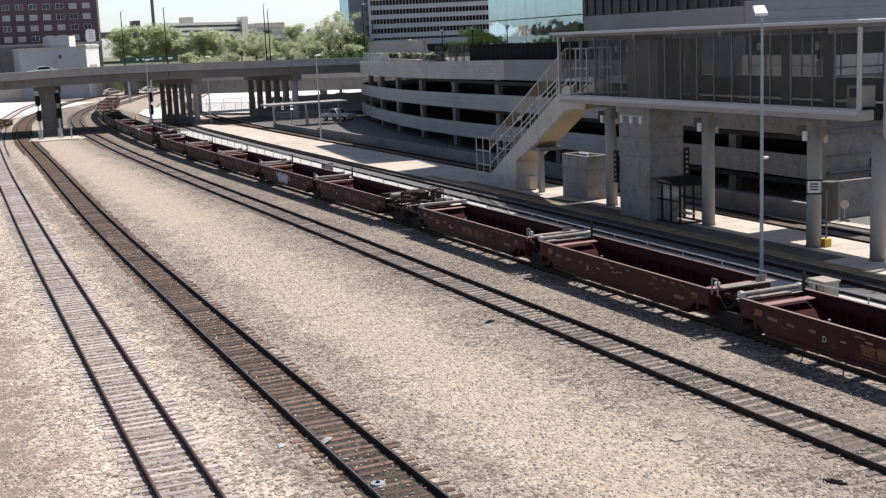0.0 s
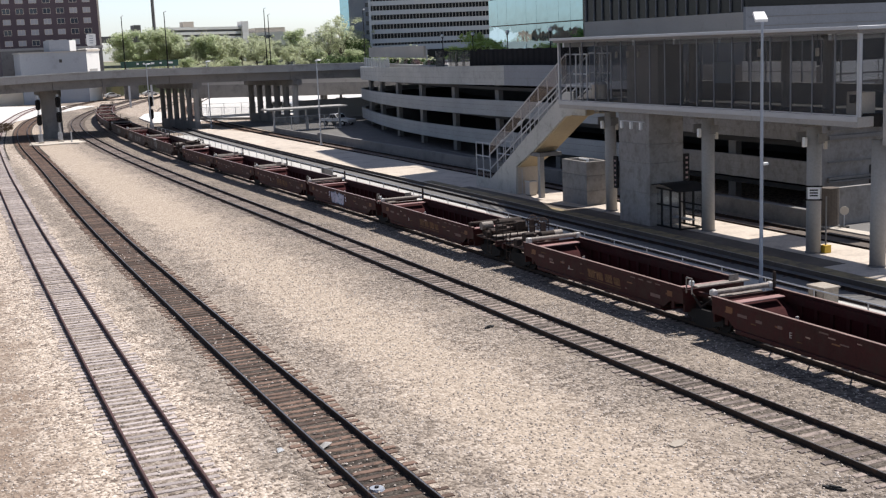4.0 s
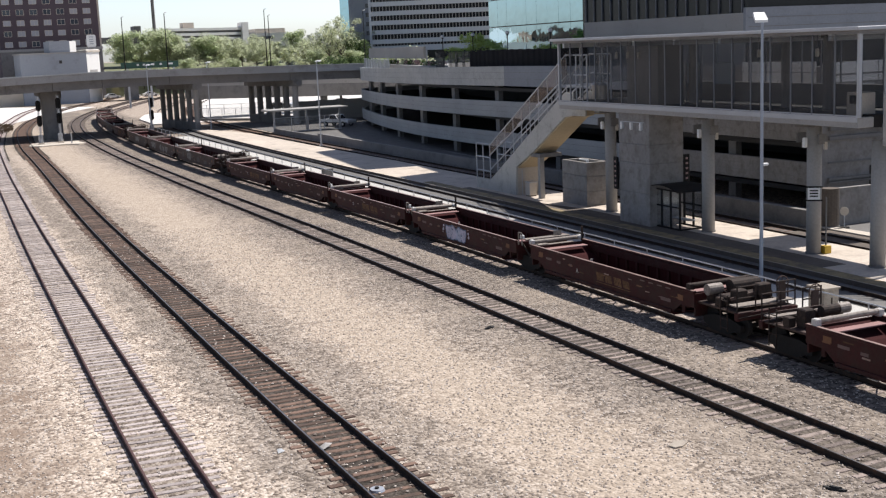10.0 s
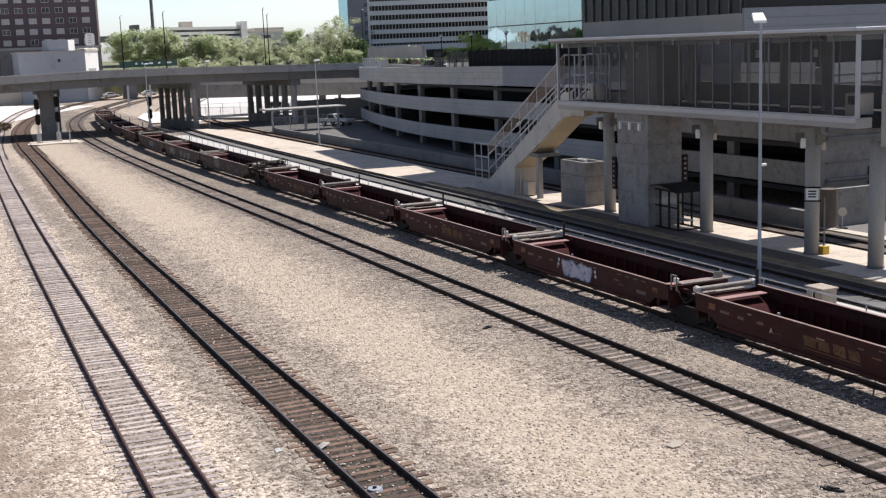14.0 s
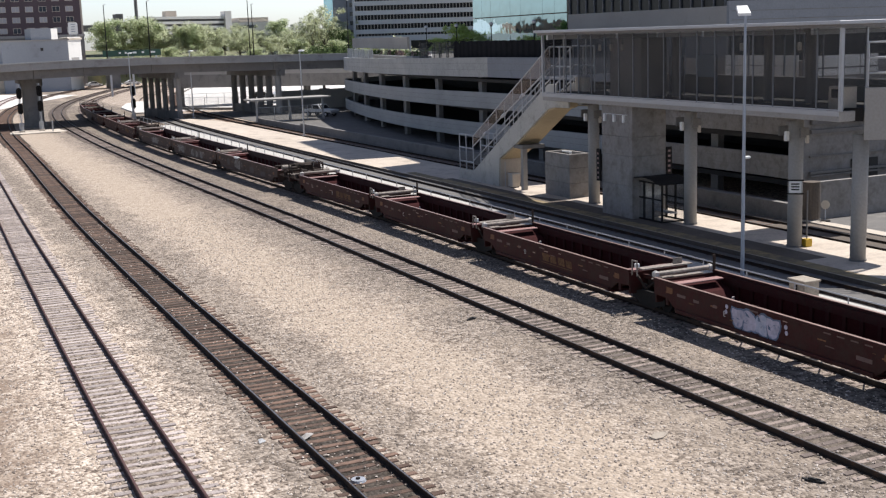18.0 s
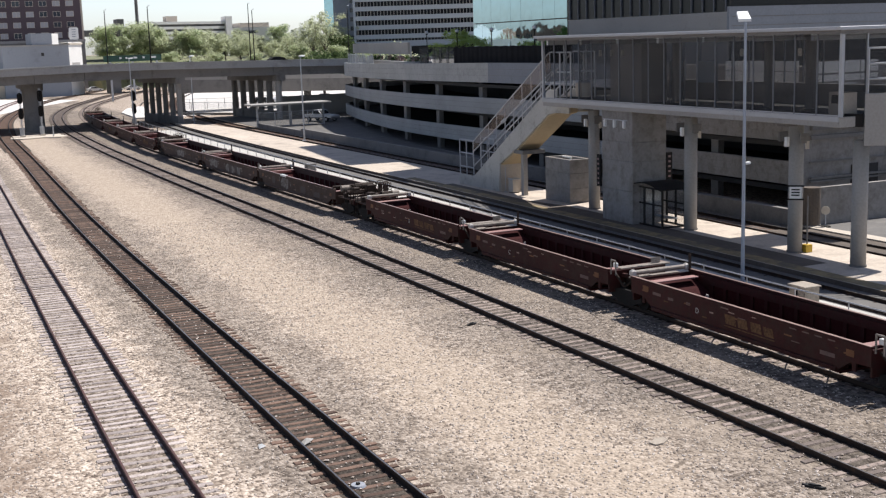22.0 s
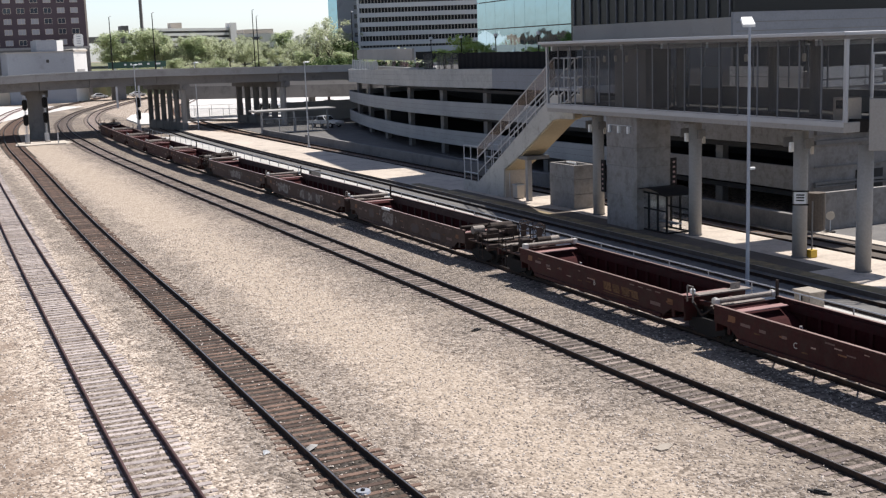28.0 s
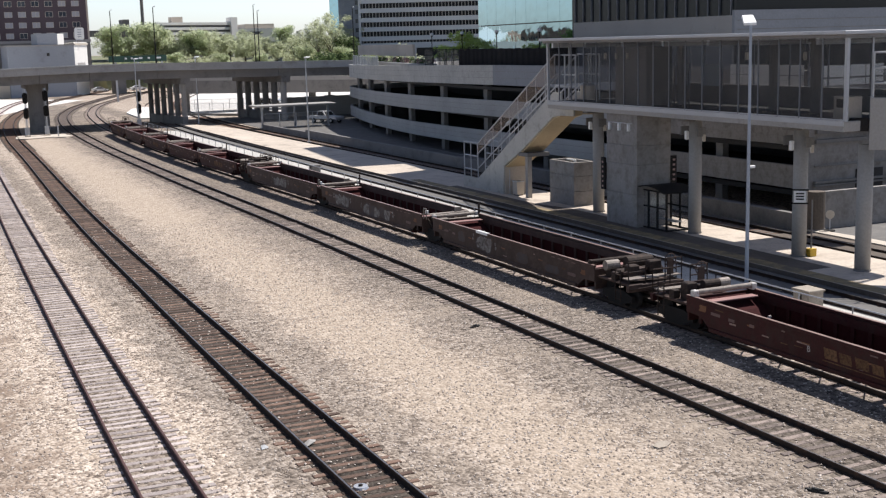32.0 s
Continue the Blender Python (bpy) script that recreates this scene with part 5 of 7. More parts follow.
# ---- well wagons ----
def truck(parent, y, units):
    """A two-axle bogie at y under a wagon."""
    t = part("bogie", Shape().box(-1.1, 1.1, -0.22, 0.22, 0.55, 0.85, 0.03), M_BLACK, parent, "black cast bogie")
    t.location = (0, y, 0)
    for x in (-1.02, 1.02):
        sh = Shape().prism([(-1.15, 0.75), (-1.15, 0.5), (-0.75, 0.42), (-0.35, 0.28), (0.35, 0.28), (0.75, 0.42), (1.15, 0.5), (1.15, 0.75), (0.5, 0.92), (-0.5, 0.92)], "x", x - 0.09, x + 0.09)
        part("side_frame", sh, M_BLACK, t)
    for yy in (-0.87, 0.87):
        w = Shape().bar((-1.05, 0, 0), (1.05, 0, 0), 0.09, 8)
        for x in (-0.75, 0.75):
            w.bar((x - 0.07, 0, 0), (x + 0.07, 0, 0), 0.44, 20)
            w.bar((x - 0.1, 0, 0), (x - 0.07, 0, 0), 0.47, 20)
            for a in range(4):
                w.box(x - 0.085, x + 0.085, 0.2 * math.cos(a * 1.571) - 0.03, 0.2 * math.cos(a * 1.571) + 0.03, 0.2 * math.sin(a * 1.571) - 0.03, 0.2 * math.sin(a * 1.571) + 0.03)
        ws = part("wheelset", w, M_BLACK, t, "worn steel wheelset")
        ws.location = (0, yy, 0.645)
        units.append(ws)


def end_gear(u, y, d, paint):
    """What stands on an articulated end. d: which way is outward; the far end carries the guide tube, the near end the cross walk."""
    part("end_sill", Shape().box(-0.55, 0.55, min(y, y + d * 0.9), max(y, y + d * 0.9), 0.95, 1.35, 0.03), M_GEAR, u)
    for x in (-0.75, 0.75):
        part("end_strut", Shape().beam((x, y - d * 0.1, 1.4), (x * 0.6, y + d * 0.7, 1.3), 0.16, 0.16), paint, u)
    part("hose", Shape().bar((-1.1, y, 1.5), (-0.95, y + d * 0.45, 0.95), 0.05, 6).bar((-0.95, y + d * 0.45, 0.95), (-0.75, y + d * 0.9, 1.3), 0.05, 6), M_GEAR, u)
    if d > 0:
        part("guide_tube", Shape().bar((-1.25, y + 0.12, 1.80), (1.28, y + 0.12, 1.80), 0.105, 12), M_GRATE, u, "pale steel cross tube")
        for x in (-1.32, 1.34):
            part("corner_casting", Shape().box(x - 0.10, x + 0.10, y + 0.0, y + 0.24, 1.66, 1.94, 0.06), M_CAST, u, "white-painted corner casting")
        part("corner_guide", Shape().box(1.40, 1.47, y - 0.1, y + 0.02, 1.62, 2.35), M_GEAR, u)
        part("tread_plate", Shape().box(-1.2, 1.2, y + 0.35, y + 0.62, 1.50, 1.55), M_GRATE, u, "pale worn tread plate")
        part("valve_box", Shape().box(-0.9, -0.3, y + 0.3, y + 0.7, 1.3, 1.62, 0.04), M_GRATE, u)
    else:
        part("cross_walk", Shape().box(-1.15, 1.35, y - 0.52, y - 0.12, 1.74, 1.80, 0.01), M_GRATE, u, "pale grey cross walk plank")
        loop = Shape().bar((-1.36, y - 0.06, 1.5), (-1.36, y - 0.06, 2.12), 0.035, 6).bar((-1.36, y - 0.42, 1.5), (-1.36, y - 0.42, 2.12), 0.035, 6).bar((-1.36, y - 0.06, 2.12), (-1.36, y - 0.42, 2.12), 0.035, 6)
        part("hand_hold", loop, M_GRATE, u, "pale steel hand hold")
        part("bracket_plate", Shape().box(0.5, 0.95, y - 0.34, y - 0.30, 1.8, 2.05), M_GRATE, u)
        part("lamp_bracket", Shape().box(-1.3, -1.15, y - 0.3, y - 0.12, 1.8, 2.0, 0.02), M_WHITE, u)


def coupler_gear(u, y, d, paint):
    """The platform at a car's end: deck, air tanks, brake wheel, railing, ladder, coupler."""
    a = y + d * 0.02
    b = y + d * 2.5
    lo, hi = min(a, b), max(a, b)
    plate = M_RUST
    part("end_platform", Shape().box(-1.3, 1.3, lo, hi, 1.22, 1.32, 0.02), plate, u, "rusty end platform")
    part("draft_sill", Shape().box(-0.35, 0.35, lo, hi, 0.8, 1.22, 0.02), M_GEAR, u)
    part("coupler", Shape().box(-0.16, 0.16, min(b, b + d * 0.42), max(b, b + d * 0.42), 0.8, 1.1, 0.04), M_GEAR, u, "steel coupler head")
    part("end_beam", Shape().box(-1.4, 1.4, b - 0.1, b + 0.1, 1.0, 1.3, 0.02), paint, u)
    part("cross_walk", Shape().box(-1.3, 1.35, min(b - d * 0.55, b - d * 0.05), max(b - d * 0.55, b - d * 0.05), 1.48, 1.53), M_GRATE, u, "pale grey cross walk grating")
    part("guide_tube", Shape().bar((-1.3, y - d * 0.4, 1.86), (1.3, y - d * 0.4, 1.86), 0.11, 12), M_GRATE if d > 0 else M_GEAR, u, "steel cross tube")
    for x in (-1.38, 1.38):
        part("corner_casting", Shape().box(x - 0.11, x + 0.11, y - d * 0.4 - 0.12, y - d * 0.4 + 0.12, 1.68, 1.96, 0.03), M_CAST if d > 0 else M_GEAR, u, "white-painted corner casting")
    if d > 0:
        part("air_tank", Shape().bar((0.0, y + 0.95, 1.78), (1.2, y + 0.95, 1.78), 0.19, 14), M_GEAR, u, "dark air reservoir")
        part("tank_end", Shape().bar((0.75, y + 0.95, 1.78), (1.22, y + 0.95, 1.78), 0.195, 14), M_GRATE, u)
    else:
        part("air_tank", Shape().bar((-1.2, y - 0.45, 1.82), (-0.55, y - 0.45, 1.82), 0.22, 14), M_GRATE, u, "pale air reservoir")
        part("dark_tank", Shape().bar((-0.3, y - 0.7, 1.9), (1.0, y - 0.7, 1.9), 0.26, 14), M_GEAR, u, "dark air reservoir")
        part("brake_gear", Shape().box(-1.1, 1.1, y - 1.5, y - 1.0, 1.32, 1.75, 0.06).box(-0.9, -0.4, y - 1.9, y - 1.5, 1.32, 2.0, 0.05).box(0.2, 0.8, y - 1.8, y - 1.45, 1.6, 2.1, 0.05), M_GEAR, u, "dark brake gear")
    # pipes, levers and small boxes of the brake
    for k, (x, w, h) in enumerate(((-1.15, 0.3, 0.35), (-0.2, 0.35, 0.5), (0.45, 0.3, 0.3), (1.0, 0.25, 0.45))):
        yy = y + d * (1.25 + 0.22 * (k % 3))
        part("brake_box", Shape().box(x - w / 2, x + w / 2, yy - 0.16, yy + 0.16, 1.32, 1.32 + h, 0.03), (M_GEAR, M_RUST)[k % 2], u)
    for k in range(4):
        x = -1.0 + k * 0.62
        part("brake_pipe", Shape().bar((x, y + d * 0.1, 1.62 + 0.08 * (k % 2)), (x + 0.18, y + d * 1.1, 1.5), 0.03, 6).bar((x + 0.18, y + d * 1.1, 1.5), (x + 0.05, y + d * 2.3, 1.42), 0.03, 6), M_GEAR, u)
    part("brake_lever", Shape().beam((-1.2, y + d * 1.9, 1.7), (0.6, y + d * 1.55, 1.78), 0.07, 0.1), M_RUST, u)
    part("uncoupling_rod", Shape().bar((-1.38, b + d * 0.12, 1.12), (0.0, b + d * 0.2, 1.2), 0.022, 6), M_GEAR, u)
    part("control_valve", Shape().box(-1.0, -0.55, y + d * 0.6, y + d * 0.6 + 0.45, 1.32, 2.0, 0.04), M_GEAR, u)
    wheel = Shape()
    for i in range(16):
        p, q = 2 * math.pi * i / 16, 2 * math.pi * (i + 1) / 16
        wheel.bar((0.9 + 0.28 * math.cos(p), b - d * 0.2, 2.15 + 0.28 * math.sin(p)), (0.9 + 0.28 * math.cos(q), b - d * 0.2, 2.15 + 0.28 * math.sin(q)), 0.025, 5)
        if i % 4 == 0:
            wheel.bar((0.9, b - d * 0.2, 2.15), (0.9 + 0.28 * math.cos(p), b - d * 0.2, 2.15 + 0.28 * math.sin(p)), 0.018, 5)
    part("brake_wheel", wheel, M_RUST, u, "rusty brake wheel")
    part("brake_stand", Shape().box(0.75, 1.05, b - d * 0.2 - 0.03, b - d * 0.2 + 0.05, 1.3, 2.2), M_RUST, u)
    for x in (-1.35, -0.5, 0.5, 1.35):
        part("rail_post", Shape().bar((x, b, 1.3), (x, b, 2.3), 0.03, 6), M_GEAR, u)
    for z in (1.85, 2.28):
        for x in (-1.35, 0.5):
            part("end_rail", Shape().bar((x, b, z), (x + 0.85, b, z), 0.028, 6), M_GEAR, u)
    for x in (-1.42, 1.42):
        lad = Shape().box(x - 0.02, x + 0.02, b - d * 0.7 - 0.22, b - d * 0.7 - 0.19, 0.5, 1.9).box(x - 0.02, x + 0.02, b - d * 0.7 + 0.19, b - d * 0.7 + 0.22, 0.5, 1.9)
        for k in range(4):
            lad.box(x - 0.02, x + 0.02, b - d * 0.7 - 0.2, b - d * 0.7 + 0.2, 0.6 + k * 0.35, 0.63 + k * 0.35)
        part("ladder", lad, M_GEAR, u)


def wagon(kind, half, paint, lead, tail, label, z0=0.62, z1=1.68):
    """One well of a car. lead, tail: a coupler end instead of an articulated one at the near or far end."""
    u = thing("well_wagon", label, "well wagon", group="wagons of the train")
    wheels = []
    for x in (-1.45, 1.45):
        s = 1 if x > 0 else -1
        out = [(-half, 1.05), (-half + 0.9, 1.02), (-half + 1.5, z0), (half - 1.5, z0), (half - 0.9, 1.02), (half, 1.05), (half, z1), (-half, z1)]
        w = Shape().prism(out, "x", x - 0.025, x + 0.025)
        wall = part("side_wall", w, paint, u)
        part("top_chord", Shape().box(x - 0.07, x + 0.07, -half, half, z1, z1 + 0.10, 0.012), paint, wall)
        part("worn_edge", Shape().box(x - 0.06, x + 0.06, -half + 0.02, half - 0.02, z1 + 0.101, z1 + 0.107), M_EDGE, wall, "scuffed bright top edge")
        # the near chord's wide inner lip is added to broaden the wagon's shadow
        part("bottom_chord", Shape().box(x - (0.09 if s < 0 else 0.14), x + (0.46 if s < 0 else 0.09), -half + 1.5, half - 1.5, z0 - 0.05, z0 + 0.10, 0.015), paint, wall)
        n = 15
        xi = x - s * 0.03
        rib = Shape().box(min(xi, xi - s * 0.07), max(xi, xi - s * 0.07), -0.09, 0.09, z0 + 0.1, z1).mesh("inner_rib", paint)
        for i in range(n):
            part("inner_rib", rib, paint, wall).location = (0, -half + 0.8 + (2 * half - 1.6) * i / (n - 1), 0)
        part("inner_strip", Shape().box(min(xi, xi - s * 0.085), max(xi, xi - s * 0.085), -half + 0.75, half - 0.75, z1 - 0.34, z1 - 0.01), paint, wall)
        part("lining", Shape().box(min(x - s * 0.027, x - s * 0.034), max(x - s * 0.027, x - s * 0.034), -half + 1.5, half - 1.5, z0 + 0.1, z1), M_WELLIN, wall)
    for i in range(6):
        y = -half + 1.6 + (2 * half - 3.2) * i / 5
        part("floor_beam", Shape().box(-1.42, 1.42, y - 0.2, y + 0.2, z0 - 0.12, z0 - 0.02, 0.02), M_WELLIN, u)
    part("floor_plate", Shape().box(0.35, 1.3, -half + 1.3, half - 1.3, z0 - 0.14, z0 - 0.12), M_WELLIN, u)
    for i in range(5):
        y0 = -half + 1.8 + (2 * half - 3.2) * i / 5
        y1 = y0 + (2 * half - 3.2) / 5 - 0.4
        part("cross_brace", Shape().beam((-1.4, y0, z0 - 0.09), (0.3, y1, z0 - 0.09), 0.05, 0.04).beam((0.3, y0, z0 - 0.09), (-1.4, y1, z0 - 0.09), 0.05, 0.04), M_WELLIN, u)
    # white chip added in place of a glint of sun in the well
    part("inner_bracket", Shape().prism([(half - 2.55, 0.9), (half - 2.44, 0.9), (half - 2.52, 1.16), (half - 2.6, 1.16)], "x", 0.4, 0.5), M_CAST, u, "small white piece standing in for a sun glint")
    for d in (-1, 1):
        y = d * half
        part("bulkhead", Shape().box(-1.42, 1.42, min(y, y - d * 0.08), max(y, y - d * 0.08), 0.7, 1.6), paint, u)
        part("slope_sheet", Shape().add([(-1.4, y - d * 0.1, 1.5), (1.4, y - d * 0.1, 1.5), (1.4, y - d * 1.2, 1.12), (-1.4, y - d * 1.2, 1.12)] +
                                        [(-1.4, y - d * 0.1, 1.44), (1.4, y - d * 0.1, 1.44), (1.4, y - d * 1.2, 1.06), (-1.4, y - d * 1.2, 1.06)],
                                        [(0, 1, 2, 3), (7, 6, 5, 4), (0, 1, 5, 4), (1, 2, 6, 5), (2, 3, 7, 6), (3, 0, 4, 7)]), M_WELLIN, u)
        part("end_sheet", Shape().add([(-1.4, y - d * 1.2, 1.12), (1.4, y - d * 1.2, 1.12), (1.4, y - d * 2.1, 0.55), (-1.4, y - d * 2.1, 0.55), (-1.4, y - d * 1.2, 1.06), (1.4, y - d * 1.2, 1.06), (1.4, y - d * 2.1, 0.49), (-1.4, y - d * 2.1, 0.49)],
                                      [(0, 1, 2, 3), (7, 6, 5, 4), (0, 1, 5, 4), (1, 2, 6, 5), (2, 3, 7, 6), (3, 0, 4, 7)]), M_WELLIN, u)
        part("end_flange", Shape().box(-1.22, 1.22, min(y - d * 0.95, y - d * 0.55), max(y - d * 0.95, y - d * 0.55), 1.5, 1.56, 0.015), M_PINK, u, "pale red cross flange")
        if (d < 0 and lead) or (d > 0 and tail):
            coupler_gear(u, y, d, paint)
            truck(u, y + d * 1.25, wheels)
        else:
            end_gear(u, y, d, paint)
            if d > 0:
                truck(u, y + 0.95, wheels)
    # paint marks on the near side
    def mark(name, y0, y1, a, b, m, label=""):
        part(name, Shape().box(-1.482, -1.476, y0, y1, a, b), m, u, label)
    mark("panel_mark", half - 1.25, half - 0.85, 1.28, 1.48, M_MARK_Y, "orange square mark")
    mark("panel_mark", -half + 0.75, -half + 1.1, 1.2, 1.42, M_MARK_Y, "orange square mark")
    for i, (a, b) in enumerate(((0.35, 0.9), (1.4, 1.75), (2.6, 2.85))):
        mark("stencil_bar", half - 1.2 - b, half - 1.2 - a, 1.22 - 0.03 * (i % 2), 1.33 - 0.03 * (i % 2), M_MARK_G)
    mark("stencil_bar", -half + 1.6, -half + 2.3, 0.98, 1.12, M_MARK_G)
    rg = random.Random(int(half * 100) + lead * 3 + tail * 5)
    for k in range(9):
        y, z, w = rg.uniform(-half + 1.0, half - 1.4), rg.uniform(z0 + 0.25, z1 - 0.1), rg.uniform(0.12, 0.5)
        mark("scuff", y, y + w, z, z + rg.uniform(0.02, 0.06), (M_MARK_G, M_EDGE, M_MARK_F)[k % 3], "scuffed bare patch in the paint")
    for k in range(4):
        y = -half + 1.6 + k * 0.62
        mark("stencil_dash", y, y + 0.34, z1 - 0.1, z1 - 0.05, M_MARK_G)
    for k in range(5):
        y = -half + 1.0 + (2 * half - 2) * k / 4
        mark("reflector", y - 0.2, y + 0.2, z0 + 0.62, z0 + 0.67, M_MARK_Y)
    return u, wheels


MAKES = {
    "short": (6.75, M_MAROON, "maroon steel container well wagon, empty and worn", 0.62, 1.62),
    "long": (8.65, M_RUST, "rusty brown container well wagon with faded spray paint", 0.62, 1.68),
}
# where the far end of each well stands on the line at 9 s, and the letter painted on it
FIRST, PITCH, PITCH_L, SPEED = 94.95, 15.57, 19.9, 3.473
CONSIST = [("short", 0, 0, FIRST - 3 * PITCH, "C"), ("short", 0, 0, FIRST - 2 * PITCH, "D"), ("short", 0, 0, FIRST - PITCH, "E"), ("short", 0, 1, FIRST, "A")]
start = FIRST + 20.1
CONSIST += [("short", int(k == 0), int(k == 4), start + k * PITCH, "AEDCB"[k]) for k in range(5)]
start += 4 * PITCH + 24.5
CONSIST += [("long", int(k == 0), int(k == 2), start + k * PITCH_L, "") for k in range(3)]
start += 2 * PITCH_L + 19.0
CONSIST += [("short", int(k == 0), int(k == 4), start + k * PITCH, "AEDCB"[k]) for k in range(5)]
TRAIN = []


def station(q):
    """From the train's own length to the stations of the plan, which draw together slightly on the far stretch."""
    x = max(q - 90.0, 0.0)
    return min(q, 90.0) + (x - 0.00075 * x * x if x < 80 else 75.2 + 0.88 * (x - 80))


def letter_mesh(text):
    cu = bpy.data.curves.new("letter", "FONT")
    cu.body, cu.size, cu.extrude, cu.align_x = text, 0.30, 0.002, "CENTER"
    ob = bpy.data.objects.new("letter", cu)
    scene.collection.objects.link(ob)
    bpy.context.view_layer.update()
    me = bpy.data.meshes.new_from_object(ob.evaluated_get(bpy.context.evaluated_depsgraph_get()))
    bpy.data.objects.remove(ob)
    me.materials.clear()
    me.materials.append(M_MARK_W)
    return me


LETTERS = {c: letter_mesh(c) for c in "ABCDE"}
built = {}
for make, lead, tail, corner, letter in CONSIST:
    half, paint, label, z0, z1 = MAKES[make]
    key = (make, lead, tail)
    if key not in built:
        built[key] = wagon(make, half, paint, lead, tail, label, z0, z1)[0]
        u = built[key]
    else:
        u = copy_thing(built[key], Matrix())
    TRAIN.append((u, corner - half))
for i, (u, at_y) in enumerate(TRAIN):
    half, letter = MAKES[CONSIST[i][0]][0], CONSIST[i][4]
    late = 2.4 if i == 8 else 0.0
    if letter:
        t = part("painted_letter", LETTERS[letter], M_MARK_W, u, "white painted letter")
        t.matrix_basis = Matrix(((0, 0, -1, -1.481), (-1, 0, 0, half - 4.5 - late), (0, 1, 0, 1.02), (0, 0, 0, 1)))
        if letter in "ABD":
            for k, (w, h) in enumerate(((0.6, 0.36), (0.54, 0.34), (0.58, 0.35), (0.5, 0.32))):
                a = 0.5 - late * 0.6 - k * 0.72
                part("emblem_bar", Shape().prism([(a, 0.98), (a - w, 0.98), (a - w + 0.08, 0.98 + h), (a + 0.08, 0.98 + h)], "x", -1.484, -1.478), M_MARK_F, u)
            part("emblem_line", Shape().box(-1.484, -1.478, -2.2 - late * 0.6, 0.6 - late * 0.6, 0.88, 0.915), M_MARK_F, u)


def spray(u, shapes, label):
    """Flat sprayed shapes with wavering outlines."""
    for name, y0, y1, a, b, m in shapes:
        rg = random.Random(int((y0 * 7 + b * 13) * 100))
        pts = []
        for i in range(14):
            p = 2 * math.pi * i / 14
            k = rg.uniform(0.82, 1.08)
            cy, cz = math.cos(p), math.sin(p)
            e = max(abs(cy), abs(cz)) ** 0.6
            pts.append(((y0 + y1) / 2 + (y1 - y0) / 2 * k * cy / e, (a + b) / 2 + (b - a) / 2 * k * cz / e))
        part(name, Shape().prism(pts, "x", -1.486 - 0.0007 * (rg.random() * 3), -1.4775), m, u, label)


def spray_piece(u, y0, n, w, a, b, fill, line, label):
    """A row of bulging overlapping shapes with darker outlines, inner strokes and a few dots round it."""
    rg = random.Random(n * 17 + int(w * 100))
    for k in range(n):
        c, h = y0 + k * w * 0.86, (b - a) * rg.uniform(0.8, 1.0)
        z = a + (b - a - h) * rg.random()
        out, inn = [], []
        for i in range(16):
            p = 2 * math.pi * i / 16
            q = 1 + 0.16 * math.sin(3 * p + k * 2.1) + rg.uniform(-0.05, 0.05)
            e = max(abs(math.cos(p)), abs(math.sin(p))) ** 0.55
            dy, dz = q * math.cos(p) / e, q * math.sin(p) / e
            out.append((c + dy * w * 0.54, z + h / 2 + dz * h * 0.53))
            inn.append((c + dy * w * 0.45, z + h / 2 + dz * h * 0.44))
        d = 0.0004 * k
        part("spray_outline", Shape().prism(out, "x", -1.4800 - d, -1.4775), line, u)
        part("spray_patch", Shape().prism(inn, "x", -1.4835 - d, -1.4815), fill[k % len(fill)], u, label)
        for i in range(3):
            cy, cz, l = c + rg.uniform(-0.3, 0.25) * w, z + h * rg.uniform(0.25, 0.72), rg.uniform(0.14, 0.3)
            t = rg.uniform(-1.2, 1.2)
            dy, dz = l * math.cos(t), l * math.sin(t)
            part("spray_stroke", Shape().prism([(cy, cz), (cy + dy * 0.5 - dz * 0.25, cz + dz * 0.5), (cy + dy, cz + dz), (cy + dy * 0.55 + 0.05, cz + dz * 0.4 - 0.04)], "x", -1.4875, -1.4855), line, u)
    for y, z in ((y0 - w * 0.95, a + 0.42), (y0 - w * 0.9, a + 0.62), (y0 + w * (n * 0.86 + 0.02), b - 0.12), (y0 + w * (n * 0.86 + 0.08), b - 0.32)):
        part("spray_dot", Shape().bar((-1.484, y, z), (-1.4775, y, z), 0.085, 12), fill[0], u)


# sprayed patches: shapes without words
spray_piece(TRAIN[5][0], -0.45, 4, 0.74, 0.70, 1.54, (M_GRAF_A, M_GRAF_C, M_GRAF_A), M_GRAF_B, "lilac and white spray-paint patch with blue outlines")
spray_piece(TRAIN[9][0], 1.75, 2, 0.95, 0.72, 1.62, (M_GRAF_G,), M_GRAF_D, "scraped grey spray-paint patch")
spray(TRAIN[9][0], [("scrape", -2.6, -1.4, 0.8, 1.35, M_GRAF_D), ("scrape", 4.4, 5.3, 0.9, 1.5, M_GRAF_D), ("scrape", -5.6, -4.2, 0.8, 1.2, M_GRAF_D)], "dark worn patch of paint")
part("pale_patch", Shape().box(-1.53, -1.36, 1.7, 3.0, 1.67, 1.81), M_WHITE, TRAIN[9][0], "bare pale patch on the top edge")
spray_piece(TRAIN[10][0], 3.6, 4, 0.72, 0.78, 1.56, (M_GRAF_G,), M_GRAF_D, "grey sprayed shapes without words")
spray_piece(TRAIN[10][0], -3.4, 5, 1.0, 0.72, 1.45, (M_GRAF_G, M_GRAF_D), M_GRAF_D, "large faded grey spray patch")
spray_piece(TRAIN[11][0], -1.4, 4, 0.9, 0.78, 1.5, (M_GRAF_G,), M_GRAF_D, "grey sprayed shapes without words")


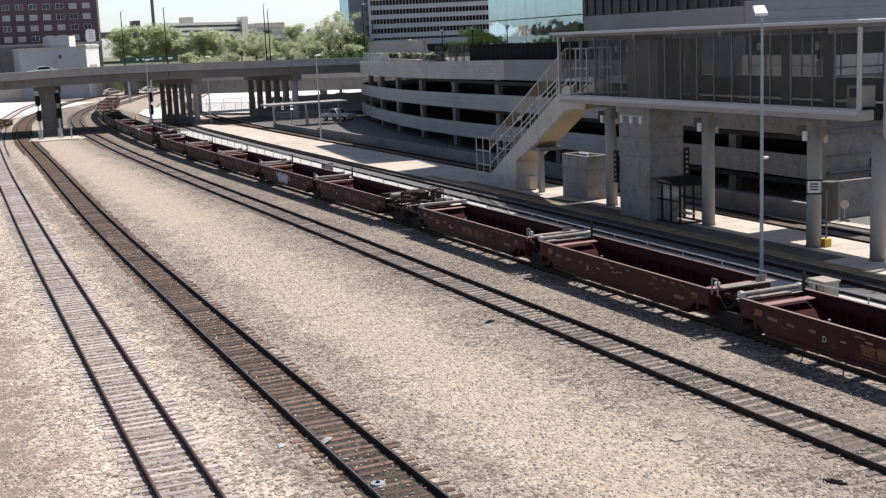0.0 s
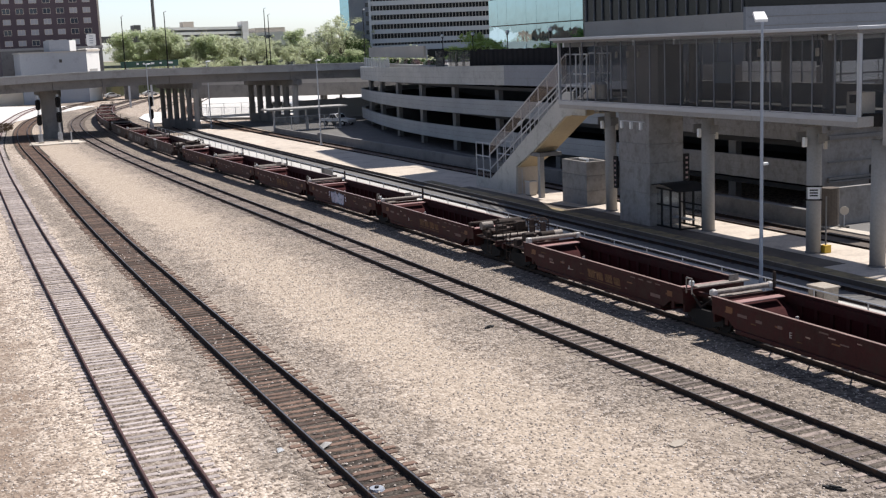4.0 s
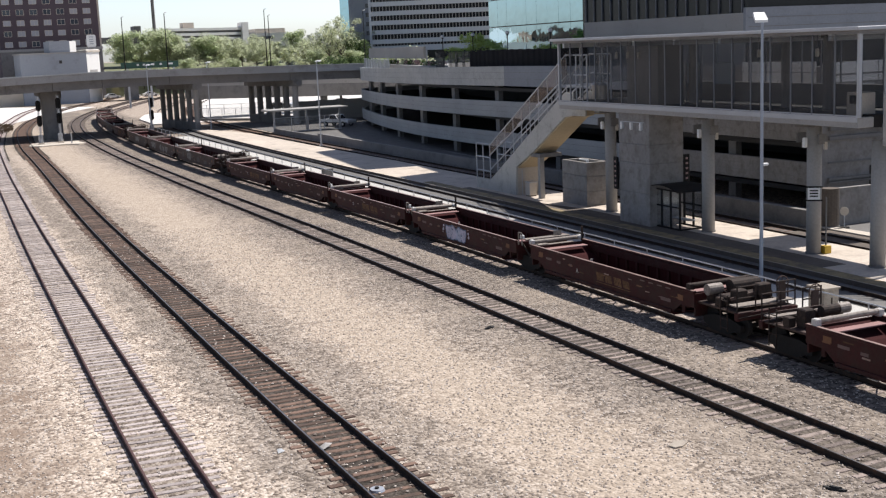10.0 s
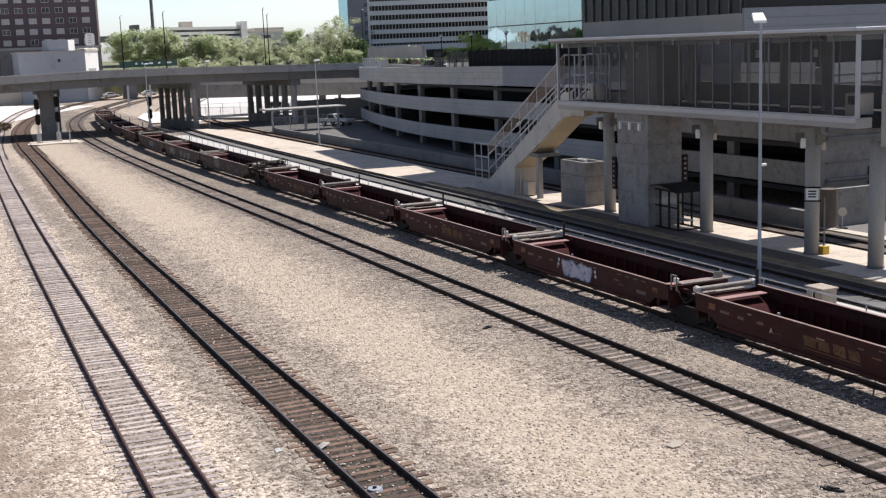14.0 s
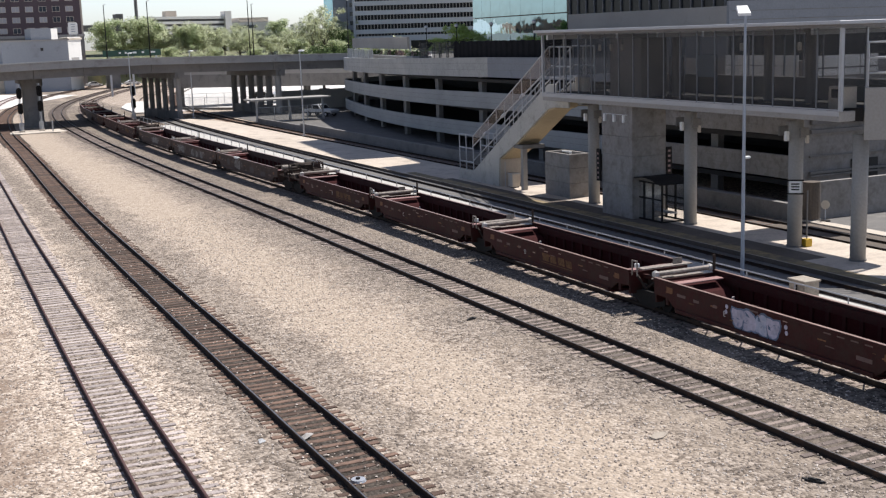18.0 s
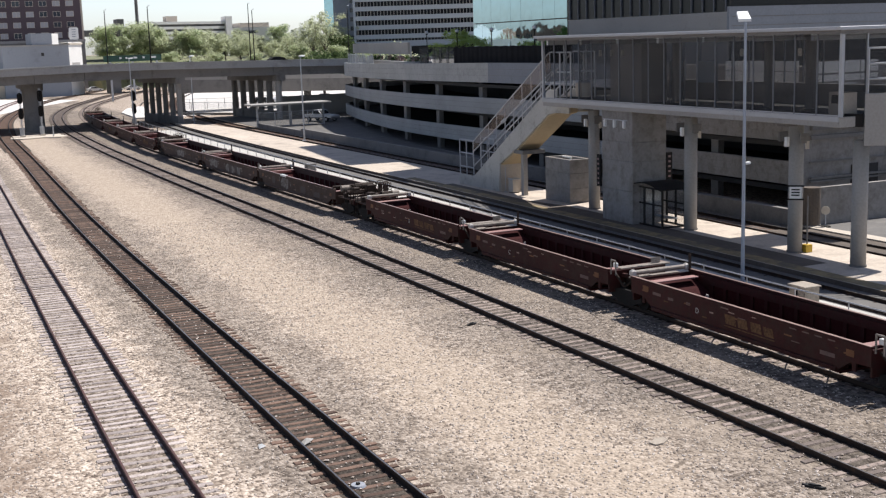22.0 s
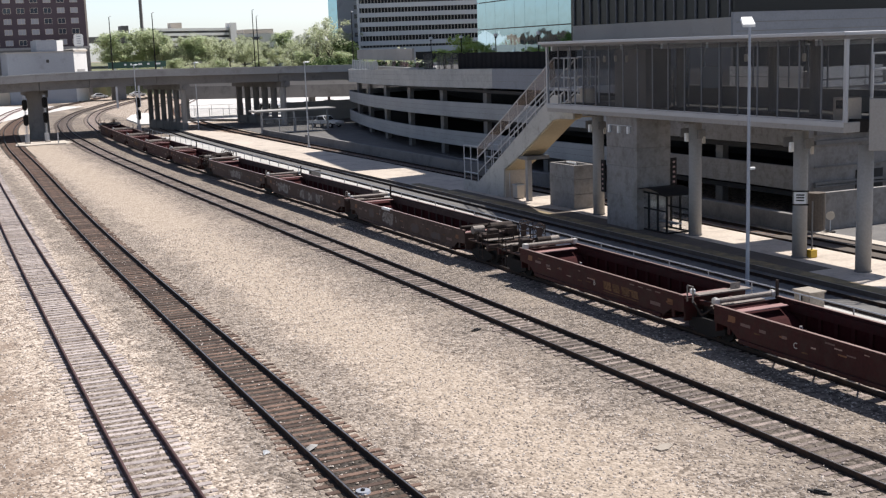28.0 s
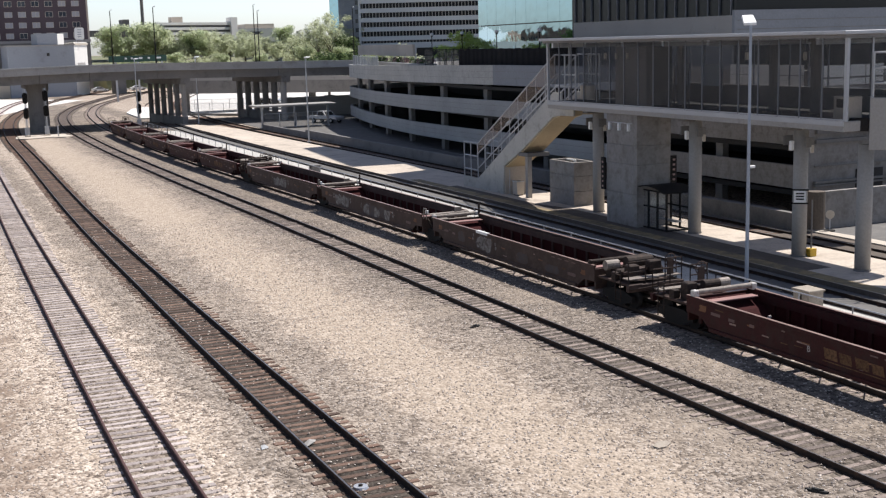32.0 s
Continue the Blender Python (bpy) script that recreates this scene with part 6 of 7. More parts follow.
# ---- buildings and trees behind ----
def grid_front(b, o, ax, n_w, n_h, w0, w_pitch, w, h0, h_pitch, h, pane, frame_mat, depth=0.25, bars=1):
    """Windows on a wall: o is its lower corner, ax the way along it. Each window is a frame with panes, set into the front."""
    ax = Vector((*ax, 0)).normalized()
    nrm = Vector((ax.y, -ax.x, 0))
    rz = math.degrees(math.atan2(ax.y, ax.x))
    fr, pn = Shape(), Shape()
    t = 0.09
    fr.box(0, w, -0.02, 0.10, 0, t).box(0, w, -0.02, 0.10, h - t, h).box(0, t, -0.02, 0.10, t, h - t).box(w - t, w, -0.02, 0.10, t, h - t)
    for i in range(bars):
        x = w * (i + 1) / (bars + 1)
        fr.box(x - 0.04, x + 0.04, -0.01, 0.08, t, h - t)
    pn.box(t, w - t, 0.03, 0.06, t, h - t)
    fm = fr.mesh("window_frame", frame_mat)
    pms = [pn.mesh("pane", p) for p in pane]
    rnd = random.Random(n_w * 31 + n_h)
    for j in range(n_h):
        for i in range(n_w):
            p = Vector(o) + ax * (w0 + i * w_pitch) + nrm * 0.1 + Vector((0, 0, h0 + j * h_pitch))
            f = part("window", fm, frame_mat, b)
            f.matrix_basis = pose(*p, 0, 0, rz)
            part("pane", pms[rnd.randrange(len(pms))], pane[0], f)


# dark brick block with pale windows
hotel = thing("brick_tower", "dark red-brown brick tower with rows of pale windows", "tower", kind="structure")
part("wall", Shape().box(23.4, 50.6, 360, 385, 0, 62), M_BRICK, hotel)
part("cornice", Shape().box(23.1, 51.3, 359.6, 360, 14.2, 14.9), M_CONC, hotel, "pale stone cornice")
part("pale_corner", Shape().box(50.6, 51.2, 360.5, 385, 0, 62), M_CONC_W, hotel, "pale corner strip")
part("stone_base", Shape().box(23.4, 51.1, 359.8, 360, 0, 14.2), M_CONC_D, hotel)
grid_front(hotel, (24.2, 360, 15.6), (1, 0), 7, 7, 0.55, 3.64, 2.1, -0.15, 2.95, 1.55, [M_PANE_L, M_PANE, M_PANE_L], M_CONC_W)
grid_front(hotel, (24.2, 359.8, 7.0), (1, 0), 2, 1, 2.6, 3.75, 2.2, 0.4, 3, 4.2, [M_PANE, M_DKGLASS], M_CONC)

hall = thing("grey_hall", "windowless grey rendered hall with a white end block", "building", kind="structure")
part("main_wall", Shape().box(26.0, 42.6, 330, 352, 0, 13.2), M_GREYWALL, hall)
part("upper_block", Shape().box(33.5, 38.6, 330.2, 345, 13.2, 16.4), M_GREYWALL, hall)
# sunlit side of the grey block: the light is put into a white colour
part("lit_flank", Shape().prism([(38.61, 330.2), (40.6, 333.5), (40.6, 345), (38.61, 345)], "z", 13.2, 16.3), M_WHITEWALL, hall)
part("ledge", Shape().box(25.7, 42.9, 329.7, 352.3, 13.2, 13.5), M_CONC, hall)
part("white_block", Shape().prism([(42.61, 330.3), (46.9, 337.3), (46.9, 350), (42.61, 350)], "z", 0, 14.0), M_WHITEWALL, hall, "white end block")
part("white_cornice", Shape().prism([(42.61, 329.8), (47.2, 337.2), (47.2, 350.3), (42.61, 350.3)], "z", 13.3, 13.75), M_CONC_W, hall)
part("recess", Shape().prism([(43.5, 331.65), (45.9, 335.55), (45.95, 335.5), (43.55, 331.6)], "z", 6.2, 8.6), M_CONC, hall)
part("vent", Shape().box(35.6, 36.3, 329.9, 330.0, 10.6, 11.4), M_DARK, hall)
part("low_wall", Shape().box(8, 26.0, 332, 340, 0, 7.0), M_CONC_W, hall)
board = thing("rooftop_sign", "small white rooftop sign board", "sign", (44.6, 333, 14.0))
part("board", Shape().box(-1.2, 1.2, -0.15, 0.15, 0.6, 3.8, 0.3), M_WHITE, board)
for z in (1.3, 1.9, 2.5, 3.1):
    part("text_bar", Shape().box(-0.5, 0.5, -0.165, -0.155, z, z + 0.2), M_GREYWALL, board)
for x in (-0.8, 0.8):
    part("leg", Shape().box(x - 0.06, x + 0.06, -0.06, 0.06, 0, 0.7), M_STEEL, board)

# white office tower with window strips
office = thing("office_tower", "white office tower with long strips of dark windows", "tower", kind="structure")
ang = math.atan2(-0.4, 0.917)
office.matrix_basis = pose(156.2, 417.2, 0, 0, 0, math.degrees(ang))
part("core", Shape().box(0, 60, 0.5, 26, 0, 80), M_DKGLASS, office, "dark glass")
for k in range(16):
    z = 13.4 + k * 3.38
    part("spandrel", Shape().box(-0.4, 60.4, -0.2, 26.4, z - 1.05, z + 0.55), M_OFFICE, office, "white spandrel band")
part("base_band", Shape().box(-0.4, 60.4, -0.2, 26.4, 9.5, 11.5), M_OFFICE, office)
fins = Shape().box(-0.11, 0.11, -0.1, 0.45, 11.5, 64).mesh("fin", M_CONC)
for i in range(50):
    f = part("fin", fins, M_CONC, office)
    f.location = (0.3 + i * 1.21, 0.0, 0)
part("corner_pier", Shape().box(-1.3, -0.4, -0.2, 26.4, 0, 80), M_OFFICE, office)

slab = thing("grey_slab_tower", "blue-grey tower with narrow dark windows", "tower", kind="structure")
slab.matrix_basis = pose(152.3, 431.6, 0, 0, 0, math.degrees(ang))
part("wall", Shape().box(0, 8.6, 0, 20, 0, 66), M_GREYWALL, slab)
part("glass_edge", Shape().box(-3.4, -0.003, 1.0, 20, 0, 70), M_MIRROR, slab, "strip of blue mirror glass")
grid_front(slab, (0, 0, 0), (1, 0), 1, 14, 6.2, 3, 1.5, 9.0, 3.38, 1.6, [M_PANE], M_CONC_D)

# mirror-glass tower behind the garage terrace
mir = thing("mirror_tower", "tall tower faced with blue-green mirror glass", "tower", kind="structure")
mir.matrix_basis = pose(61.5, 96.7, 0, 0, 0, math.degrees(math.atan2(0.994, 0.11)))
# heights out of view are set for the shade thrown on the platform
part("core", Shape().box(15.1, 38.3, -24, -0.3, 8.4, 42.5), M_DKGLASS, mir)
part("lower_wing", Shape().box(0, 15.09, -24, -0.3, 8.4, 33.5), M_DKGLASS, mir)
# unseen block, added to bound the sun patch on the platform
part("upper_wing", Shape().box(0, 6.8, -24, -0.3, 33.5, 41), M_DKGLASS, mir)
part("floor_band", Shape().box(0, 38.3, -0.3, -0.04, 8.4, 10.3), M_CONC_D, mir)
for j, (z0, z1) in enumerate(((10.35, 13.25), (13.37, 16.45), (16.57, 19.8), (19.9, 23.2))):
    for i in range(9):
        a, b = 10.1 + i * 3.13, 10.1 + (i + 1) * 3.13 - 0.03
        part("pane", Shape().box(a, min(b, 38.3), -0.3, -0.02 + 0.004 * ((i * 7 + j * 3) % 3), z0, z1), M_MIRROR, mir)
part("upper_face", Shape().box(15.1, 38.3, -0.3, -0.02, 23.3, 42.5), M_MIRROR, mir)
part("wing_face", Shape().box(0, 15.08, -0.3, -0.02, 23.3, 33.5), M_MIRROR, mir)
part("dark_return", Shape().box(0, 10.05, -0.3, 0.0, 10.3, 23.2), M_DKGLASS, mir, "dark glass return")

# dark-windowed building over the garage
up = thing("upper_building", "dark-windowed concrete building rising over the garage", "building", kind="structure")
part("body", Shape().box(60.3, 100, 77.8, 102.4, 8.4, 17.9), M_DKGLASS, up)
# unseen upper storeys, set back and sized for the shade they throw
part("upper_body", Shape().box(60.3, 100, 83.7, 102.4, 17.9, 36.8), M_DKGLASS, up)
part("spandrel", Shape().box(60.0, 60.3, 77.6, 102.0, 11.2, 13.03), M_CONC, up, "plain grey concrete band")
part("plinth", Shape().box(60.1, 60.3, 77.7, 102.0, 8.4, 11.2), M_CONC_D, up)
for i in range(17):
    y = 78 + i * 1.5
    part("mullion", Shape().box(60.15, 60.3, y - 0.04, y + 0.04, 13.05, 16.5), M_POST, up)
for k in range(6):
    part("upper_spandrel", Shape().box(60.0, 60.3, 77.6 if k == 0 else 83.5, 102.0, 16.5 + k * 3.5, 17.9 + k * 3.5), M_GREYWALL, up)
part("end_band", Shape().box(60.0, 101, 77.3, 77.6, 11.2, 13.42), M_GARAGE_B, up, "pale concrete band with fine joints")
for z in (11.9, 12.6):
    part("band_joint", Shape().box(60.3, 101, 77.28, 77.3, z, z + 0.05), M_CONC_D, up)
part("end_glass", Shape().box(60.3, 101, 77.5, 77.8, 13.45, 17.8), M_DKGLASS, up)
part("roof_slab", Shape().box(60.0, 101, 83.4, 102.6, 36.8, 37.0), M_CONC, up)
part("step_roof", Shape().box(60.0, 101, 77.3, 83.4, 17.92, 18.1), M_CONC, up)

# distant parking deck on the hill, dome and mast
deck = thing("distant_parking_deck", "distant pale concrete parking deck on the hill", "parking garage", kind="structure")
deck.matrix_basis = pose(-1.7, 0, 0)
# concrete bands painted white: the sun on them is in the colour
for k in range(4):
    z = 14.6 + k * 1.75
    part("deck_band", Shape().prism([(86, 431), (116, 449), (119, 449), (119, 470), (86, 470)], "z", z, z + 0.95), M_WHITEWALL, deck)
part("core", Shape().prism([(86.5, 432.2), (115.5, 449.8), (118, 450), (118, 469), (86.5, 469)], "z", 0, 20.4), M_CONC_D, deck)
part("stair_tower", Shape().prism([(117.0, 447.5), (119.8, 449.2), (119.8, 455), (117.0, 455)], "z", 0, 22.6), M_WHITEWALL, deck)
part("roof_hut", Shape().box(94.5, 98.5, 446, 452, 20.4, 23.0), M_CONC_W, deck)
part("left_tower", Shape().box(75.5, 77.8, 438, 446, 0, 22.2), M_CONC_D, deck)
part("ramp", Shape().prism([(62, 440), (86, 440), (86, 460), (62, 460)], "z", 16.6, 18.6), M_CONC_D, deck)
hallf = thing("distant_white_hall", "distant low white building with a dark window strip", "building", kind="structure")
part("wall", Shape().box(119, 140, 470, 490, 0, 18.6), M_WHITEWALL, hallf)
part("window_strip", Shape().box(120, 133, 469.7, 470, 16.2, 17.4), M_PANE, hallf)
part("roof_block", Shape().box(127, 139, 472, 488, 18.6, 20.4), M_CONC_W, hallf)
mast = thing("chimney_mast", "tall dark mast behind the trees", "mast", (81.2, 440, 0))
part("shaft", Shape().bar((0, 0, 0), (0, 0, 70), 0.65, 10, 0.5), M_CONC_D, mast)
part("foot", Shape().box(-1, 1, -1, 1, 0, 1), M_CONC, mast)
sg = thing("road_sign_gantry", "long dark green gantry board beside the bridge road", "sign", (0, 0, 0))
part("board", Shape().box(43.5, 56.5, 279.8, 280.2, 8.9, 10.3), M_SIGN, sg)
for x in (45, 50, 55.5):
    part("leg", Shape().box(x - 0.2, x + 0.2, 280.2, 280.6, 0, 10), M_STEEL, sg)
for i, x in enumerate((47.0, 48.4, 50.2, 52.2, 54.0)):
    part("text_bar", Shape().box(x, x + (0.5, 0.4, 0.8, 0.5, 1.2)[i], 279.77, 279.79, 9.5, 9.9), M_WHITE, sg)


# ---- trees ----
def tree_mesh(seed, h, r, leaf_n, leaf, bare=0.0):
    rnd = random.Random(seed)
    wood, crown = Shape(), Shape()
    wood.bar((0, 0, 0), (0.1, 0.05, h * 0.4), 0.28, 8, 0.19)
    tips = []
    for i in range(9):
        a, z = rnd.uniform(0, 6.28), h * rnd.uniform(0.3, 0.62)
        d = r * rnd.uniform(0.35, 0.9)
        p = Vector((math.cos(a) * d, math.sin(a) * d, z + h * rnd.uniform(0.1, 0.36)))
        wood.bar((0.1 * z / h, 0, z * 0.62), p, 0.10, 5, 0.03)
        tips.append(p)
    tips += [Vector((rnd.gauss(0, r * 0.4), rnd.gauss(0, r * 0.4), h * rnd.uniform(0.4, 0.97))) for _ in range(34)]
    for p in tips:
        c = r * rnd.uniform(0.16, 0.42)
        for _ in range(leaf_n // len(tips)):
            d = Vector((rnd.gauss(0, 1), rnd.gauss(0, 1), rnd.gauss(0, 1)))
            d = d.normalized() * c * rnd.uniform(0.15, 1.25)
            d.z *= 0.75
            q = Euler((rnd.uniform(-1.1, 1.1), rnd.uniform(-1.1, 1.1), rnd.uniform(0, 6))).to_matrix()
            k = leaf * rnd.uniform(0.6, 1.3)
            crown.add([p + d + q @ Vector(e) * k for e in ((-1, 0, 0), (0, -0.6, 0.15), (1, 0, 0), (0, 0.6, 0.15))], [(0, 1, 2, 3)])
    return wood.mesh("trunk", M_BARK), crown


rnd = random.Random(5)
KINDS = []
for i, (h, r, n, lf, m, what) in enumerate(((13, 5.2, 8400, 0.25, M_LEAF[0], "leafy green tree with an uneven crown"), (11, 4.6, 7000, 0.22, M_LEAF[1], "olive spring tree with a thin crown"),
                                           (12, 4.4, 3800, 0.19, M_LEAF[1], "half-bare spring tree with thin foliage"), (9, 4.2, 2200, 0.24, M_LEAF[2], "bright yellow-green young tree"),
                                           (8, 4.6, 4200, 0.22, M_LEAF[3], "dark green dense tree"))):
    wood, crown = tree_mesh(i + 3, h, r, n, lf)
    KINDS.append((wood, crown.mesh("crown", m), m, what))


def tree(k, x, y, z=0.0, scale=1.0, rz=0.0):
    wood, crown, m, what = KINDS[k]
    t = thing("tree", what, "tree", (x, y, z), rz, group="trees behind the bridge")
    t.scale = (scale, scale, scale)
    part("trunk", wood, M_BARK, t)
    part("crown", crown, m, t)
    return t


# bank behind the far overpass
M_GRASS = mat("rough_grass", (0.17, 0.175, 0.10), 0.95, 0, 0.3, 0.1, 2, 0.4)
solid("ground_bank", Shape().prism([(364, 0), (372, 5.2), (480, 9), (620, 9), (620, -1), (364, -1)], "x", 56, 300), M_GRASS, "rough green bank behind the far overpass", "bank")
for i in range(20):
    x = 62 + i * 3.9
    tree((0, 1, 0, 0, 1, 1, 0, 1, 2, 1, 1, 2, 2, 1, 2, 1, 2, 1, 2, 1)[i], x + rnd.uniform(-1.5, 1.5), 376 + rnd.uniform(0, 16), 5.0, rnd.uniform(0.8, 1.0) * (1.12 if i in (1, 2, 3) else 0.82 if i > 12 else 0.98 if i > 9 else 1.1), rnd.uniform(0, 360))
for i in range(16):
    tree((1, 2, 1, 0, 4, 2, 1)[i % 7], 66 + i * 5.6, 408 + rnd.uniform(-8, 14), 6.0, rnd.uniform(0.8, 1.0), rnd.uniform(0, 360))
for i in range(34):
    tree((1, 2, 0, 1, 4)[i % 5], 58 + i * 2.7 + rnd.uniform(-1, 1), 367 + rnd.uniform(-1, 2), 1.2 + rnd.uniform(0, 1), rnd.uniform(0.5, 0.68), rnd.uniform(0, 360))
for x, y, z, k, s in ((124, 372, 5, 2, 1.15), (129.5, 376, 5, 2, 1.4), (134, 372, 5, 4, 1.1), (84, 246, 0, 4, 1.2), (91, 249, 0, 4, 1.15), (97, 252, 0, 3, 0.95), (102, 250, 0, 1, 0.95)):
    tree(k, x, y, z, s, rnd.uniform(0, 360))
for x, y, s in ((57.5, 121.5, 0.46), (58.3, 118.5, 0.36), (57.6, 105.5, 0.3), (58.2, 128.5, 0.3)):
    tree(3, x, y, 8.4, s, x * 50)


# ---- pickup truck, shelter and walls beside the garage ----
def pickup(x, y, rz):
    c = thing("pickup_truck", "white pickup truck parked beside the garage", "pickup truck", (x, y, 0.05), rz)
    body = [(-2.7, 0.5), (2.7, 0.5), (2.75, 0.95), (1.15, 1.05), (0.75, 1.1), (0.2, 1.72), (-0.95, 1.75), (-1.05, 1.1), (-2.72, 1.08)]
    part("body", Shape().prism([(a, b) for a, b in body], "y", -0.95, 0.95), M_CAR, c)
    part("side_window", Shape().prism([(0.6, 1.14), (0.18, 1.64), (-0.85, 1.66), (-0.92, 1.14)], "y", -0.962, -0.952), M_DKGLASS, c)
    part("far_window", Shape().prism([(0.6, 1.14), (0.18, 1.64), (-0.85, 1.66), (-0.92, 1.14)], "y", 0.952, 0.962), M_DKGLASS, c)
    for b in (-0.953, 0.953):
        part("door_seam", Shape().box(-0.3, -0.27, b - 0.006, b + 0.006, 0.6, 1.12), M_BLACK, c)
        part("sill_trim", Shape().box(-2.65, 2.65, b - 0.01, b + 0.01, 0.5, 0.62), M_BLACK, c)
    part("windscreen", Shape().add([(0.79, -0.85, 1.14), (0.79, 0.85, 1.14), (0.26, 0.8, 1.68), (0.26, -0.8, 1.68)], [(0, 1, 2, 3)]), M_DKGLASS, c)
    part("bed_well", Shape().box(-2.6, -1.2, -0.8, 0.8, 1.081, 1.09), M_BLACK, c)
    part("bumper", Shape().box(2.72, 2.85, -0.9, 0.9, 0.45, 0.7, 0.03), M_STEEL, c)
    for a in (-1.75, 1.75):
        for b in (-0.9, 0.9):
            w = part("wheel", Shape().bar((a, b - 0.12, 0.37), (a, b + 0.12, 0.37), 0.37, 18), M_RUBBER, c)
            part("rim", Shape().bar((a, b - 0.13, 0.37), (a, b + 0.13, 0.37), 0.2, 12), M_STEEL, w)
    return c


pickup(57.9, 171.4, 298)
can = thing("platform_canopy", "flat pale canopy on thin posts over the platform", "canopy", (0, 0, 0.25))
part("roof", Shape().box(45.2, 57.0, 164.2, 168.2, 2.85, 3.1, 0.03), M_CONC, can)
for x in (46.2, 51, 56):
    part("post", Shape().box(x - 0.12, x + 0.12, 165.0, 165.25, 0, 2.85), M_STEEL, can)
lotf = thing("chain_link_fence", "tall chain-link fence with steel posts beside the parked pickup", "fence", (46.2, 164.75, 0.05))
for i in range(5):
    part("post", Shape().bar((i * 2.45, 0, 0), (i * 2.45, 0, 2.15), 0.05, 6), M_STEEL, lotf)
for z in (0.12, 2.12):
    part("rail", Shape().bar((0, 0, z), (9.8, 0, z), 0.035, 6), M_STEEL, lotf)
part("wire_net", Shape().box(0, 9.8, -0.004, 0.004, 0.12, 2.1), M_NET_G, lotf)
solid("wall_retaining", Shape().box(57, 84, 190.2, 190.6, -0.1, 3.2), M_CONC, "grey concrete retaining wall under the bridge", "wall")
# ramp wall darkened: garage shade is part of its colour
solid("wall_ramp", Shape().prism([(46.05, 164.4), (46.4, 146.05), (46.72, 146.05), (46.37, 164.4)], "z", -0.1, 0.75), M_CONC_D, "low concrete ramp wall", "wall")
def car(name, label, paint, at, rz, group=""):
    c = thing(name, label, "car", at, rz, group)
    part("body", Shape().prism([(-2.2, 0.32), (2.2, 0.32), (2.28, 0.72), (1.35, 0.86), (-1.7, 0.95), (-2.25, 0.9)], "y", -0.88, 0.88), paint, c)
    part("cabin", Shape().prism([(1.3, 0.86), (0.55, 1.36), (0.1, 1.42), (-0.9, 1.4), (-1.75, 0.95)], "y", -0.78, 0.78), paint, c)
    for b in (-0.79, 0.79):
        part("side_window", Shape().prism([(1.0, 0.92), (0.5, 1.29), (-0.85, 1.33), (-1.35, 0.98)], "y", b - 0.008, b + 0.008), M_DKGLASS, c)
    part("windscreen", Shape().add([(1.24, -0.7, 0.92), (1.24, 0.7, 0.92), (0.6, 0.66, 1.34), (0.6, -0.66, 1.34)], [(0, 1, 2, 3)]), M_DKGLASS, c)
    for a in (-1.4, 1.4):
        for b in (-0.8, 0.8):
            w = part("wheel", Shape().bar((a, b - 0.1, 0.33), (a, b + 0.1, 0.33), 0.33, 14), M_RUBBER, c)
            part("rim", Shape().bar((a, b - 0.11, 0.33), (a, b + 0.11, 0.33), 0.18, 10), M_STEEL, w)
    return c


for i in range(6):
    x, y = 66 + i * 4.6, 232 + (i % 2)
    car("parked_car", ("dark car", "white car", "grey car")[i % 3] + " parked on the far lot", (M_BLACK, M_CAR, M_GREYWALL)[i % 3], (x, y, 0.05), 8, "cars on the far lot")
for i in range(4):
    car("parked_car", "white car parked beyond the far overpass", M_CAR, (46.5 + i * 5.4, 352 + (i % 2) * 2, 0.0), 4, "cars beyond the overpass")
# cars that cross the road bridge
CAR_LEFT = car("road_car", "white car driving over the bridge", M_CAR, (18.5, 196, 8.5), 180)
CAR_RIGHT = car("road_car", "dark car driving over the bridge", M_BLACK, (-215, 185.2, 8.2), 0)

# kerb and wire fence of the far lot
solid("wall_lot_kerb", Shape().prism([(44.6, 210.6), (52.4, 200.9), (60, 200.9), (60, 201.2), (52.5, 201.2), (44.8, 210.8)], "z", -0.1, 0.4), M_CONC_D, "low dark kerb along the far lot", "kerb")
lot_fence = thing("lot_fence", "wire fence with thin pale posts round the far lot", "fence")
for pts in (((45.2, 212.5), (52.6, 203.2), (60, 203.0)), ((47.0, 226), (56, 222), (70, 224))):
    run = []
    for (xa, ya), (xb, yb) in zip(pts, pts[1:]):
        k = int(math.dist((xa, ya), (xb, yb)) / 2.6)
        run += [(xa + (xb - xa) * i / k, ya + (yb - ya) * i / k) for i in range(k)]
    for (xa, ya), (xb, yb) in zip(run, run[1:]):
        part("post", Shape().bar((xa, ya, 0), (xa, ya, 2.1), 0.045, 6), M_STEEL, lot_fence)
        part("top_rail", Shape().bar((xa, ya, 2.08), (xb, yb, 2.08), 0.035, 6), M_STEEL, lot_fence)
        part("wire_net", Shape().add([(xa, ya, 0.05), (xb, yb, 0.05), (xb, yb, 2.06), (xa, ya, 2.06)], [(0, 1, 2, 3)]), M_NET_G, lot_fence)
solid("pavement_far_platform", Shape().prism([(36.6, 206), (39.0, 204.5), (42.6, 226), (46.0, 243), (44.4, 246), (41.0, 240), (37.6, 226)], "z", -0.1, 0.2), M_LOT, "pale sunlit strip of paving between the curving tracks", "platform")

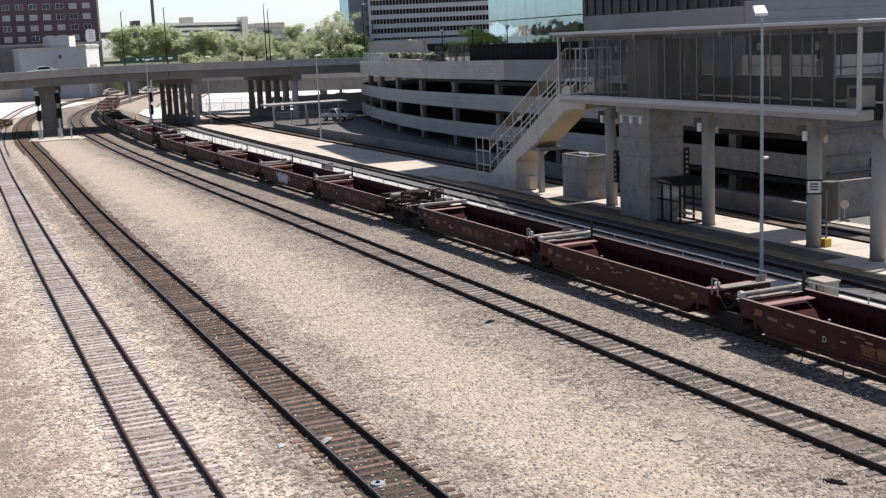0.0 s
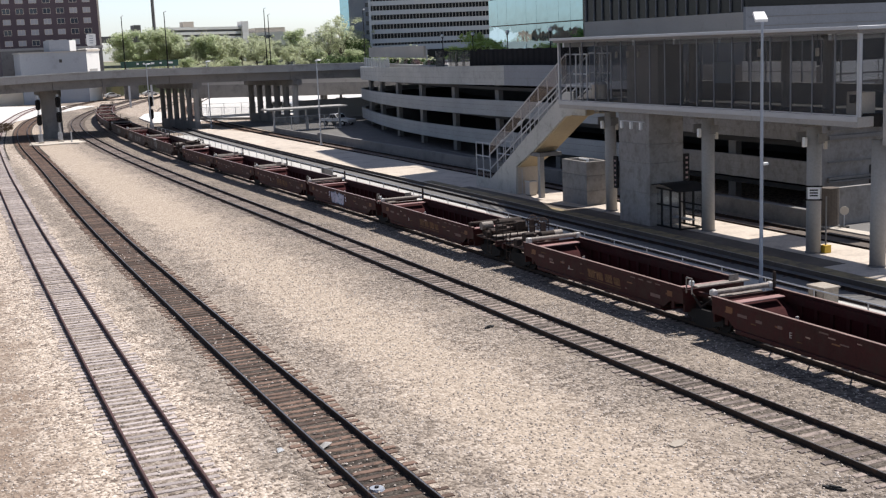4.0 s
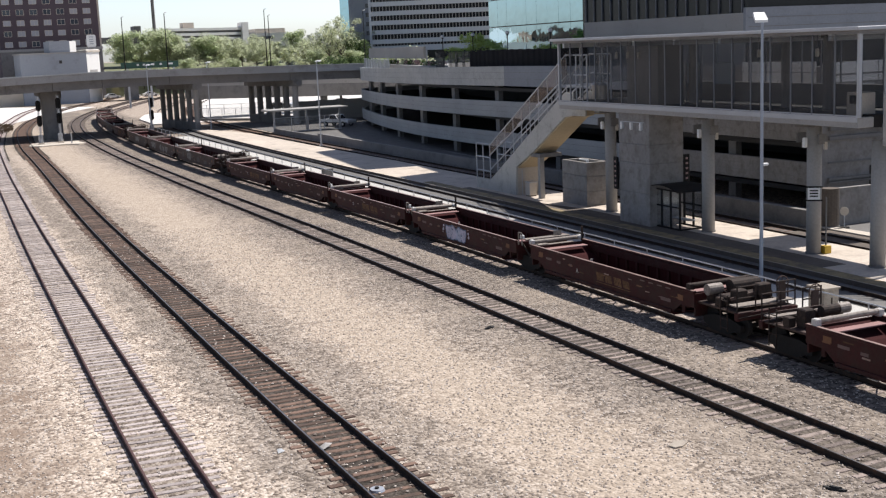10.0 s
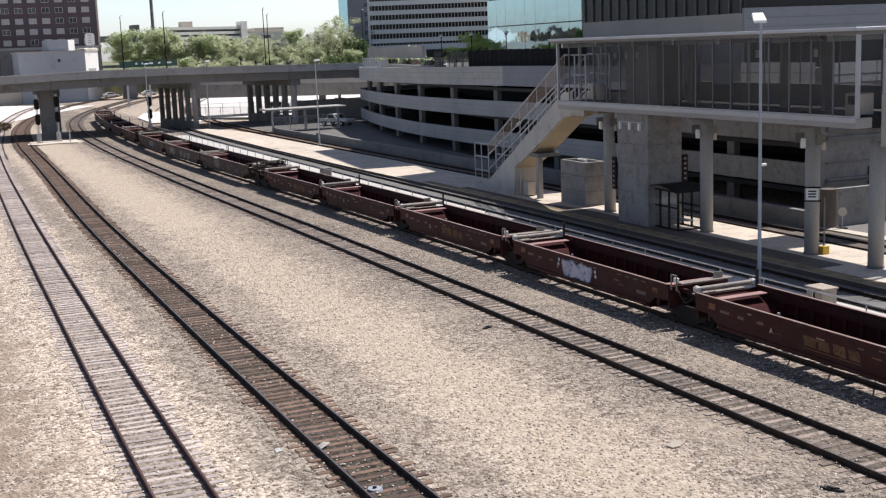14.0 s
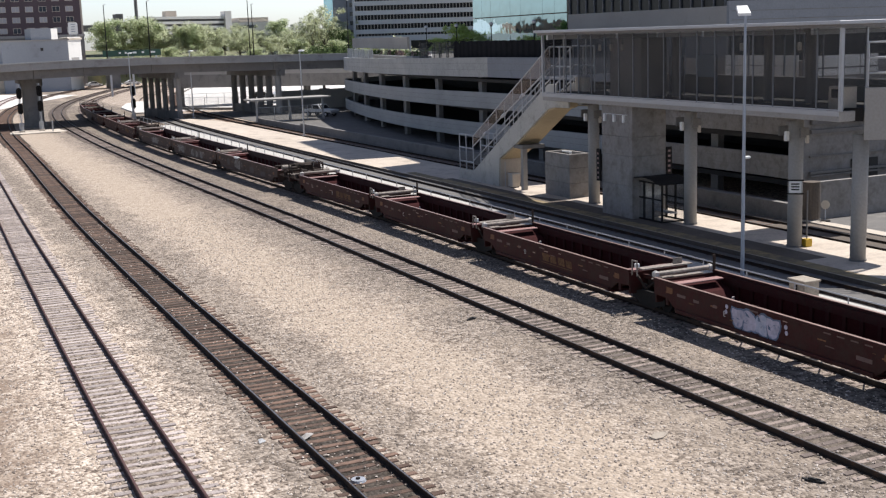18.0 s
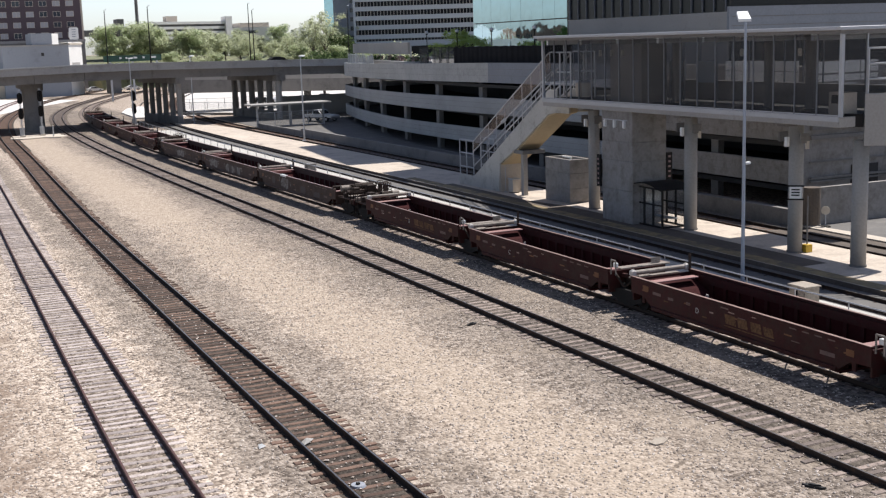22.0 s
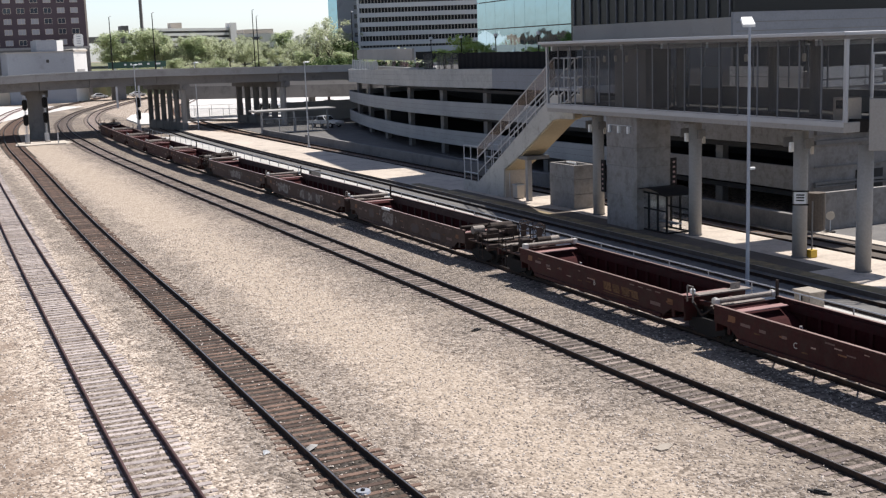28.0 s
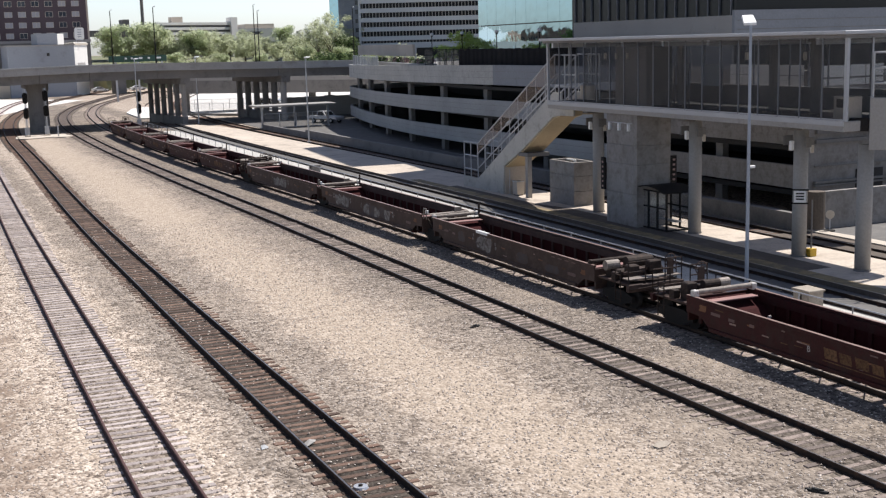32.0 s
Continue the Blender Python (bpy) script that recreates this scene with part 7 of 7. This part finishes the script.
# dry scrub under the bridge
for k, (x, y, r) in enumerate(((12.6, 209, 1.1), (11.0, 212, 1.4), (13.8, 213, 0.9))):
    sb = thing("scrub", "dry brown scrub growing under the bridge", "bush", (x, y, 0.0), k * 70, group="scrub under the bridge")
    part("twigs", Shape().bar((0, 0, 0), (0.2, 0.1, r), 0.05, 5, 0.02).bar((0, 0, 0), (-0.3, 0.2, r * 0.9), 0.05, 5, 0.02), M_BARK, sb)
    part("foliage", blob_leaves(r, 420, 0.13, 90 + k), M_SCRUB, sb).location = (0, 0, r * 0.85)

# debris on the ballast
for x, y, w, rz in ((20.65, 43.25, 0.62, 20), (20.41, 22.68, 0.62, 118)):
    d = thing("scrap_piece", "dark scrap of rubber lying on the ballast", "scrap", (x, y, 0.0), rz)
    part("piece", Shape().prism([(-w / 2, -0.04), (w * 0.2, -0.09), (w / 2, 0.02), (0.1, 0.07), (-w * 0.4, 0.04)], "z", 0, 0.06), M_RUBBER, d)
    part("flap", Shape().prism([(-w * 0.3, -0.03), (w * 0.1, -0.05), (w * 0.22, 0.03), (-w * 0.1, 0.04)], "z", 0.06, 0.1), M_RUBBER, d)
slab_s = thing("flat_stone", "flat pale slab of stone lying on the ballast", "stone", (18.99, 27.5, 0.0), 25)
part("slab", Shape().prism([(-0.34, -0.1), (-0.1, -0.2), (0.3, -0.14), (0.36, 0.06), (0.1, 0.2), (-0.28, 0.14)], "z", 0, 0.05), M_TANBOX, slab_s)
lit = thing("litter_scrap", "crumpled white paper litter beside the track", "litter", (8.73, 32.82, 0.0), 12)
part("paper", Shape().add([(-0.12, -0.06, 0.01), (0.1, -0.09, 0.05), (0.14, 0.07, 0.02), (-0.06, 0.1, 0.09), (0.02, 0.0, 0.13)], [(0, 1, 4), (1, 2, 4), (2, 3, 4), (3, 0, 4), (0, 3, 2, 1)]), M_WHITE, lit)
bag = thing("litter_scrap", "pale plastic scrap lying between the rails", "litter", (10.02, 32.54, 0.035), 40)
part("sheet", Shape().add([(-0.3, -0.1, 0.01), (0.05, -0.16, 0.06), (0.32, -0.04, 0.02), (0.2, 0.14, 0.05), (-0.2, 0.12, 0.02), (0.0, 0.0, 0.1)], [(0, 1, 5), (1, 2, 5), (2, 3, 5), (3, 4, 5), (4, 0, 5), (0, 4, 3, 2, 1)]), M_CONC, bag)
cap = thing("round_cover", "round grey metal cover lying between the rails", "cover", (10.11, 28.45, 0.035))
part("disc", Shape().bar((0, 0, 0), (0, 0, 0.06), 0.22, 18, 0.19), M_STEEL, cap)
part("knob", Shape().bar((0, 0, 0.06), (0, 0, 0.1), 0.06, 10), M_BLACK, cap)


# ---- loose stones on the ballast ----
def loose_stones(n, x0, x1, y0, y1, seed):
    rg = np.random.RandomState(seed)
    base = np.array([(1, 0, 0), (-1, 0, 0), (0, 1, 0), (0, -1, 0), (0, 0, 0.8), (0, 0, -0.5)], float)
    faces = np.array([(0, 2, 4), (2, 1, 4), (1, 3, 4), (3, 0, 4), (2, 0, 5), (1, 2, 5), (3, 1, 5), (0, 3, 5)])
    y = y0 + (y1 - y0) * rg.rand(n) ** 1.5
    x = x0 + (x1 - x0) * rg.rand(n)
    keep = np.ones(n, bool)
    on = np.zeros(n, bool)
    spare = rg.rand(n)
    for line in (T1, T2, T3, T4):
        off = np.abs(x - np.interp(y, line.y, line.x))
        on |= (off < 1.3) & (spare < 0.22)
        keep &= (off > 1.25) | ((spare < 0.22) & (np.abs(off - 0.7525) > 0.12))
    x, y, on = x[keep], y[keep], on[keep]
    n = len(x)
    size = rg.uniform(0.022, 0.055, (n, 1, 1)) * np.array([1, 1, 0.8])
    v = base[None] * size * rg.uniform(0.7, 1.3, (n, 6, 3))
    a = rg.rand(n) * 6.283
    c, s = np.cos(a), np.sin(a)
    vx = v[:, :, 0] * c[:, None] - v[:, :, 1] * s[:, None] + x[:, None]
    vy = v[:, :, 0] * s[:, None] + v[:, :, 1] * c[:, None] + y[:, None]
    verts = np.stack([vx, vy, v[:, :, 2] + np.where(on, 0.045, 0.012)[:, None]], 2).reshape(-1, 3)
    tri = (faces[None] + 6 * np.arange(n)[:, None, None]).reshape(-1, 3)
    me = bpy.data.meshes.new("loose_stones")
    me.from_pydata(verts.tolist(), [], tri.tolist())
    me.materials.append(M_STONE)
    return tagged(new("loose_stones", me), "loose tan and grey ballast stones on the ground", "gravel", kind="stuff")


loose_stones(42000, -2, 27, 16, 80, 4)


# tan brick warehouse and trees on the far left of the tracks, seen in the mirror glass
ware = thing("brick_warehouse", "long tan brick warehouse with a low white annex", "warehouse", kind="structure")
M_TANBRICK = mat("tan_brick", (0.30, 0.19, 0.14), 0.9, 0, 0.2, 0.2, 5)
part("main_wall", Shape().box(-70, -12, 398, 430, 0, 14.2), M_TANBRICK, ware)
part("roof_edge", Shape().box(-70.3, -11.7, 397.7, 430.3, 14.2, 14.7), M_CONC_W, ware)
part("white_annex", Shape().box(-11.6, 6, 404, 425, 0, 9.5), M_WHITEWALL, ware, "white annex")
for k in range(3):
    part("annex_roof", Shape().prism([(403.8, 9.5), (425.2, 9.5), (425.2, 15.0), (424, 15.0)], "x", -11.8 + k * 6.1, -6.0 + k * 6.1), M_WHITE, ware, "white sloping roof sheet")
for i in range(13):
    part("window", Shape().box(-68 + i * 4.3, -65.6 + i * 4.3, 397.85, 398, 9.4, 12.4), M_PANE, ware)
for x, y, k, s in ((-3, 386, 2, 1.05), (-16, 392, 2, 0.95), (-34, 388, 0, 0.9), (2, 392, 4, 1.2), (-6, 388, 4, 1.1), (-22, 390, 4, 1.3), (-52, 386, 4, 0.9)):
    tree(k, x, y, 0, s, x * 31)


# ---- motion of the train ----
def motions():
    def on_bridge(x, y, rz):
        return pose(x, y, bridge_z(x) - 0.8, 0, 0, rz)
    walk(CAR_LEFT, [(float(i), on_bridge(18.5 - 13.3 * min(i, 15), 196.0, 180)) for i in range(33)])
    walk(CAR_RIGHT, [(float(i), on_bridge(min(max(38.5 + 17.3 * (i - 21), -215.0), 116.0), 185.2, 0)) for i in range(33)])
    for u, s9 in TRAIN:
        half = 5.6
        rows = []
        for i in range(33):
            s = station(s9 - SPEED * (i - 9.0))
            a, b = T4.at(s - half), T4.at(s + half)
            rows.append((float(i), pose((a[0] + b[0]) / 2, (a[1] + b[1]) / 2, 0, 0, 0, math.degrees(math.atan2(-(b[0] - a[0]), b[1] - a[1])))))
        walk(u, rows)
        for b in u.children:
            if not b.name.startswith("bogie"):
                continue
            for w in b.children:
                if w.name.startswith("wheelset"):
                    at = w.location.copy()
                    turn = SPEED / 0.44
                    n = 170
                    walk(w, [(32.0 * k / n, Matrix.Translation(at) @ Matrix.Rotation(turn * 32.0 * k / n, 4, "X")) for k in range(n + 1)])


motions()
